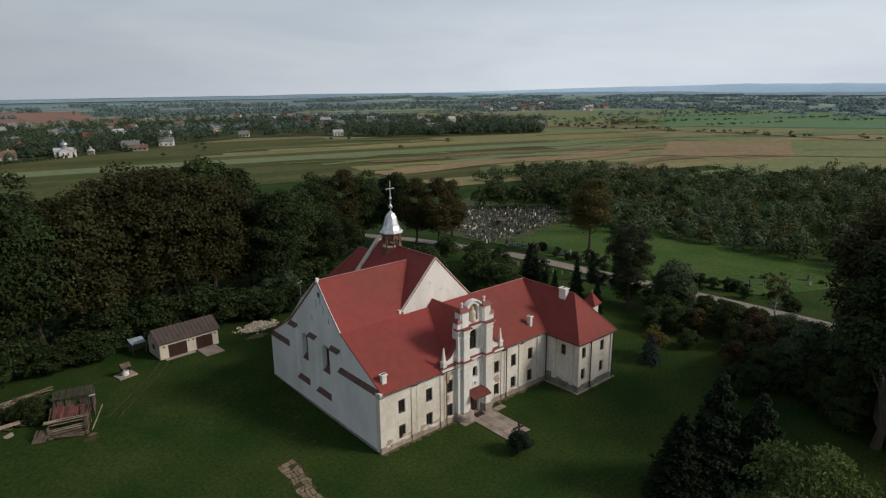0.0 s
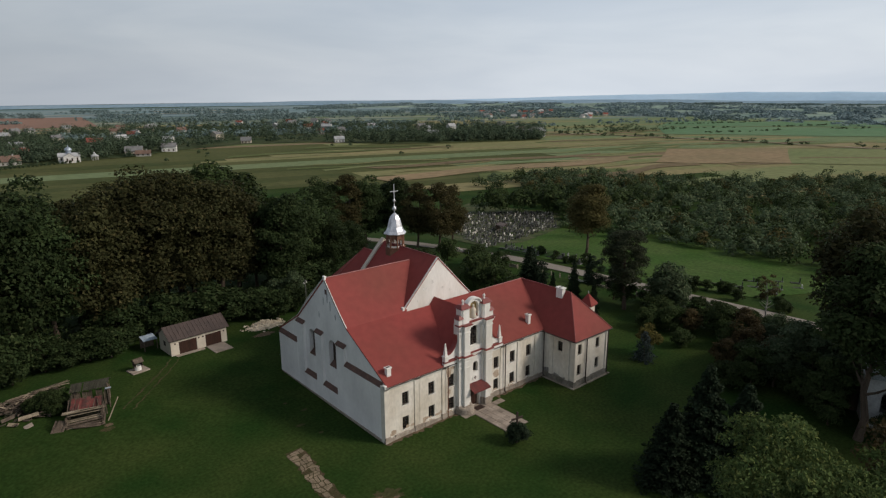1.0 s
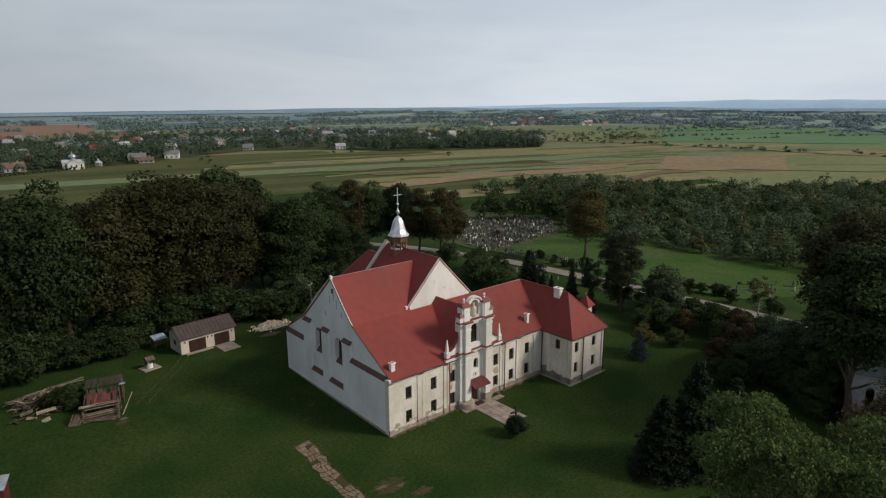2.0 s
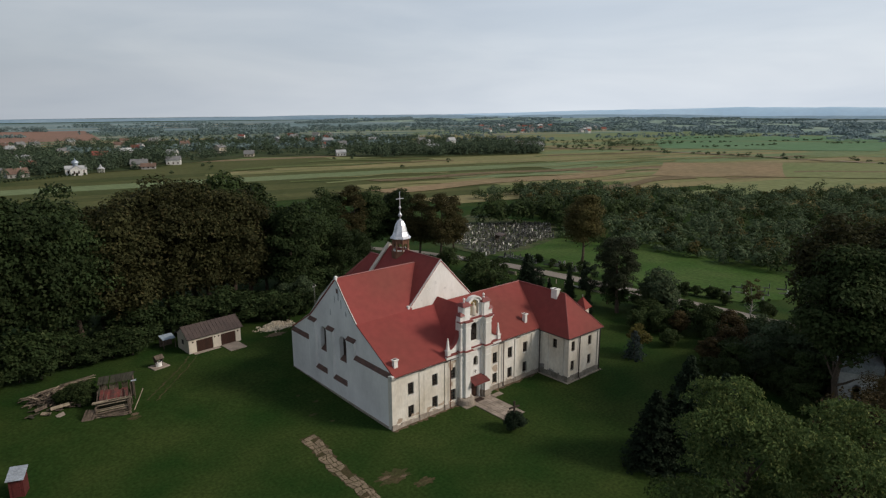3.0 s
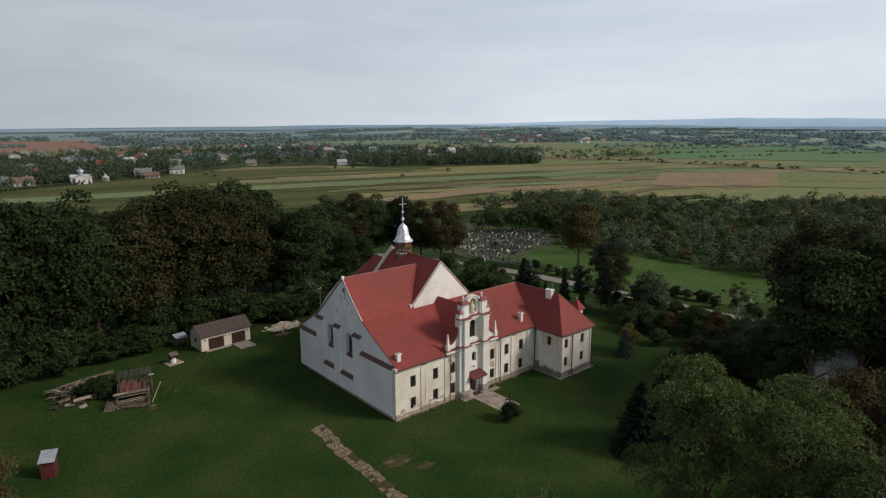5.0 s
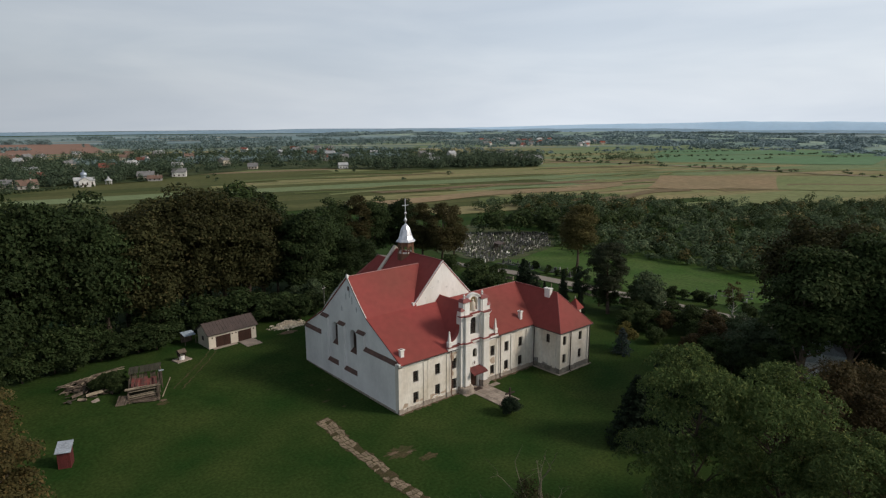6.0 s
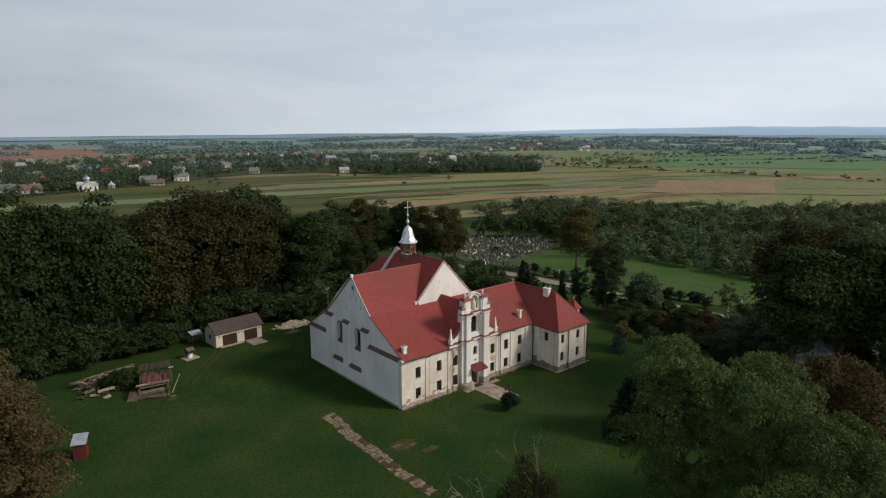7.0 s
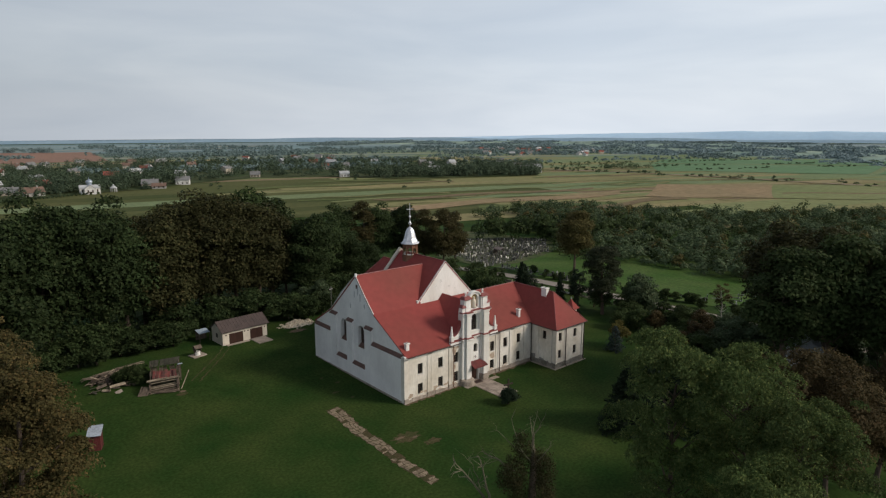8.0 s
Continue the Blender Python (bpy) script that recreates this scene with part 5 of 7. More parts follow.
# long pile of pale boards and poles
for k in range(34):
    f = bu(0, 1)
    off = bu(-0.9, 0.9)
    z = 0.25 + 0.75 * (1 - abs(off)) * bu(0.4, 1) + 0.35 * f
    plank(-8.0 + 4.4 * f + bu(-.5, .5), 9.9 + 2.3 * f + off, z, bu(3.0, 5.4), bu(0.14, 0.3), 26 + bu(-9, 9), bu(-7, 3), bu(-25, 25), brng.choice((PALE_WOOD, OLD_WOOD, OLD_WOOD)))
for k in range(80):
    f = bu(0, 1)
    plank(-9.0 + 3.6 * f + bu(-1.2, 1.2), 7.4 + 2.0 * f + bu(-1.4, 1.2), 0.15 + bu(0, 0.9), bu(1.0, 2.8), bu(0.12, 0.3), bu(-30, 80), bu(-22, 22), bu(-40, 40), brng.choice((OLD_WOOD, OLD_WOOD, PALE_WOOD)))
for k in range(130):
    f = bu(0, 1)
    x, y = -8.8 + 6.4 * f + bu(-.8, .8), 7.2 - 2.4 * f + bu(-1.3, 1.5)
    a, n = brng.choice((bu(-0.35, 0.55), bu(1.0, 2.1))), bu(0.8, 2.2)
    log(x, y, 0.1 + bu(0, .7), x + n * math.cos(a), y + n * math.sin(a), 0.15 + bu(0, .8), bu(0.05, 0.12), brng.choice((OLD_WOOD, OLD_WOOD, SHINGLE)))
# single planks and slabs in front of the bush
plank(-4.85, 4.3, 0.65, 2.3, 0.55, 8, -8, 30, PALE_WOOD)
plank(-4.5, 2.3, 0.25, 1.0, 0.7, 25, -14, 18, PAVING)
plank(-6.4, 3.3, 0.3, 1.2, 0.6, -10, 8, 12, PALE_WOOD)
plank(-7.2, 4.6, 0.6, 1.5, 0.6, 15, -12, 22, OLD_WOOD)
for k in range(14):
    plank(-6.5 + bu(-2, 3.2), 3.6 + bu(-1.0, 1.6), 0.2 + bu(0, .3), bu(0.6, 1.5), bu(0.12, 0.4), bu(0, 180), bu(-15, 15), bu(-20, 20), brng.choice((OLD_WOOD, SHINGLE)))


def rubble(name, label, x0, y0, sx, sy, high, n, seed, size=(0.15, 0.55)):
    rr = random.Random(seed)
    heap = thing(name, label, "rubble", at=at_ground(x0, y0))
    meshes = []
    for k in range(6):
        bm = bmesh.new()
        bmesh.ops.create_icosphere(bm, subdivisions=1, radius=1)
        for v in bm.verts:
            v.co *= rr.uniform(0.65, 1.2)
        meshes.append(mesh_of(bm, "stone", RUBBLE))
    for k in range(n):
        x, y = rr.gauss(0, sx / 2), rr.gauss(0, sy / 2)
        s = rr.uniform(*size)
        z = high * math.exp(-2 * (x / sx) ** 2 - 2 * (y / sy) ** 2) * rr.uniform(0.5, 1)
        o = new("stone", rr.choice(meshes))
        o.parent = heap
        o.matrix_local = pose(x, y, z, rr.uniform(0, 90), rr.uniform(0, 90), rr.uniform(0, 360)) @ Matrix.Diagonal((s, s * rr.uniform(.6, 1), s * rr.uniform(.35, .7), 1))
    return heap


heap = rubble("rubble_heap", "heap of pale stones and rubble behind the church", 5.8, 45.4, 3.0, 1.5, 1.15, 290, 4, (0.14, 0.42))
bm = bmesh.new()
rows = []
for i in range(17):
    row = []
    for j in range(11):
        x, y = -3.6 + 7.2 * i / 16, -2.0 + 4.0 * j / 10
        row.append(bm.verts.new((x, y, 1.0 * math.exp(-(x / 2.1) ** 2 - (y / 1.15) ** 2) + 0.16 * noise.noise((x * 2, y * 2, 3)) - 0.10)))
    rows.append(row)
for a, b in zip(rows, rows[1:]):
    for j in range(10):
        bm.faces.new((a[j], b[j], b[j + 1], a[j + 1]))
part("mound", bm, RUBBLE, heap, "low mound of pale mortar and sand")

PATH_SOIL = mat("path_soil", (0.085, 0.062, 0.038), (0.045, 0.050, 0.020), 0.95, 0.9, 5, 0.02, grain=0.3, spec=0.05)
PATH_SLAB = mat("mossy_path_slab", (0.250, 0.195, 0.140), (0.150, 0.122, 0.080), 0.95, 0.8, 5, 0.01, spread=0.2, grain=0.25, spec=0.1)
TRACK = mat("worn_grass", (0.080, 0.064, 0.034), (0.044, 0.056, 0.020), 0.95, 0.5, 3, grain=0.3, spec=0.05)

# broken path of slabs across the lawn
prng = random.Random(9)
walkway = thing("broken_path", "overgrown broken concrete path sunk in the lawn", "path", at=pose(0, 0, 0))


def path_x(y):
    return -9.2 - 1.3 * (1 - math.exp(-(4.5 - y) / 12)) + 0.15 * math.sin(y * 0.6)


bm = bmesh.new()
rows = []
for k in range(60):
    y = 5.9 - 25.4 * k / 59
    w = 1.1 * prng.uniform(0.8, 1.25) * (1 - 0.35 * k / 59)
    rows.append([bm.verts.new((path_x(y) + q + prng.uniform(-.1, .1), y, 0.022)) for q in (-w, 0, w)])
for a, b in zip(rows, rows[1:]):
    for j in range(2):
        bm.faces.new((a[j], b[j], b[j + 1], a[j + 1]))
part("soil_bed", bm, PATH_SOIL, walkway, "strip of bare brown soil")
lines = [5.6]
while lines[-1] > -19.0:
    lines.append(lines[-1] - prng.uniform(0.45, 1.05))
cols = [[path_x(y) + q * (1 - 0.25 * (5.3 - y) / 24.5) + prng.uniform(-.2, .2) for q in (-1.08, -0.1, 0.98)] for y in lines]
skew = [[y + prng.uniform(-.25, .25) for q in range(3)] for y in lines]
for k in range(len(lines) - 1):
    s = k / len(lines)
    for j in range(2):
        if prng.random() < 0.10 + 0.45 * s * s:
            continue
        quad = [Vector((cols[k][j], skew[k][j], 0)), Vector((cols[k][j + 1], skew[k][j + 1], 0)), Vector((cols[k + 1][j + 1], skew[k + 1][j + 1], 0)), Vector((cols[k + 1][j], skew[k + 1][j], 0))]
        mid = sum(quad, Vector()) / 4
        bits = [quad]
        if prng.random() < 0.7:
            m0, m1 = quad[0].lerp(quad[1], prng.uniform(.3, .7)), quad[3].lerp(quad[2], prng.uniform(.3, .7))
            bits = [[quad[0], m0, m1, quad[3]], [m0, quad[1], quad[2], m1]]
        for bit in bits:
            mid = sum(bit, Vector()) / 4
            ring = []
            for i in range(4):
                p0, p1 = bit[i], bit[(i + 1) % 4]
                for f in (0.12, 0.88):
                    p = mid + (p0.lerp(p1, f) - mid) * prng.uniform(0.74, 0.95)
                    ring.append((p.x - mid.x, p.y - mid.y, 0))
            bm = bmesh.new()
            slab(bm, ring, 0.08)
            o = part("slab", bm, PATH_SLAB, walkway)
            o.matrix_local = pose(mid.x, mid.y, 0.05 + prng.uniform(-0.012, 0.02), prng.uniform(-1.5, 1.5), prng.uniform(-1.5, 1.5), 0)


def bare_patch(x, y, rx, ry, seed, lift=0.02, material=TRACK):
    rr = random.Random(seed)
    bm = bmesh.new()
    ring = []
    for k in range(40):
        a = 2 * math.pi * k / 40
        q = rr.uniform(0.6, 1.1)
        px, py = x + rx * q * math.cos(a), y + ry * q * math.sin(a)
        ring.append(bm.verts.new((px, py, land(px, py) + lift)))
    bm.faces.new(ring)
    tagged(new("ground_patch", mesh_of(bm, "ground_patch", material)), "patch of bare brown earth in the lawn", "ground", kind="structure")


bare_patch(-6.0, -8.5, 2.3, 1.6, 1)
bare_patch(-6.9, -8.1, 0.8, 0.3, 2, 0.026, SOIL)
bare_patch(-5.0, -9.1, 0.5, 0.25, 3, 0.026, SOIL)
bare_patch(-3.9, -11.5, 1.4, 0.8, 4)

# bare earth along the foot of the walls
def wall_foot(xa, xb, y0, seed):
    rr = random.Random(seed)
    bm = bmesh.new()
    n = int((xb - xa) / 0.3)
    rows = []
    for k in range(n + 1):
        x = xa + (xb - xa) * k / n
        rows.append([bm.verts.new((x, y0, 0.03)), bm.verts.new((x, y0 - rr.uniform(0.25, 0.75), 0.02))])
    for a, b in zip(rows, rows[1:]):
        bm.faces.new((a[0], a[1], b[1], b[0]))
    tagged(new("ground_strip", mesh_of(bm, "ground_strip", SOIL)), "strip of bare earth along the church wall", "ground", kind="structure")


wall_foot(-0.1, 11.2, -0.1, 1)
wall_foot(18.6, 28.0, -0.1, 2)

# paved way to the entrance
pave = tagged(new("pavement", mesh_of(boxes((12.9, 16.9, -7.9, -1.0, -0.3, 0.0), (11.2, 18.6, -2.0, -1.0, -0.3, -0.004)), "pavement", PLINTH)), "pale worn concrete paving before the entrance", "pavement", kind="structure")
prng = random.Random(3)
for i in range(4):
    for j in range(7):
        x0, y0 = 13.0 + 0.95 * i, -7.8 + 0.97 * j
        part("slab", soft_box(x0 + 0.01, x0 + 0.935, y0 + 0.01, y0 + 0.955, -0.2, 0.05 + prng.uniform(-.008, .008), 0.015), PAVING, pave)
for x in (11.3, 12.2, 16.9, 17.8):
    part("slab", soft_box(x, x + 0.87, -1.95, -1.05, -0.2, 0.045, 0.015), PAVING, pave)

# wooden cross with a clipped bush at its foot
cross = thing("wayside_cross", "dark wooden cross rising from a round bush", "cross", at=pose(12.2, -10.05, 0, 0, 0, -8))
part("post", soft_box(-0.11, 0.11, -0.1, 0.1, -0.3, 4.0, 0.02), OLD_WOOD, cross)
part("arm", soft_box(-0.85, 0.85, -0.08, 0.08, 3.05, 3.27, 0.02), OLD_WOOD, cross)
DARK_WOOD = mat("tarred_wood", (0.035, 0.025, 0.02), (0.05, 0.035, 0.028), 0.8, 2, 9)
for ch in cross.children:
    ch.data.materials[0] = DARK_WOOD

# worn track and straw on the lawn


def track(points, wide, seed):
    rr = random.Random(seed)
    bm = bmesh.new()
    rows = []
    for (xa, ya), (xb, yb) in zip(points, points[1:]):
        for k in range(10):
            x, y = xa + (xb - xa) * k / 10 + rr.uniform(-.12, .12), ya + (yb - ya) * k / 10 + rr.uniform(-.12, .12)
            d = Vector((xb - xa, yb - ya, 0)).normalized()
            w = wide * rr.uniform(0.5, 1.1)
            rows.append([bm.verts.new((x + d.y * q, y - d.x * q, land(x, y) + 0.025)) for q in (-w, w)])
    for a, b in zip(rows, rows[1:]):
        bm.faces.new((a[0], b[0], b[1], a[1]))
    bmesh.ops.recalc_face_normals(bm, faces=bm.faces[:])
    tagged(new("ground_track", mesh_of(bm, "ground_track", TRACK)), "faint worn foot track across the lawn", "track", kind="structure")


track([(-11.5, 41.6), (-14.5, 37.5), (-18.0, 33.5), (-22.0, 29.0)], 0.16, 1)
track([(-10.5, 40.9), (-13.4, 37.0), (-17.0, 32.8), (-21.0, 28.0)], 0.12, 2)
bare_patch(-24.4, 25.3, 1.0, 0.7, 7)
bare_patch(-24.1, 26.3, 0.6, 0.5, 9, 0.026, SOIL)
bare_patch(4.0, 41.7, 2.2, 1.0, 8, 0.02, SOIL)
for k in range(4):
    bare_patch(-4.5 + 1.3 * math.sin(k * 2.1), 17 - 3.2 * k, 0.35 + 0.2 * (k % 3), 0.3, 20 + k)


# ---- trees ----
def crown_points(rng, rx, rz, z0, clumps, leaves, clump_r, egg=0.25):
    """Centres and outward directions of leaves on lumps that fill an uneven crown."""
    pts, nrm = [], []
    for k in range(clumps):
        d = rng.normal(size=3)
        d /= np.linalg.norm(d)
        d[2] = d[2] * 0.9 + 0.12
        q = rng.uniform(0.35, 1.0) ** 0.5 * rng.uniform(0.8, 1.08)
        c = np.array([d[0] * rx * q, d[1] * rx * q, z0 + rz + d[2] * rz * q])
        h = (c[2] - z0) / (2 * rz)
        c[:2] *= 1 - egg * max(0.0, h - 0.45) * 1.6
        r = clump_r * rng.uniform(0.7, 1.3)
        e = rng.normal(size=(leaves, 3))
        e /= np.linalg.norm(e, axis=1)[:, None]
        e[:, 2] = np.where(e[:, 2] < -0.35, -e[:, 2], e[:, 2])
        rad = r * rng.uniform(0.55, 1.08, leaves)[:, None]
        pts.append(c + e * rad * [1, 1, 0.72])
        nrm.append(e + [0, 0, 0.5])
    return np.concatenate(pts), np.concatenate(nrm)


def trunk_mesh(rng, high, r, limbs, spread, start=0.3):
    bm = bmesh.new()
    p, rr = Vector((0, 0, -0.4)), r
    knots = [p.copy()]
    for k in range(6):
        q = p + Vector((rng.normal() * 0.02 * high, rng.normal() * 0.02 * high, (high + 0.4) / 6))
        tube(bm, p, q, rr, rr * 0.78, 8)
        p, rr = q, rr * 0.78
        knots.append(p.copy())
    for k in range(limbs):
        h = rng.uniform(start, 0.95)
        i = min(5, int(h * 6))
        s = knots[i].lerp(knots[i + 1], h * 6 - i)
        a = rng.uniform(0, 6.28)
        n = spread * (1.15 - 0.6 * h) * rng.uniform(0.6, 1)
        mid = s + Vector((math.cos(a) * n * 0.5, math.sin(a) * n * 0.5, n * 0.35))
        end = s + Vector((math.cos(a) * n, math.sin(a) * n, n * 0.8))
        lr = r * 0.4 * (1 - 0.6 * h)
        tube(bm, s, mid, lr, lr * 0.65, 5), tube(bm, mid, end, lr * 0.65, lr * 0.25, 5)
    return bm


def broadleaf(seed, high, rx, material, label, clumps=46, leaves=150, size=0.5, bare=0.2, clump_r=None, name="tree", leaf=0.75, tri=True, limbs=16):
    rng = np.random.default_rng(seed)
    t = thing(name, label, "tree")
    rz = high * (1 - bare) / 2
    part("trunk", trunk_mesh(rng, high * 0.82, 0.022 * high, limbs, rx * 0.75), BARK, t)
    c, n = crown_points(rng, rx * 0.86, rz * 0.9, high * bare + 0.05 * high, clumps, leaves, clump_r or rx * 0.36)
    quads("crown", c, n, size, material, t, rng, leaf, "", 1.7, tri)
    return t


def conifer(seed, high, r, material, label, tiers=22, per=120, size=0.4, name="spruce", low=0.05):
    rng = np.random.default_rng(seed)
    t = thing(name, label, "tree")
    bm = bmesh.new()
    tube(bm, (0, 0, -0.4), (0, 0, high * 0.96), 0.014 * high + 0.05, 0.02, 7)
    part("trunk", bm, BARK, t)
    pts, nrm = [], []
    for k in range(tiers):
        h = low + (0.98 - low) * k / tiers
        rr = r * (1 - h) ** 0.85 * rng.uniform(0.85, 1.12) + 0.1
        m = max(12, int(per * (1.1 - h)))
        arms = rng.integers(7, 12)
        a = np.floor(rng.uniform(0, arms, m)) * 2 * np.pi / arms + k * 1.3 + rng.normal(size=m) * 0.12
        q = rng.uniform(0.15, 1, m) ** 0.6 * rr * (0.85 + 0.25 * np.sin(a * 3 + k))
        z = high * h - 0.30 * q + rng.normal(size=m) * 0.08 + 0.1 * (q / r) ** 2 * r
        pts.append(np.stack([q * np.cos(a), q * np.sin(a), z], 1))
        nrm.append(np.stack([np.cos(a) * 0.4, np.sin(a) * 0.4, np.ones(m)], 1))
    quads("crown", np.concatenate(pts), np.concatenate(nrm), size, material, t, rng, 0.55)
    return t


def plant(src, x, y, high, base_high, turn, wide=1.0):
    s = high / base_high
    k = src.scale
    m = pose(x, y, land(x, y), 0, 0, turn) @ Matrix.Diagonal((s * wide / k.x, s * wide / k.y, s / k.z, 1))
    return copy_thing(src, m)


trng = random.Random(21)
GROUP_W = "trees of the wood behind the lawn"
oak = [broadleaf(30 + k, 25, 6.4, (LEAF_DARK, LEAF_SHADED, LEAF_DARK, LEAF_SHADED)[k], ("tall dark broadleaf tree with olive brown tinged crown", "tall green broadleaf tree with shade in its leaf colour", "tall dark oak-like tree of the wood", "tall green lime-like tree of the wood")[k], 95, 215, 0.49, 0.0) for k in range(4)]
stem_oak = [broadleaf(37 + k, 25, 6.2, (LEAF_GREEN, LEAF_DARK)[k], ("tall dark green tree with a bare lower stem", "tall dark tree with a bare lower stem")[k], 85, 230, 0.46, 0.27, limbs=20) for k in range(2)]
far_oak = broadleaf(35, 25, 6.8, LEAF_GREEN, "tall tree deep inside the wood", 85, 110, 0.70, 0.0)
brown = broadleaf(41, 20, 4.6, LEAF_TAWNY, "tall tree with browning autumn crown", 60, 300, 0.36, 0.0)
light = broadleaf(42, 18, 5.0, LEAF_OLIVE, "light green broadleaf tree", 70, 300, 0.34, 0.14)
bush = broadleaf(43, 5, 2.6, LEAF_GREEN, "green bushy young tree", 34, 125, 0.29, -0.10, name="bush", limbs=4)
for ob in (*oak, *stem_oak, far_oak, brown, light, bush):
    ob["group"] = GROUP_W
young = [broadleaf(46 + k, 7, 2.5, (LEAF_GREEN, LEAF_WOOD)[k], ("young dark green tree of the garden edge", "young green tree of the garden edge")[k], 46, 130, 0.27, -0.02, limbs=6) for k in range(2)]
placed = set()


def put(src, base_high, x, y, high, wide=1.0):
    """The first planting takes the model itself, the next ones are copies."""
    if src.name not in placed:
        placed.add(src.name)
        s = high / base_high
        src.matrix_world = pose(x, y, land(x, y), 0, 0, trng.uniform(0, 360)) @ Matrix.Diagonal((s * wide, s * wide, s, 1))
        return src
    o = plant(src, x, y, high, base_high, trng.uniform(0, 360), wide)
    return o


# wood along the lawn: (x, y, height)
for k, (x, y, h) in enumerate(((-30.6, 51.5, 30.2), (-27, 59, 28.5), (-24.6, 54.1, 27.0), (-19.5, 60.6, 25.5), (-17.5, 55, 26.6), (-11.8, 66.3, 27.5), (-9.3, 58.6, 29.2), (-3.3, 67.4, 28.6), (-1.4, 59.5, 27.6),
                               (4.2, 61, 26.4), (9, 63, 24.5), (13.5, 65, 20.5), (15.5, 57.6, 23.6), (22.7, 62.8, 21.2), (29.5, 65, 18.4), (-38, 50, 30.2), (-46, 40, 29.5), (-52, 30, 28), (-44, 56, 28.5), (-54, 48, 28),
                               (-36, 66, 28.2), (-25, 72, 25.5), (-15, 78, 24), (-2, 80, 23), (9.5, 76, 29.4), (16, 79, 27.6), (2, 77, 27.0), (24, 76, 20), (35, 72, 17))):
    leafy = oak[1 + 2 * (k % 2)] if x < -21 or x > 12 else oak[2 * (k % 2)]
    put(leafy if k < 18 else far_oak, 25, x, y, h, trng.uniform(0.9, 1.15))
for x, y, h in ((44.3, 91, 20.7), (56.9, 89, 20.5), (66, 89, 21.3), (38, 66, 12.5), (29, 60, 14.5), (30, 72, 12)):
    put(oak[1 if h > 21 else 3], 25, x, y, h, 1.15)
for x, y, h in ((50, 87.7, 22.4), (65.6, 77, 19.6), (67.5, 70, 20), (73.6, 71, 18.8)):
    put(brown, 20, x, y, h, 0.95)
for x, y, h in ((16, 53, 5), (20, 52, 4), (24, 50, 6), (40, 42, 10), (45, 50, 8), (62, 60, 6), (51, 37, 8), (50, 31, 7), (57, 40, 6), (60, 47, 6.4), (63, 50, 6), (56.5, 43.5, 6.4), (65.5, 45, 5)):
    put(bush, 5, x, y, h)

# edge bushes use the leaf colour with shade painted in
edge_bush = broadleaf(48, 5, 2.6, LEAF_SHADED, "green bush at the edge of the wood, leaves darkened for shade", 34, 125, 0.29, -0.10, name="bush", limbs=4)
for k in range(40):
    s = k / 39
    x = -56 + 100 * s
    put(edge_bush, 5, x + trng.uniform(-1.5, 1.5), 44.0 + 5.5 * math.sin(s * 3.1) + (8 if x > 14 else 0) + trng.uniform(-1, 1.5) + (3.5 if -16 < x < 5 else 0), trng.uniform(3.5, 8.5), trng.uniform(1.0, 1.5))

# trees beside road and meadow
put(light, 18, 95.6, 42.5, 20.2, 1.05)
light["label"] = "tall slender tree with yellowing crown by the cemetery"
pine = broadleaf(57, 17, 4.0, NEEDLE_PINE, "tall dark pine with an open crown on a bare stem", 64, 420, 0.27, 0.16, 1.2, name="pine", leaf=0.5)
put(pine, 17, 62.5, 8.6, 17.2, 1.15)
for k, (x, y, h) in enumerate(((43.8, -36.6, 24.0), (52, -33.5, 27.5), (50, -40.5, 26), (58, -38, 27), (60, -46, 26), (66, -37, 22), (51, -48, 25), (70, -30, 14), (76, -33, 15), (68, -50, 25), (84, -38, 16), (62, -28.5, 12), (58, -54, 25))):
    put(stem_oak[k % 2], 25, x, y, h, 1.1)
for x, y, h in ((62, 1, 5), (68.7, 1.7, 7), (65, -5, 6), (66.7, -8, 5.5), (68.4, -12, 4.5), (63.5, -19, 7), (70, 8, 6), (58, -24, 7), (52, -28, 6), (60, -14, 5), (73, -4, 5), (44, 6, 3), (47, 14, 5), (64, 10, 6), (67, 2.5, 8.6), (70, 4, 7), (59, -3, 5), (71, -8, 5.5), (69, -20, 6), (63, -10, 7), (48, 24, 6), (45.5, -20, 4.2), (48, -22, 6), (50.5, -24, 6.5), (53, -26.5, 6.5), (55, -29, 8), (51, -20, 5.5), (56, -25, 8), (47, -18.3, 3.2), (53, -31, 6), (49.5, -27.5, 4.5), (57, 0, 4), (54, -8, 3.2), (76, -10, 6), (74, -14, 7), (67, -16, 7.5), (72, -18, 8), (62, -22, 7)):
    h = min(h, max(2.0, (84 - x) * 0.28)) if y < -3 or x > 69 else h
    if h > 5.0:
        put(young[int(x + h) % 2], 7, x, y, h * 1.15, 1.1)
    else:
        put(bush, 5, x, y, h, 1.15)
put(young[1], 7, 14.5, 51.0, 7.6, 1.0), put(young[1], 7, 12.0, 53.0, 6.0, 1.1)
for k in range(34):
    x, y = trng.uniform(54, 84), trng.uniform(-58, -26)
    if 0.6 * (x - 54) - (y + 26) > 3:
        put(young[k % 2], 7, x, y, trng.uniform(5.5, 10), 1.2)
for x, y, h in ((53, -30.5, 5), (55, -33, 6), (53.5, -38, 6), (56, -42, 7), (52, -43.5, 6), (60, -34, 8), (46.5, -41.5, 5), (44.8, -33.0, 5.0), (46.6, -31.4, 6.5), (49.5, -31.6, 8.0), (45.0, -38.8, 4.2)):
    put(young[0], 7, x, y, h, 1.15)
autumn = broadleaf(44, 4, 1.5, LEAF_YELLOW, "small shrub with yellow autumn leaves", 16, 150, 0.22, 0.05, name="shrub")
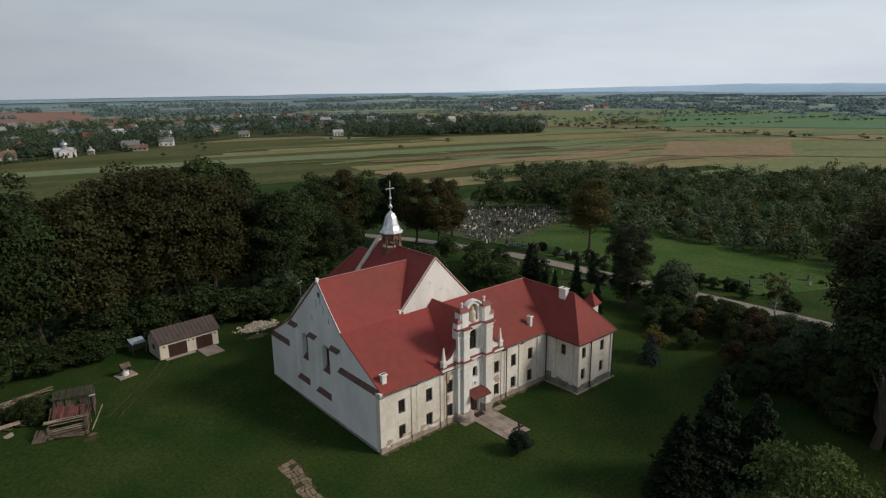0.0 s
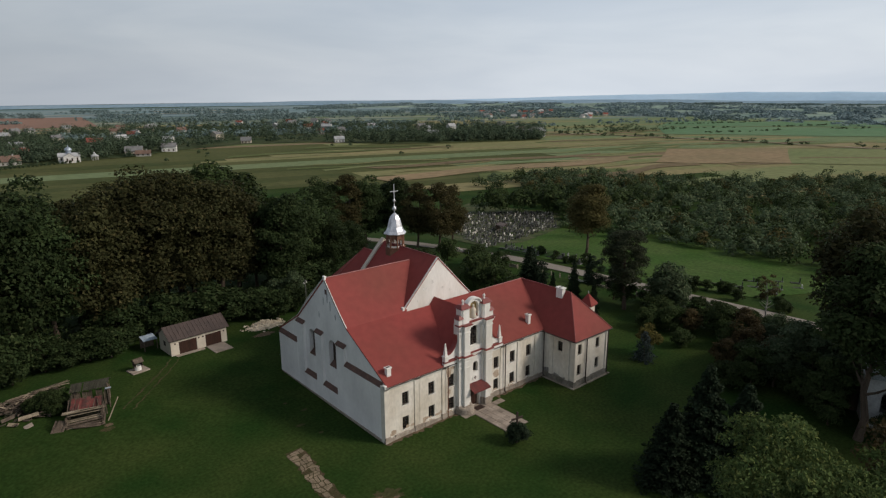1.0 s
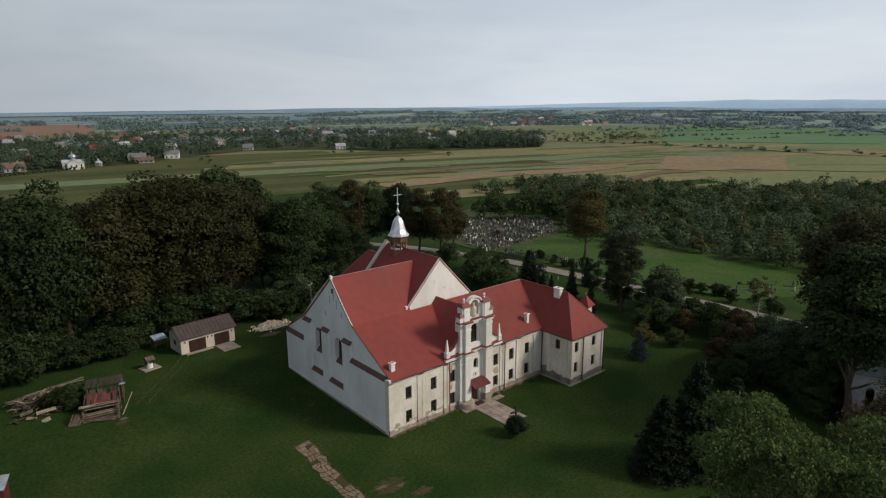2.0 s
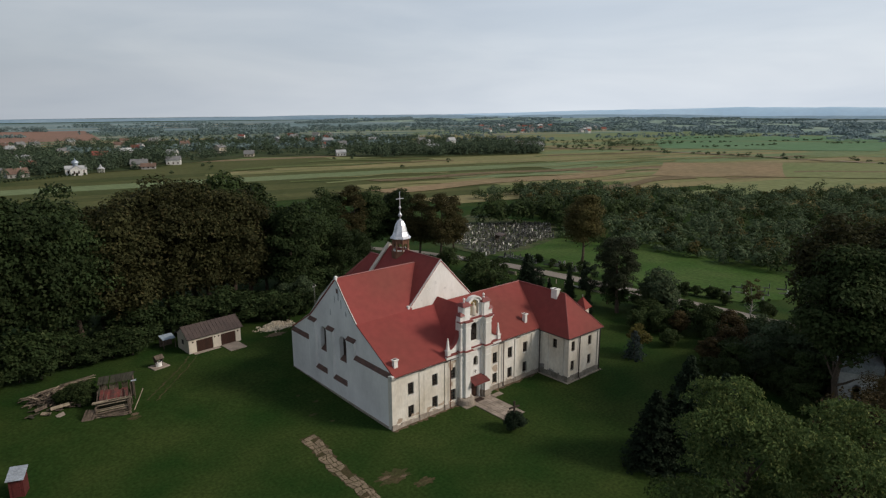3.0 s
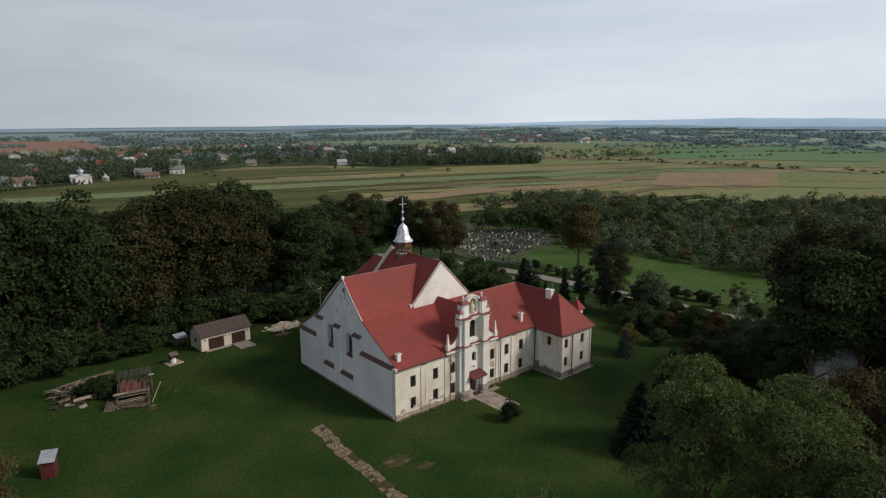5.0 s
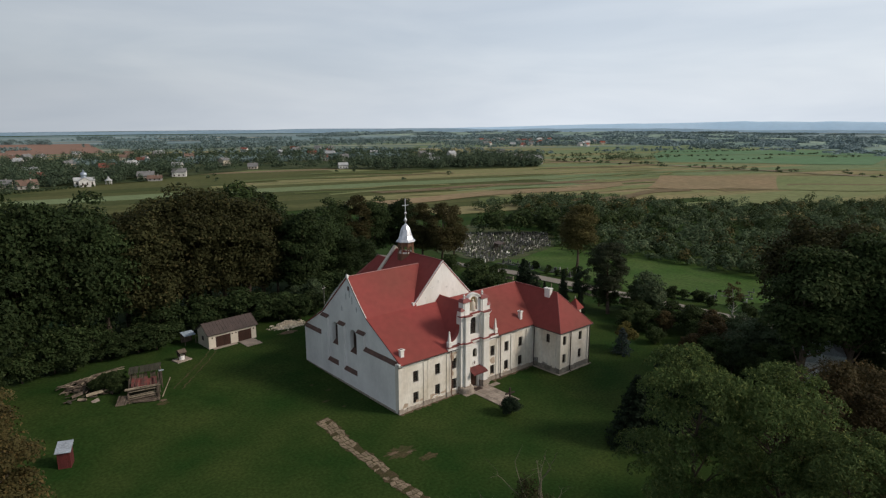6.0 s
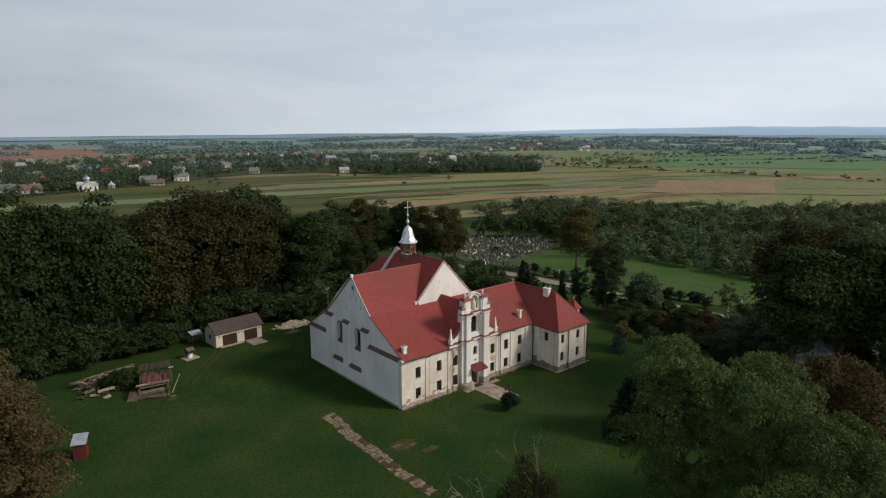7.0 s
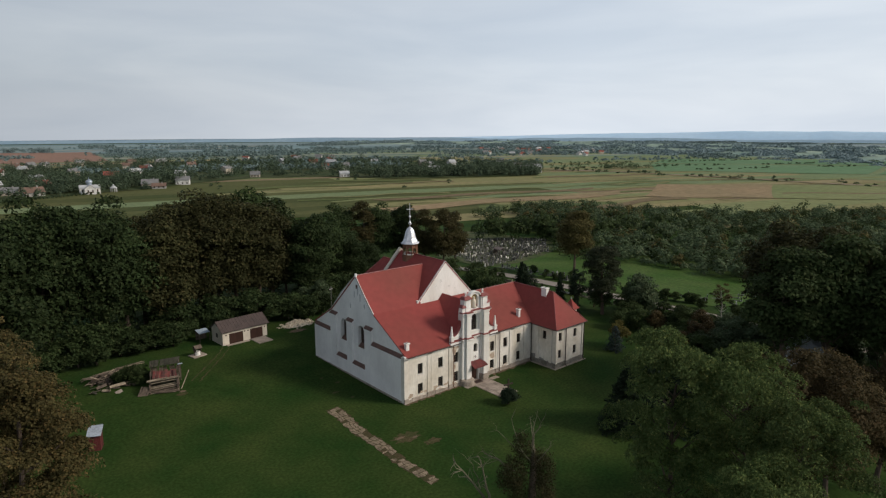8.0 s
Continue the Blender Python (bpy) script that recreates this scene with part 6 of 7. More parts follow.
put(autumn, 4, 47.2, -6.2, 5.0, 1.15)
brown_low = broadleaf(45, 18, 6.0, LEAF_BROWN, "reddish brown autumn tree", 110, 260, 0.24, 0.1, 1.5, tri=True)
for x, y, h in ((12.8, -49.6, 20.0), (20, -51, 18), (28, -54, 17), (34, -44.5, 13)):
    put(brown_low, 18, x, y, h, 1.0)
brown_shrub = broadleaf(47, 6, 2.3, LEAF_BROWN, "brown autumn shrub at the lawn edge", 36, 130, 0.24, -0.02, name="shrub", limbs=5)
for x, y, h in ((56, -22, 6), (50, -17, 5.5), (54, -17.5, 6.5), (60, -6, 5), (58, -18, 6), (61, -15, 6.5), (65, -13, 6), (52.5, -20, 5)):
    put(brown_shrub, 6, x, y, h, 1.15)

PALE_BARK = mat("birch_bark", (0.48, 0.46, 0.42), (0.22, 0.20, 0.18), 0.9, 2.5, 8, stretch=(1, 1, 0.4))
birch = broadleaf(59, 10, 2.0, LEAF_BROWN, "thin birch with a pale stem and sparse brown leaves", 22, 90, 0.2, 0.3, 0.7, name="birch", limbs=14)
for ch in birch.children:
    if ch.name.startswith("trunk"):
        ch.data.materials[0] = PALE_BARK
put(birch, 10, 76.5, -11.8, 10.2)
# spruces
big_spruce = conifer(51, 12, 4.3, NEEDLE, "tall dark green spruce on the lawn", 44, 640, 0.38)
for x, y, h, w in ((22.6, -27.8, 13.3, 1.0), (18.6, -26.2, 9.6, 1.15), (25, -31, 11.5, 1.1)):
    put(big_spruce, 12, x, y, h, w)
spruce = conifer(56, 12, 4.3, NEEDLE, "dark green spruce behind the wing", 30, 300, 0.5)
for x, y, h, w in ((60.5, 19.3, 8.6, 0.62), (58.5, 29.6, 9.6, 1.05), (61.5, 31.5, 8.4, 1.1), (55.9, 11.1, 7.0, 0.6), (72, 24, 7, 0.6)):
    put(spruce, 12, x, y, h, w)
blue = conifer(52, 5, 1.8, NEEDLE_BLUE, "small blue spruce on the lawn", 22, 150, 0.25)
put(blue, 5, 44.6, -6.9, 5.0, 1.25)
dark_tree = broadleaf(58, 9, 2.2, NEEDLE, "slim dark evergreen tree behind the wing", 36, 240, 0.22, 0.05, 0.8, name="evergreen", leaf=0.5)
for x, y, h, w in ((63.5, 16.3, 9.6, 1.0), (66, 13.5, 7.5, 1.1), (59.5, 27.5, 7.0, 1.3)):
    put(dark_tree, 9, x, y, h, w)
thuja = conifer(53, 6, 1.4, NEEDLE, "columnar dark green thuja tree", 20, 130, 0.3, name="thuja")
for x, y, h in ((57.4, 26.2, 5.4), (58.2, 25.2, 5.3), (58.3, 22.9, 5.4), (55.6, 24.4, 4.6), (64, 22, 4)):
    put(thuja, 6, x, y, h)

for x, y, h in ((-30.6, 35.2, 2.6), (-29.2, 34.4, 3.3), (-28.0, 35.4, 2.8), (-27.6, 34.0, 2.2), (-31.2, 36.0, 2.2), (-29.6, 36.6, 2.6), (-28.6, 33.2, 1.8)):
    put(bush, 5, x, y, h)

# bush round the cross
round_bush = broadleaf(54, 2.1, 1.35, NEEDLE, "rounded dark bush at the foot of the cross", 70, 110, 0.15, 0.0, 0.45, name="bush")
put(round_bush, 2.1, 12.2, -10.2, 2.5, 0.95)

# large trees close to the camera's way
def ash_tree(seed, high, rx, label):
    """A spreading tree: flat sprays of leaves at the ends of its boughs, dark gaps between them."""
    rng = np.random.default_rng(seed)
    t = thing("tree", label, "tree")
    part("trunk", trunk_mesh(rng, high * 0.8, 0.02 * high, 24, rx * 0.72, 0.35), BARK, t)
    rz = high * 0.42
    pts, nrm = [], []
    for k in range(175):
        d = rng.normal(size=3)
        d /= np.linalg.norm(d)
        d[2] = abs(d[2]) if rng.random() < 0.55 else d[2]
        q = rng.uniform(0.72, 1.06) if k > 30 else rng.uniform(0.25, 0.6)
        if k > 130:
            d = np.array([d[0] * 0.75, d[1] * 0.75, 0.72 + 0.25 * rng.random()])
            q = rng.uniform(0.9, 1.04)
        c = np.array([d[0] * rx * q, d[1] * rx * q, high - 1.0 - rz + d[2] * rz * q])
        lump = math.sin(c[0] * 0.9 + seed) * math.sin(c[1] * 0.8 + 1) * math.sin(c[2] * 0.7)
        c[:2] *= 1 + 0.16 * lump
        r = rng.uniform(0.6, 1.55)
        n = int(135 * r * r) + 50
        a, rho = rng.uniform(0, 2 * np.pi, n), r * rng.uniform(0, 1, n) ** 0.55
        out = np.array([d[0], d[1], 0.25])
        e = np.stack([rho * np.cos(a), rho * np.sin(a), 0.34 * r * rng.uniform(0.2, 1.0, n) * np.sqrt(np.maximum(0, 1 - (rho / r) ** 2)) - 0.22 * rho * rho / r + rng.normal(size=n) * 0.1], 1)
        e[:, 2] -= 0.25 * (e[:, 0] * d[0] + e[:, 1] * d[1])
        pts.append(c + e)
        nrm.append(np.stack([np.cos(a) * rho / r * 0.6, np.sin(a) * rho / r * 0.6, np.ones(n)], 1) + out * 0.3)
    quads("crown", np.concatenate(pts), np.concatenate(nrm), 0.26, LEAF_LIGHT, t, rng, 0.45, "", 1.2, False)
    return t


near_a = ash_tree(61, 25, 5.2, "large light green ash-like tree with feathery sprays of leaves")
for x, y, h, w in ((-6.8, -46.2, 25.6, 0.85), (-4.0, -51.2, 25.0, 0.95), (-5.4, -56.3, 23.2, 0.95), (-11.8, -56.8, 20.6, 0.9)):
    put(near_a, 25, x, y, h, w)
DEAD_BARK = mat("bleached_bark", (0.17, 0.155, 0.105), (0.06, 0.052, 0.036), 0.95, 0.9, 9, 0.02)
IVY = leaf_mat("brown_ivy", (0.024, 0.023, 0.010), (0.040, 0.037, 0.016), (0.055, 0.050, 0.020), 0.1)


def dying_tree(seed):
    """An old trunk wrapped in a column of leaves, with bleached boughs above and to one side."""
    rng = np.random.default_rng(seed)
    t = thing("tree", "dying tree wrapped in brown ivy with bare pale branches", "tree")
    bm = bmesh.new()
    tube(bm, (0, 0, -0.4), (0.1, 0, 12), 0.45, 0.36, 8), tube(bm, (0.1, 0, 12), (0.3, 0, 20.5), 0.36, 0.2, 8)
    part("trunk", bm, BARK, t)

    def bough(p, e, r, twigs):
        bm = bmesh.new()
        p, e = Vector(p), Vector(e)
        n, a = 6, p
        side = Vector((rng.normal(), rng.normal(), 0)) * 0.10
        for k in range(n):
            f = (k + 1) / n
            q = p.lerp(e, f) + side * math.sin(math.pi * f) * 2 + Vector(rng.normal(size=3)) * 0.07
            if k == n - 1:
                q = e
            tube(bm, a, q, r * (1 - 0.8 * k / n), r * (1 - 0.8 * (k + 1) / n), 5)
            for m in range(twigs if k > 1 else 0):
                w = (e - p).normalized() * 0.5 + Vector(rng.normal(size=3)) * 0.55
                tube(bm, q, q + w * 0.45, r * 0.28, r * 0.16, 4)
                tube(bm, q + w * 0.45, q + w * 0.7 + Vector(rng.normal(size=3)) * 0.15, r * 0.16, r * 0.07, 4)
            a = q
        part("branch", bm, DEAD_BARK, t)

    for p, e, r, k in (((0.2, 0, 20), (-1.2, 0.3, 23.0), 0.055, 1), ((0.25, 0, 20.2), (-0.1, -0.3, 23.4), 0.06, 1), ((0.3, 0, 20.4), (0.5, 0.5, 23.0), 0.05, 1), ((0.3, 0, 20.3), (1.0, 0.1, 23.3), 0.06, 1), ((0.3, 0, 20), (1.3, -0.5, 21.8), 0.04, 1), ((-0.6, 0, 20.8), (-2.2, 0.3, 22.5), 0.035, 1),
                       ((-2.4, 0, 16.5), (-3.3, 0.2, 20.4), 0.12, 3), ((-2.2, 0, 16.5), (-4.9, -0.2, 20.2), 0.12, 3), ((-1.0, 0, 19.4), (-3.0, 0.5, 20.6), 0.08, 3), ((-3.2, 0, 18.2), (-4.2, 0.3, 20.4), 0.04, 1), ((0, 0, 12), (-2.4, 0, 16.5), 0.16, 0)):
        bough(p, e, r, k)
    pts, nrm = [], []
    for x, z, rx, rz, n in ((0.4, 13.5, 1.1, 3.2, 3200), (-0.7, 16.6, 0.75, 2.4, 3000), (0.75, 17, 0.85, 2.4, 3600), (-0.9, 19.3, 0.85, 1.2, 2400), (1.0, 19.4, 0.75, 1.3, 1900), (-1.6, 18.9, 0.6, 0.9, 900), (-0.5, 21.3, 0.6, 1.0, 1100), (0.4, 20.2, 0.6, 0.8, 900), (-2.9, 14.6, 0.8, 1.3, 900), (1.3, 17.2, 0.6, 1.0, 900)):
        e = rng.normal(size=(n, 3))
        e /= np.linalg.norm(e, axis=1)[:, None]
        lump = 1 + 0.22 * np.sin(e[:, 0] * 7 + x * 9) * np.sin(e[:, 2] * 9 + z)
        pts.append(np.array([x, 0, z]) + e * (rng.uniform(0.6, 1.1, n) * lump)[:, None] * [rx, rx * 0.9, rz] + rng.normal(size=(n, 3)) * 0.1)
        nrm.append(e)
    quads("ivy", np.concatenate(pts), np.concatenate(nrm), 0.115, IVY, t, rng, 0.6)
    return t


dying_tree(62).matrix_world = at_ground(-24.6, -46.5, -38)
LEAF_RUSSET = leaf_mat("turning_leaves", (0.044, 0.040, 0.016), (0.074, 0.062, 0.024), (0.110, 0.076, 0.030))
near_c = broadleaf(64, 24, 6.5, LEAF_RUSSET, "tall olive brown tree at the lawn edge", 150, 440, 0.21, 0.05, 1.25, limbs=5)
put(near_c, 24, -49.3, -12.5, 25.2)
put(near_c, 24, -49.5, 3, 23.4)
put(near_c, 24, -57, -4, 25)


# ---- meadow, road, cemetery ----
def patch(name, poly, material, label, kind_of, lift, step=4.0):
    """A stretch of ground cover inside a polygon, laid on the land."""
    bm = bmesh.new()
    vs = [bm.verts.new((x, y, 0)) for x, y in poly]
    bm.faces.new(vs)
    xs, ys = [p[0] for p in poly], [p[1] for p in poly]
    for axis, lo, hi in ((0, min(xs), max(xs)), (1, min(ys), max(ys))):
        c = lo + step
        while c < hi:
            no = Vector((1, 0, 0)) if axis == 0 else Vector((0, 1, 0))
            bmesh.ops.bisect_plane(bm, geom=bm.verts[:] + bm.edges[:] + bm.faces[:], plane_co=no * c, plane_no=no)
            c += step
    for v in bm.verts:
        v.co.z = land(v.co.x, v.co.y) + lift
    bmesh.ops.recalc_face_normals(bm, faces=bm.faces[:])
    if bm.faces[:][0].normal.z < 0:
        bmesh.ops.reverse_faces(bm, faces=bm.faces[:])
    return tagged(new(name, mesh_of(bm, name, material, True)), label, kind_of, kind="structure")


MEADOW = mat("bright_meadow", (0.038, 0.082, 0.014), (0.060, 0.096, 0.024), 0.95, 0.09, 1.2, 0.05, grain=0.3, spec=0.1)
GRAVEL = mat("cemetery_ground", (0.040, 0.062, 0.020), (0.085, 0.088, 0.048), 0.95, 0.25, 1.5, grain=0.4, spec=0.1)
patch("meadow", [(84, 66), (97, 68), (125, 76), (131, 60), (137, 30), (136, -2), (118, -12), (92, -4), (84, 15), (83, 45)], MEADOW, "bright green mown meadow beyond the road", "meadow", 0.10)
patch("cemetery_ground", [(82, 66), (97, 66), (127, 76), (146, 92), (136, 132), (108, 120), (84, 92)], GRAVEL, "grey grassy ground between the graves", "ground", 0.16)
road_mid = [(58, 118), (70, 86), (76.5, 53), (78, 29), (80.2, 4), (82.5, -15), (86, -45), (92, -90)]
bm = bmesh.new()
rows = []
for (xa, ya), (xb, yb) in zip(road_mid, road_mid[1:]):
    for k in range(8):
        x, y = xa + (xb - xa) * k / 8, ya + (yb - ya) * k / 8
        d = Vector((xb - xa, yb - ya, 0)).normalized()
        rows.append([bm.verts.new((x + d.y * w, y - d.x * w, land(x + d.y * w, y - d.x * w) + 0.14)) for w in (-2.4, 0, 2.4)])
for a, b in zip(rows, rows[1:]):
    for j in range(2):
        bm.faces.new((a[j], b[j], b[j + 1], a[j + 1]))
bmesh.ops.recalc_face_normals(bm, faces=bm.faces[:])
tagged(new("road", mesh_of(bm, "road", ROAD)), "narrow pale asphalt road past the cemetery", "road", kind="structure")

KERB = mat("mossy_kerb", (0.075, 0.078, 0.060), (0.045, 0.052, 0.034), 0.9, 1.5, 7, spread=0.5)
GG = "graves of the cemetery"
def grave(material, tall, wide, label, cross_top):
    g = thing("gravestone", label, "gravestone", GG)
    part("plinth", soft_box(-wide * 0.7, wide * 0.7, -0.25, 0.25, -0.2, 0.22, 0.03), STONE, g)
    if cross_top:
        bm = boxes((-0.09, 0.09, -0.07, 0.07, 0.22, tall), (-wide / 2, wide / 2, -0.06, 0.06, tall * 0.68, tall * 0.68 + 0.18))
    else:
        bm = plate([(-wide / 2, 0.22), (wide / 2, 0.22)] + [(wide / 2 * math.cos(math.pi * k / 6), tall - wide * 0.25 + wide * 0.25 * math.sin(math.pi * k / 6)) for k in range(7)], [], 0.16, lambda u, w, d: Vector((u, d - 0.08, w)))
    part("headstone", bm, material, g)
    part("kerb", boxes((-wide * 0.7, wide * 0.7, -2.1, -0.25, -0.2, 0.14)), KERB, g)
    return g


graves = [grave(STONE, 1.5, 0.8, "pale stone gravestone with a kerbed plot", False), grave(DARK_STONE, 1.7, 0.9, "dark granite gravestone with a kerbed plot", False),
          grave(STONE, 1.9, 0.9, "pale stone grave cross with a kerbed plot", True), grave(DARK_STONE, 1.3, 0.7, "low dark gravestone with a kerbed plot", False),
          grave(STUCCO, 1.2, 0.75, "white painted gravestone with a kerbed plot", False)]
grng = random.Random(31)
spots = []
for i in range(24):
    for j in range(16):
        u, w = i / 23, j / 15
        near, far = Vector((83 + 42 * w, 67 + 10 * w)), Vector((104 + 40 * w, 122 - 26 * w))
        p = near.lerp(far, u) + Vector((grng.uniform(-.9, .9), grng.uniform(-.7, .7)))
        if grng.random() < 0.77 and (p - Vector((116, 76))).length > 7:
            spots.append((p.x, p.y))
for x, y in ((104, -4), (107, -2), (101, 0), (110, -6), (98, 2), (112, -1), (106, 3), (96, 6), (95, 1), (114, -4), (99, -5)):
    spots.append((x, y))
for k in range(34):
    spots.insert(0, (84.5 + grng.uniform(0, 5), 34 + 30 * grng.random()))
for k, (x, y) in enumerate(spots[:330]):
    src = graves[grng.choices(range(5), (2.5, 5.5, 1.2, 5, 1.0))[0]]
    m = pose(x, y, land(x, y) + 0.12, grng.uniform(-3, 3), 0, 205 + grng.uniform(-9, 9)) @ Matrix.Diagonal((grng.uniform(.75, 1.05),) * 2 + (grng.uniform(.6, 0.95), 1))
    if src.name in placed:
        copy_thing(src, m)
    else:
        placed.add(src.name)
        src.matrix_world = pose(x, y, land(x, y) + 0.12, 0, 0, 205)

# the many further stones between them
crng = random.Random(17)
bm = bmesh.new()
for k in range(850):
    u, w = crng.random(), crng.random()
    near, far = Vector((83 + 42 * w, 67 + 10 * w)), Vector((106 + 40 * w, 126 - 28 * w))
    p = near.lerp(far, u)
    z, a, s, h = land(p.x, p.y), radians(205 + crng.uniform(-12, 12)), crng.uniform(0.3, 0.75), crng.uniform(0.3, 0.95)
    c, q = Vector((math.cos(a), math.sin(a))) * s, Vector((-math.sin(a), math.cos(a))) * 0.12
    foot = [p - c - q, p + c - q, p + c + q, p - c + q]
    hexa(bm, [(v.x, v.y, z - 0.2) for v in foot] + [(v.x + (p.x - v.x) * 0.15, v.y + (p.y - v.y) * 0.15, z + h) for v in foot])
tagged(new("small_graves", mesh_of(bm, "small_graves", leaf_mat("mixed_grave_stone", (0.014, 0.015, 0.013), (0.10, 0.10, 0.085), (0.40, 0.39, 0.35), 0.0))), "crowded dark and pale gravestones of the cemetery", "gravestones", kind="stuff")

# chapel-like shelter behind the wing, utility pole, white chapel under the trees
gazebo = thing("garden_shrine", "small white shrine with a red pyramid roof", "shrine", at=pose(53.6, 10.6, land(53.6, 10.6), 0, 0, 10) @ Matrix.Diagonal((0.78, 0.78, 0.94, 1)))
part("wall", boxes((-1.2, 1.2, -1.2, 1.2, -0.3, 2.9)), PLASTER, gazebo)
bm = bmesh.new()
lathe(bm, [(2.5, 2.8), (2.5, 2.9), (1.2, 4.0), (0.12, 5.0)], 4, (0, 0), radians(45))
part("roof", bm, ROOF, gazebo)
bm = bmesh.new()
lathe(bm, [(0.08, 4.95), (0.14, 5.2), (0.03, 5.6)], 8)
part("finial", bm, ZINC, gazebo)


def utility_pole(x, y, high, turn, label):
    p = thing("utility_pole", label, "pole", "utility poles", at=at_ground(x, y, turn))
    bm = bmesh.new()
    tube(bm, (0, 0, -0.5), (0, 0, high), 0.13, 0.09, 8)
    part("post", bm, STONE, p)
    part("crossarm", boxes((-0.6, 0.6, -0.05, 0.05, high - 0.7, high - 0.6)), STONE, p)
    for k in (-0.5, 0.5):
        bm = bmesh.new()
        lathe(bm, [(0.05, high - 0.6), (0.06, high - 0.45), (0.03, high - 0.4)], 8, (k, 0))
        part("insulator", bm, STUCCO, p)


# White plaster darkened to grey, standing in for the trees' shade.
CHAPEL_WALL = mat("greyed_plaster", (0.44, 0.45, 0.44), (0.30, 0.31, 0.30), 0.95, 0.6, 4, grain=0.12)
chapel = thing("chapel", "white plastered chapel with a grey sheet roof under dark trees", "chapel", at=pose(50.6, -37.0, land(49, -36) - 0.1, 0, 0, 24) @ Matrix.Diagonal((0.8, 0.8, 0.95, 1)))
part("front_wall", plate([(-2.7, -0.4), (2.7, -0.4), (2.7, 8.6), (-2.7, 8.6)], [arched(0, 0.2, 2.0, 5.6)], 0.5, F(-2.7)), CHAPEL_WALL, chapel, "white wall with a tall arched opening")
part("side_wall", plate([(-2.2, -0.4), (2.7, -0.4), (2.7, 8.6), (-2.2, 8.6)], [arched(0.2, 2.4, 1.2, 3.0)], 0.5, SIDE(-2.7)), CHAPEL_WALL, chapel)
part("side_wall", boxes((2.2, 2.7, -2.2, 2.7, -0.4, 8.6)), CHAPEL_WALL, chapel)
part("back_wall", boxes((-2.2, 2.2, 2.2, 2.7, -0.4, 8.6)), CHAPEL_WALL, chapel)
part("cornice", boxes((-2.95, 2.95, -2.95, -2.7, 8.2, 8.6), (-2.95, -2.7, -2.7, 2.95, 8.2, 8.6)), CHAPEL_WALL, chapel)
bm = bmesh.new()
lathe(bm, [(4.5, 7.1), (4.5, 8.65), (2.2, 9.2), (0.3, 10.6)], 4, (0, 0), radians(45))
# Roof grey is set darker to carry the shade under the trees.
part("roof", bm, mat("weathered_grey_sheet", (0.26, 0.29, 0.30), (0.19, 0.21, 0.22), 0.6, 1.2, 6), chapel, "grey sheet pyramid roof")
part("annex", soft_box(-4.9, -2.95, -2.4, -0.2, -0.4, 2.6, 0.04), CHAPEL_WALL, chapel, "low white annex")
bm = bmesh.new()
slab(bm, [(-5.1, -2.6, 2.62), (-5.1, 0.0, 2.62), (-2.72, 0.0, 3.3), (-2.72, -2.6, 3.3)], 0.08)
part("annex_roof", bm, GREY_SHEET, chapel)

# ---- woods and village ----
def far_clumps(name, spots, material, label, category, per, size, seed):
    """Many small crowns far off, as one mass of leaves. spots: x, y, height, radius."""
    rng = np.random.default_rng(seed)
    pts, nrm = [], []
    for x, y, h, r, *z in spots:
        lumps = 1 if h > 60 else 5
        each = per // lumps
        for k in range(lumps):
            d = rng.normal(size=3)
            d /= np.linalg.norm(d)
            c = np.array([x, y, (z[0] if z else land(x, y)) + h * 0.5]) + d * [r * 0.55, r * 0.55, h * 0.3]
            e = rng.normal(size=(each, 3))
            e /= np.linalg.norm(e, axis=1)[:, None]
            e[:, 2] = np.abs(e[:, 2]) * 1.3 - 0.4
            q = rng.uniform(0.75, 1.05, each)[:, None] * rng.uniform(0.75, 1.15)
            pts.append(c + e * q * [r * 0.62, r * 0.62, h * 0.32])
            nrm.append(e + [0, 0, 0.6])
    ob = quads(name, np.concatenate(pts), np.concatenate(nrm), size, material, None, rng, 0.9, "", 4.0, True)
    return tagged(ob, label, category, kind="stuff")


wrng = random.Random(77)
groups = {0: [], 1: [], 2: []}
count = 0
while count < 1650:
    x, y = wrng.uniform(100, 400), wrng.uniform(-90, 170)
    d = x * 0.93 + y * 0.37
    edge = 138 + 6 * math.sin(y * 0.09) + 4 * math.sin(y * 0.31)
    if y < 40:
        edge = max(96, 136 - (40 - y) * 0.42) + 4 * math.sin(y * 0.31)
    if y > 78:
        edge = 200 + (y - 78) * 0.25
    far_edge = 325 - 0.35 * max(0, y - 20) + 14 * math.sin(y * 0.05)
    if not edge < d < far_edge:
        continue
    r = wrng.uniform(2.4, 4.2)
    h = wrng.uniform(3.2, 6.8)
    if wrng.random() < 0.14:
        h, r = h + wrng.uniform(1, 3), r + 1.6
    groups[wrng.choices((0, 1, 2), (6, 4, 1))[0]].append((x, y, h, r))
    count += 1
far_clumps("woodland", groups[0], LEAF_WOOD, "dense low green woodland beyond the meadow", "woodland", 135, 0.72, 1)
far_clumps("woodland", groups[1], LEAF_GREEN, "dark scrubby trees of the woodland", "woodland", 135, 0.74, 2)
far_clumps("woodland", groups[2], LEAF_OLIVE, "yellowing young trees of the woodland", "woodland", 135, 0.74, 3)
rim = [(126 + 0.9 * k + wrng.uniform(-3, 3), 110 - 0.75 * k + wrng.uniform(-3, 3), wrng.uniform(8, 13), wrng.uniform(3, 4.5)) for k in range(0, 30, 2)]
rim += [(150 + wrng.uniform(-12, 60), 95 + wrng.uniform(-20, 30), wrng.uniform(5, 8), wrng.uniform(3, 4.5)) for k in range(60)]
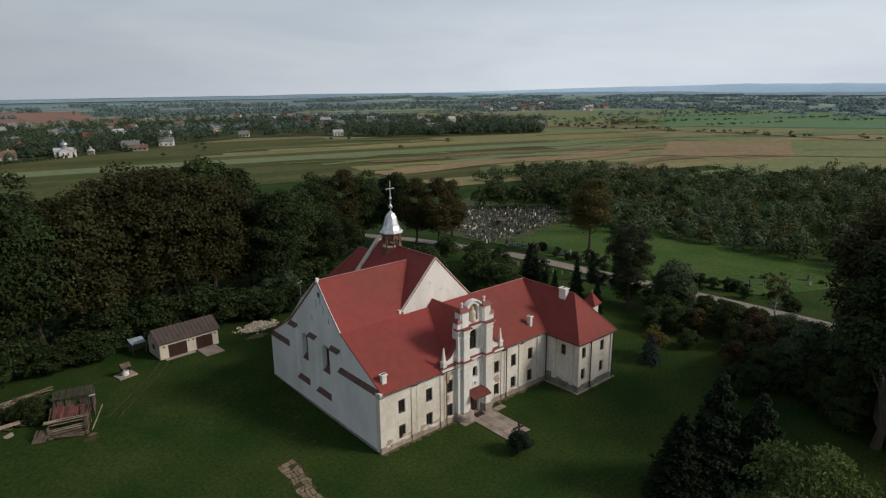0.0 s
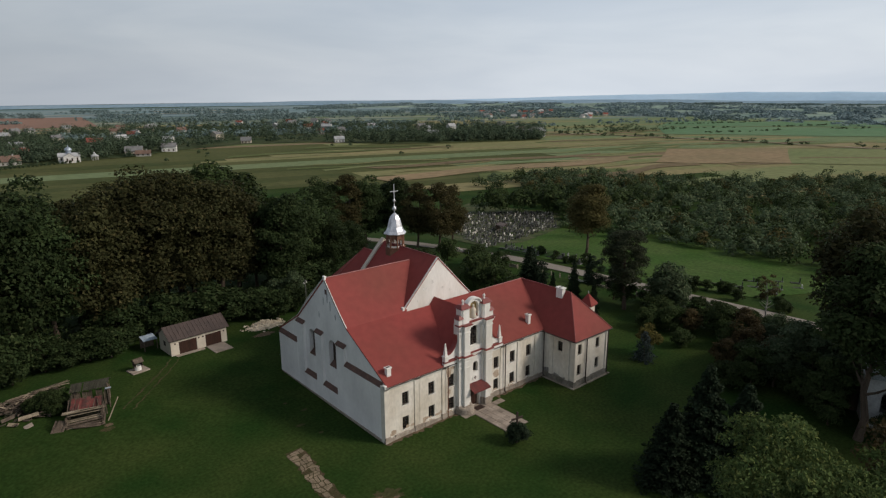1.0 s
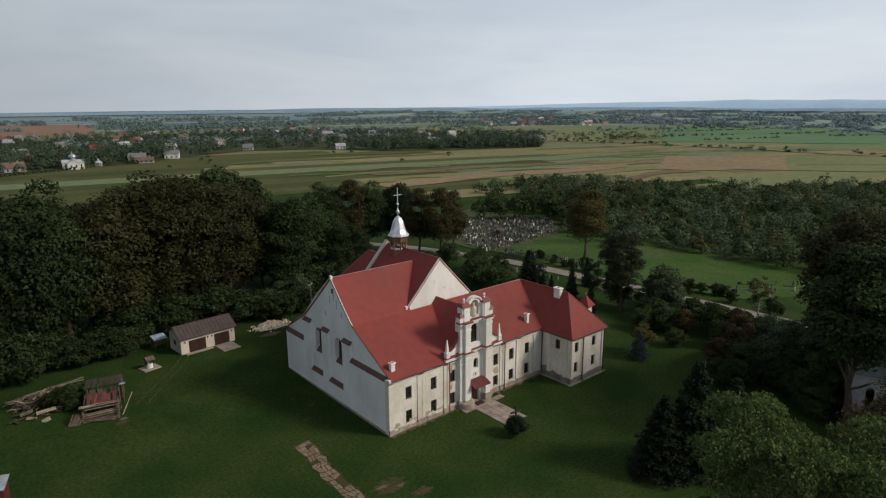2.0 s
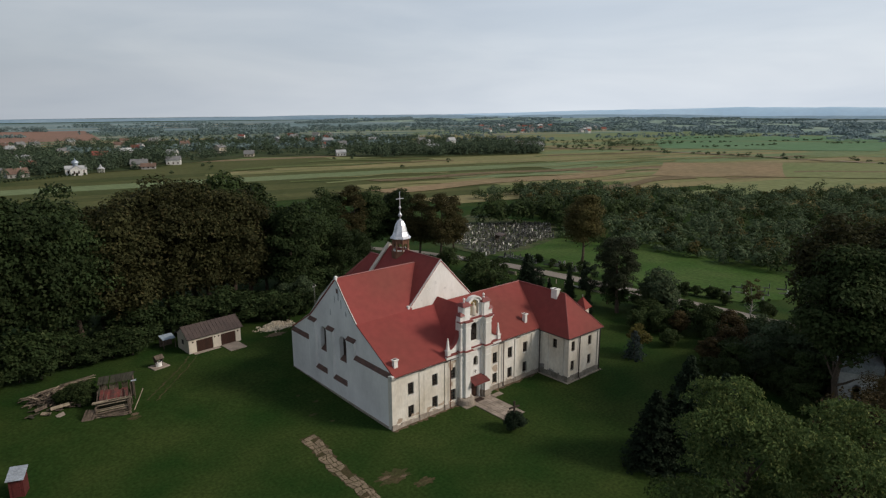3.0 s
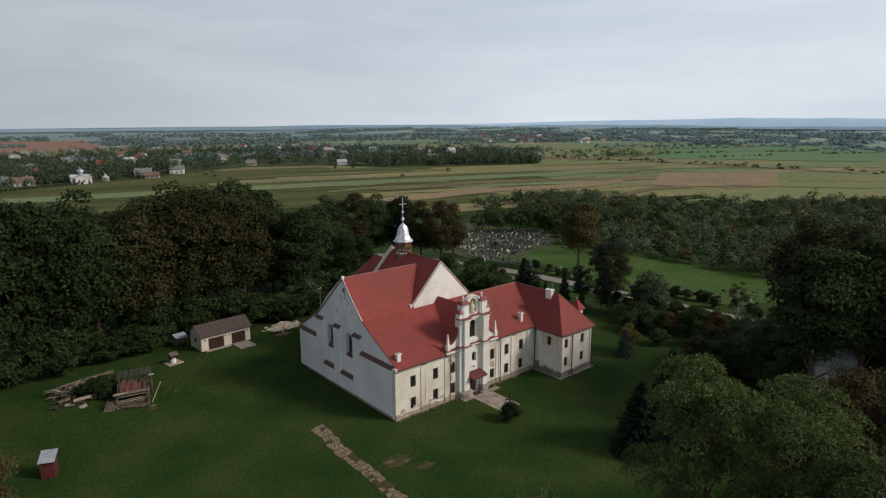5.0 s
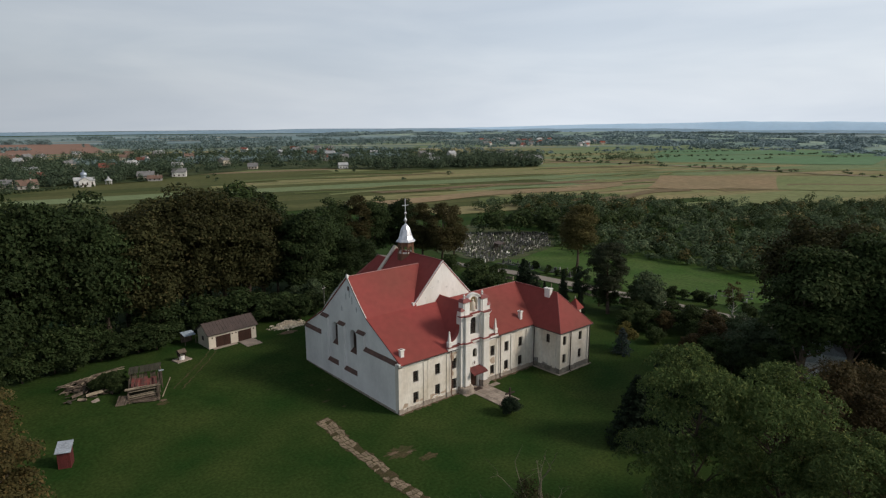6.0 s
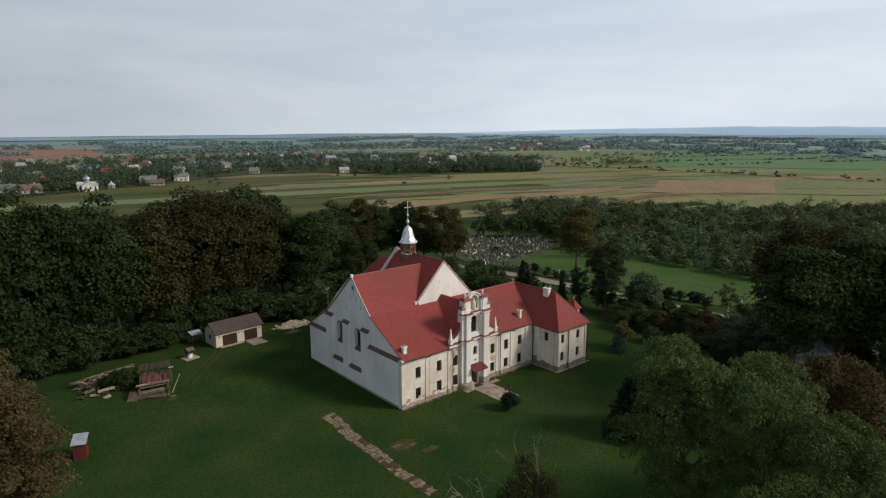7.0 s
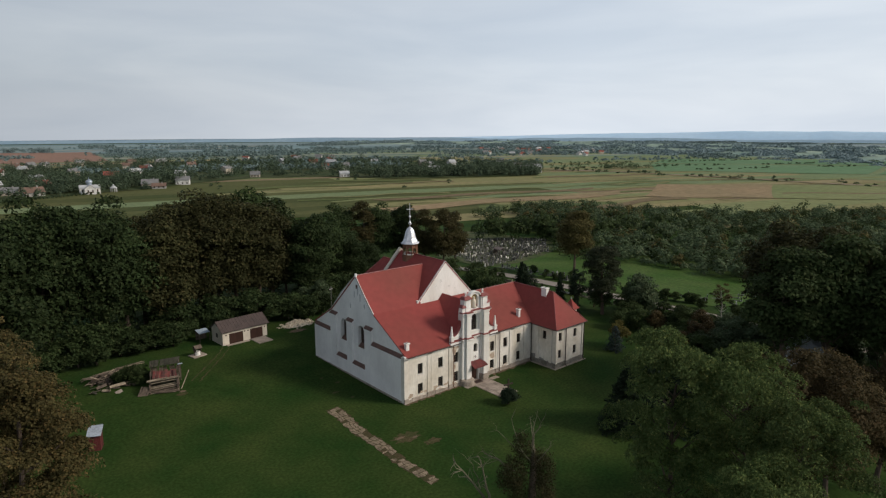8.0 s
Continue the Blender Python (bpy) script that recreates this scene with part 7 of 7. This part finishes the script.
far_clumps("woodland", rim, LEAF_GREEN, "dark trees behind the cemetery", "woodland", 380, 0.75, 4)

FRONT = [(-60, 398), (9, 430), (43, 447), (91, 456), (135, 490), (205, 517), (266, 489), (308, 418), (374, 391), (427, 367), (452, 366)]
DEPTH = [320, 380, 430, 480, 480, 440, 420, 380, 300, 190, 90]
def village_spot(rng, near=0.0):
    i = rng.randrange(len(FRONT) - 1)
    f = rng.random()
    ax, ay = FRONT[i]
    bx, by = FRONT[i + 1]
    x, y = ax + (bx - ax) * f, ay + (by - ay) * f
    n = math.hypot(x, y)
    d = (DEPTH[i] + (DEPTH[i + 1] - DEPTH[i]) * f) * rng.uniform(near, 1)
    return x * (1 + d / n), y * (1 + d / n)


back = [(x * (1 + d / math.hypot(x, y)), y * (1 + d / math.hypot(x, y))) for (x, y), d in zip(FRONT, DEPTH)]
GARDENS = mat("village_gardens", (0.040, 0.060, 0.026), (0.075, 0.084, 0.042), 0.95, 0.02, 0.2, grain=0.3, spec=0.05)
patch("gardens", FRONT + back[::-1], GARDENS, "dark green gardens between the village houses", "ground", 0.55, 40)
vt = []
for k in range(1500):
    x, y = village_spot(wrng)
    big = wrng.random() ** 2
    vt.append((x, y, 5 + 9 * big + wrng.uniform(0, 2), 3.2 + 4.2 * big))
for k in range(170):
    f = wrng.random()
    x, y = 20 + 100 * f + wrng.uniform(-6, 6), 452 + 42 * f + wrng.uniform(2, 34)
    vt.append((x, y, wrng.uniform(6, 12), wrng.uniform(3.5, 6.0)))
for k in range(110):
    f = wrng.random()
    vt.append((300 + 130 * f + wrng.uniform(-8, 14), 440 - 62 * f + wrng.uniform(0, 26), wrng.uniform(7, 13), wrng.uniform(4, 7)))
VILLAGE_LEAF = leaf_mat("village_leaves", (0.036, 0.057, 0.037), (0.058, 0.081, 0.049), (0.076, 0.095, 0.056), 0.2)
far_clumps("village_trees", vt, VILLAGE_LEAF, "dark green trees between the village houses", "trees", 130, 1.05, 5)
# hedges and woods across the plain
hedge = []
for k in range(80):
    v0 = wrng.uniform(650, 2500)
    u0 = wrng.uniform(-500, 2600)
    n = wrng.randint(8, 34)
    thick = 1 if wrng.random() < 0.55 else wrng.randint(3, 6)
    for i in range(n):
        for j in range(thick):
            x, y = field_place(u0 + i * 11 + wrng.uniform(-4, 4), v0 + j * 14 + wrng.uniform(-4, 4))
            if math.hypot(x, y) > 620 and x > -200:
                hedge.append((x, y, wrng.uniform(5, 10), wrng.uniform(4, 8)))
low_hedge = []
for row, v0, gap in ((0, 455, 0.35), (1, 540, 0.25), (2, 660, 0.3)):
    for i in range(260):
        x, y = field_place(470 + i * 6 + wrng.uniform(-3, 3), v0 + 12 * math.sin(i * 0.05 + row) + wrng.uniform(-7, 7))
        if noise.noise((i * 0.09, row * 7.3, 0.5)) > gap - 0.45:
            low_hedge.append((x, y, wrng.uniform(1.3, 3.2), wrng.uniform(1.5, 3.2)))
for k in range(70):
    f = wrng.random()
    low_hedge.append((540 + 40 * f + wrng.uniform(-12, 25), 440 - 420 * f, wrng.uniform(1.5, 4.5), wrng.uniform(1.5, 3.5)))
for k in range(60):
    low_hedge.append((640 + wrng.gauss(0, 40), 400 + wrng.gauss(0, 28), wrng.uniform(4, 8), wrng.uniform(3, 5.5)))
for k in range(30):
    low_hedge.append((-22 + 2.6 * k, 412 + 1.05 * k, 1.8, 0.8))
for x, y in ((135, 420), (98, 395), (140, 452), (152, 470), (255, 440), (268, 430), (250, 330), (310, 345)):
    low_hedge.append((x, y, wrng.uniform(2.5, 4), wrng.uniform(1.6, 2.6)))
far_clumps("field_hedges", low_hedge, LEAF_WOOD, "green hedges and bushes between the fields", "hedge", 50, 1.0, 7)
# long dark woods on the plain
for xa, ya, xb, yb, deep in ((433, 1264, 565, 1029, 60), (127, 1684, 210, 1581, 90), (300, 1527, 395, 1359, 60), (700, 1300, 950, 1100, 80), (1000, 1350, 1300, 1050, 90), (500, 1700, 760, 1500, 80)):
    for k in range(int(math.hypot(xb - xa, yb - ya) * deep / 230)):
        f, q = wrng.random(), wrng.random()
        n = math.hypot(xa, ya)
        hedge.append((xa + (xb - xa) * f + xa / n * deep * q, ya + (yb - ya) * f + ya / n * deep * q, wrng.uniform(9, 14), wrng.uniform(6, 9)))
# Leaf colours of these far woods have pale blue haze mixed in.
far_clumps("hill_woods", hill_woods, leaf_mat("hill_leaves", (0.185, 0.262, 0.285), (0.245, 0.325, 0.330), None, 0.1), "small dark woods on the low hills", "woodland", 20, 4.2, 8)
HAZED_LEAF = leaf_mat("distant_leaves", (0.105, 0.152, 0.155), (0.142, 0.192, 0.184), None, 0.1)
far_clumps("hedgerows", hedge, HAZED_LEAF, "hedgerows and small woods across the plain", "trees", 36, 2.6, 6)

# houses
HW = [mat("house_white", (0.66, 0.65, 0.62), None, 0.9, 0.2, 1), mat("house_cream", (0.52, 0.46, 0.37), None, 0.9, 0.2, 1), mat("house_grey", (0.36, 0.35, 0.33), None, 0.9, 0.2, 1)]
HR = [mat("grey_tiles", (0.20, 0.20, 0.20), None, 0.8, 0.3, 2), mat("red_tiles", (0.24, 0.075, 0.055), None, 0.8, 0.3, 2), mat("pale_sheet", (0.45, 0.46, 0.47), None, 0.6, 0.3, 2), mat("brown_tiles", (0.17, 0.11, 0.085), None, 0.8, 0.3, 2)]


def house(x, y, long, deep, high, pitch, turn, w, r, label):
    h = thing("house", label, "house", "village houses", at=pose(x, y, land(x, y), 0, 0, turn))
    part("wall", plate([(-deep / 2, -0.5), (deep / 2, -0.5), (deep / 2, high), (0, high + pitch), (-deep / 2, high)], [], long, lambda u, v, d: Vector((d - long / 2, u, v))), HW[w], h)
    bm = bmesh.new()
    for s in (-1, 1):
        slab(bm, [(-long / 2 - 0.5, 0, high + pitch + 0.15), (long / 2 + 0.5, 0, high + pitch + 0.15), (long / 2 + 0.5, s * (deep / 2 + 0.6), high - 0.25), (-long / 2 - 0.5, s * (deep / 2 + 0.6), high - 0.25)], 0.15)
    rf = part("roof", bm, HR[r], h)
    part("chimney", boxes((long * 0.2, long * 0.2 + 0.7, -0.6, 0.1, high + pitch * 0.6, high + pitch + 1.0)), HW[2], rf)
    for s in (-1, 1):
        for k in range(3):
            xx = -long / 2 + long * (k + 0.5) / 3
            part("window", boxes((xx - 0.55, xx + 0.55, s * deep / 2 - 0.03, s * deep / 2 + 0.03, 1.0, 2.3)), WIN_FRAME, h)


names = (("white", "cream", "grey"), ("grey", "red", "pale sheet", "brown"))
for x, y, l, d, h, p, turn, w, r in ((129, 487, 11, 8, 4.6, 2.6, -25, 0, 0), (97, 468, 12, 8, 4.2, 3.2, -22, 1, 0), (101, 459, 10, 6, 2.4, 2.2, -22, 2, 3), (283, 474, 9, 7, 4, 2.2, -20, 0, 2), (214, 530, 9, 7, 3.2, 3, -30, 1, 0), (52, 486, 10, 8, 4, 3, -10, 0, 1), (90, 560, 12, 9, 7, 3, -15, 2, 1), (14, 452, 13, 8, 3.4, 3.4, 10, 2, 3), (2, 470, 12, 8, 3, 3.2, -20, 1, 0), (30, 520, 10, 8, 4, 3, 20, 1, 1)):
    house(x, y, l, d, h, p, turn, w, r, "%s walled village house with a %s roof" % (names[0][w], names[1][r]))
hr = random.Random(8)
for k in range(46):
    x, y = village_spot(hr, 0.2)
    w, r = hr.choices((0, 1, 2), (6, 3, 1))[0], hr.choices((0, 1, 2, 3), (5, 2, 4, 2))[0]
    house(x, y, hr.uniform(8, 12), hr.uniform(7, 9), hr.uniform(4.5, 7.0), hr.uniform(2.5, 4), hr.uniform(-50, 30), w, r, "%s walled village house with a %s roof" % (names[0][w], names[1][r]))
# far hamlet
for k in range(46):
    a = radians(hr.uniform(34, 46))
    d = hr.uniform(1150, 1800)
    w, r = hr.choices((0, 1, 2), (6, 3, 1))[0], hr.choices((0, 1, 2, 3), (3, 5, 3, 2))[0]
    house(d * math.cos(a), d * math.sin(a), hr.uniform(8, 12), 7, hr.uniform(3, 5), 3, hr.uniform(-50, 30), w, r, "%s walled village house with a %s roof" % (names[0][w], names[1][r]))

# village church with a silver dome
vc = thing("village_church", "white village church with a silver blue dome", "church", at=pose(49, 447, land(49, 447), 0, 0, -8) @ Matrix.Diagonal((0.74, 0.74, 0.70, 1)))
part("nave", plate([(-5, -0.5), (5, -0.5), (5, 6.5), (0, 10.0), (-5, 6.5)], [], 9, lambda u, v, d: Vector((u, d - 9, v))), HW[0], vc)
part("transept", plate([(-4, -0.5), (4, -0.5), (4, 6.5), (0, 9.5), (-4, 6.5)], [], 18, lambda u, v, d: Vector((d - 9, u + 1, v))), HW[0], vc)
bm = bmesh.new()
for s in (-1, 1):
    slab(bm, [(0, -9.4, 10.2), (0, 5, 10.2), (s * 5.6, 5, 6.3), (s * 5.6, -9.4, 6.3)], 0.15)
    slab(bm, [(-9.4, 1, 9.7), (9.4, 1, 9.7), (9.4, 1 + s * 4.6, 6.3), (-9.4, 1 + s * 4.6, 6.3)], 0.15)
part("roof", bm, HR[2], vc)
bm = bmesh.new()
lathe(bm, [(2.3, 8.5), (2.3, 11.5), (2.9, 11.6), (3.1, 12.6), (2.7, 13.8), (1.5, 14.8), (0.4, 15.5), (0.15, 17.5)], 14, (0, 1))
part("dome", bm, mat("silver_dome", (0.42, 0.48, 0.56), None, 0.35, 0.5, 3, metal=0.5), vc)
for x in (-6.5, -2, 2, 6.5):
    part("window", boxes((x - 0.6, x + 0.6, -9.05 if abs(x) < 4 else -3.05, -8.95 if abs(x) < 4 else -2.95, 2, 5)), WIN_FRAME, vc)
part("door", boxes((-1.1, 1.1, -9.06, -8.96, 0, 3)), DOOR_WOOD, vc)
utility_pole(14.7, 46.0, 6.9, 30, "grey concrete utility pole behind the church")

pav = thing("pavilion", "small white pavilion with a pale green roof beside the village church", "pavilion", at=pose(66, 452, land(66, 452)))
bm = bmesh.new()
lathe(bm, [(2.9, 3.0), (2.9, 3.15), (0.9, 4.6), (0.7, 5.4), (0.1, 6.2)], 8)
part("roof", bm, HR[2], pav)
for k in range(8):
    a = math.pi * k / 4
    part("post", boxes((2.2 * math.cos(a) - 0.12, 2.2 * math.cos(a) + 0.12, 2.2 * math.sin(a) - 0.12, 2.2 * math.sin(a) + 0.12, -0.3, 3.0)), HW[0], pav)

# broken pale fence along the road and a dark shelter among the graves
fence = thing("roadside_fence", "low broken pale concrete fence along the road", "fence", at=pose(0, 0, 0))
fr = random.Random(14)
line = [(74.0, 72.5), (68.9, 47.6), (71.5, 24.0), (72.2, 2.4), (64.2, -11.9)]
for (xa, ya), (xb, yb) in zip(line, line[1:]):
    n = int(math.hypot(xb - xa, yb - ya) / 2.2)
    for k in range(n):
        x, y = xa + (xb - xa) * k / n, ya + (yb - ya) * k / n
        a = math.degrees(math.atan2(yb - ya, xb - xa))
        p = part("post", boxes((-0.08, 0.08, -0.08, 0.08, -0.3, 1.0)), PAVING, fence)
        p.matrix_local = pose(x, y, land(x, y), fr.uniform(-4, 4), fr.uniform(-4, 4), a)
        if fr.random() < 0.55:
            p = part("panel", boxes((0.1, 2.1, -0.04, 0.04, 0.12, fr.choice((0.5, 0.85, 0.85)))), STUCCO if fr.random() < 0.4 else PAVING, fence)
            p.matrix_local = pose(x, y, land(x, y), fr.uniform(-5, 5), 0, a)
shelter = thing("cemetery_shelter", "small dark open shelter among the graves", "shelter", at=at_ground(106, 84, 25))
bm = bmesh.new()
slab(bm, [(-2.2, -1.3, 2.2), (2.2, -1.3, 2.2), (2.2, 1.3, 2.6), (-2.2, 1.3, 2.6)], 0.1)
part("roof", bm, GARAGE_ROOF, shelter)
for x in (-2, 2):
    for y in (-1.1, 1.1):
        part("post", boxes((x - 0.08, x + 0.08, y - 0.08, y + 0.08, -0.3, 2.2)), OLD_WOOD, shelter)
part("back_wall", boxes((-2, 2, 1.1, 1.18, -0.2, 2.3)), OLD_WOOD, shelter)
for k in range(16):
    put(bush, 5, fr.uniform(90, 116), fr.uniform(-8, 8), fr.uniform(0.5, 1.0), 1.5)
for k in range(30):
    y = -14 + 66 * fr.random()
    put(bush, 5, 86.5 + fr.uniform(-1.5, 4.5) - (3 if y > 30 else 0), y, fr.uniform(1.2, 3.0))
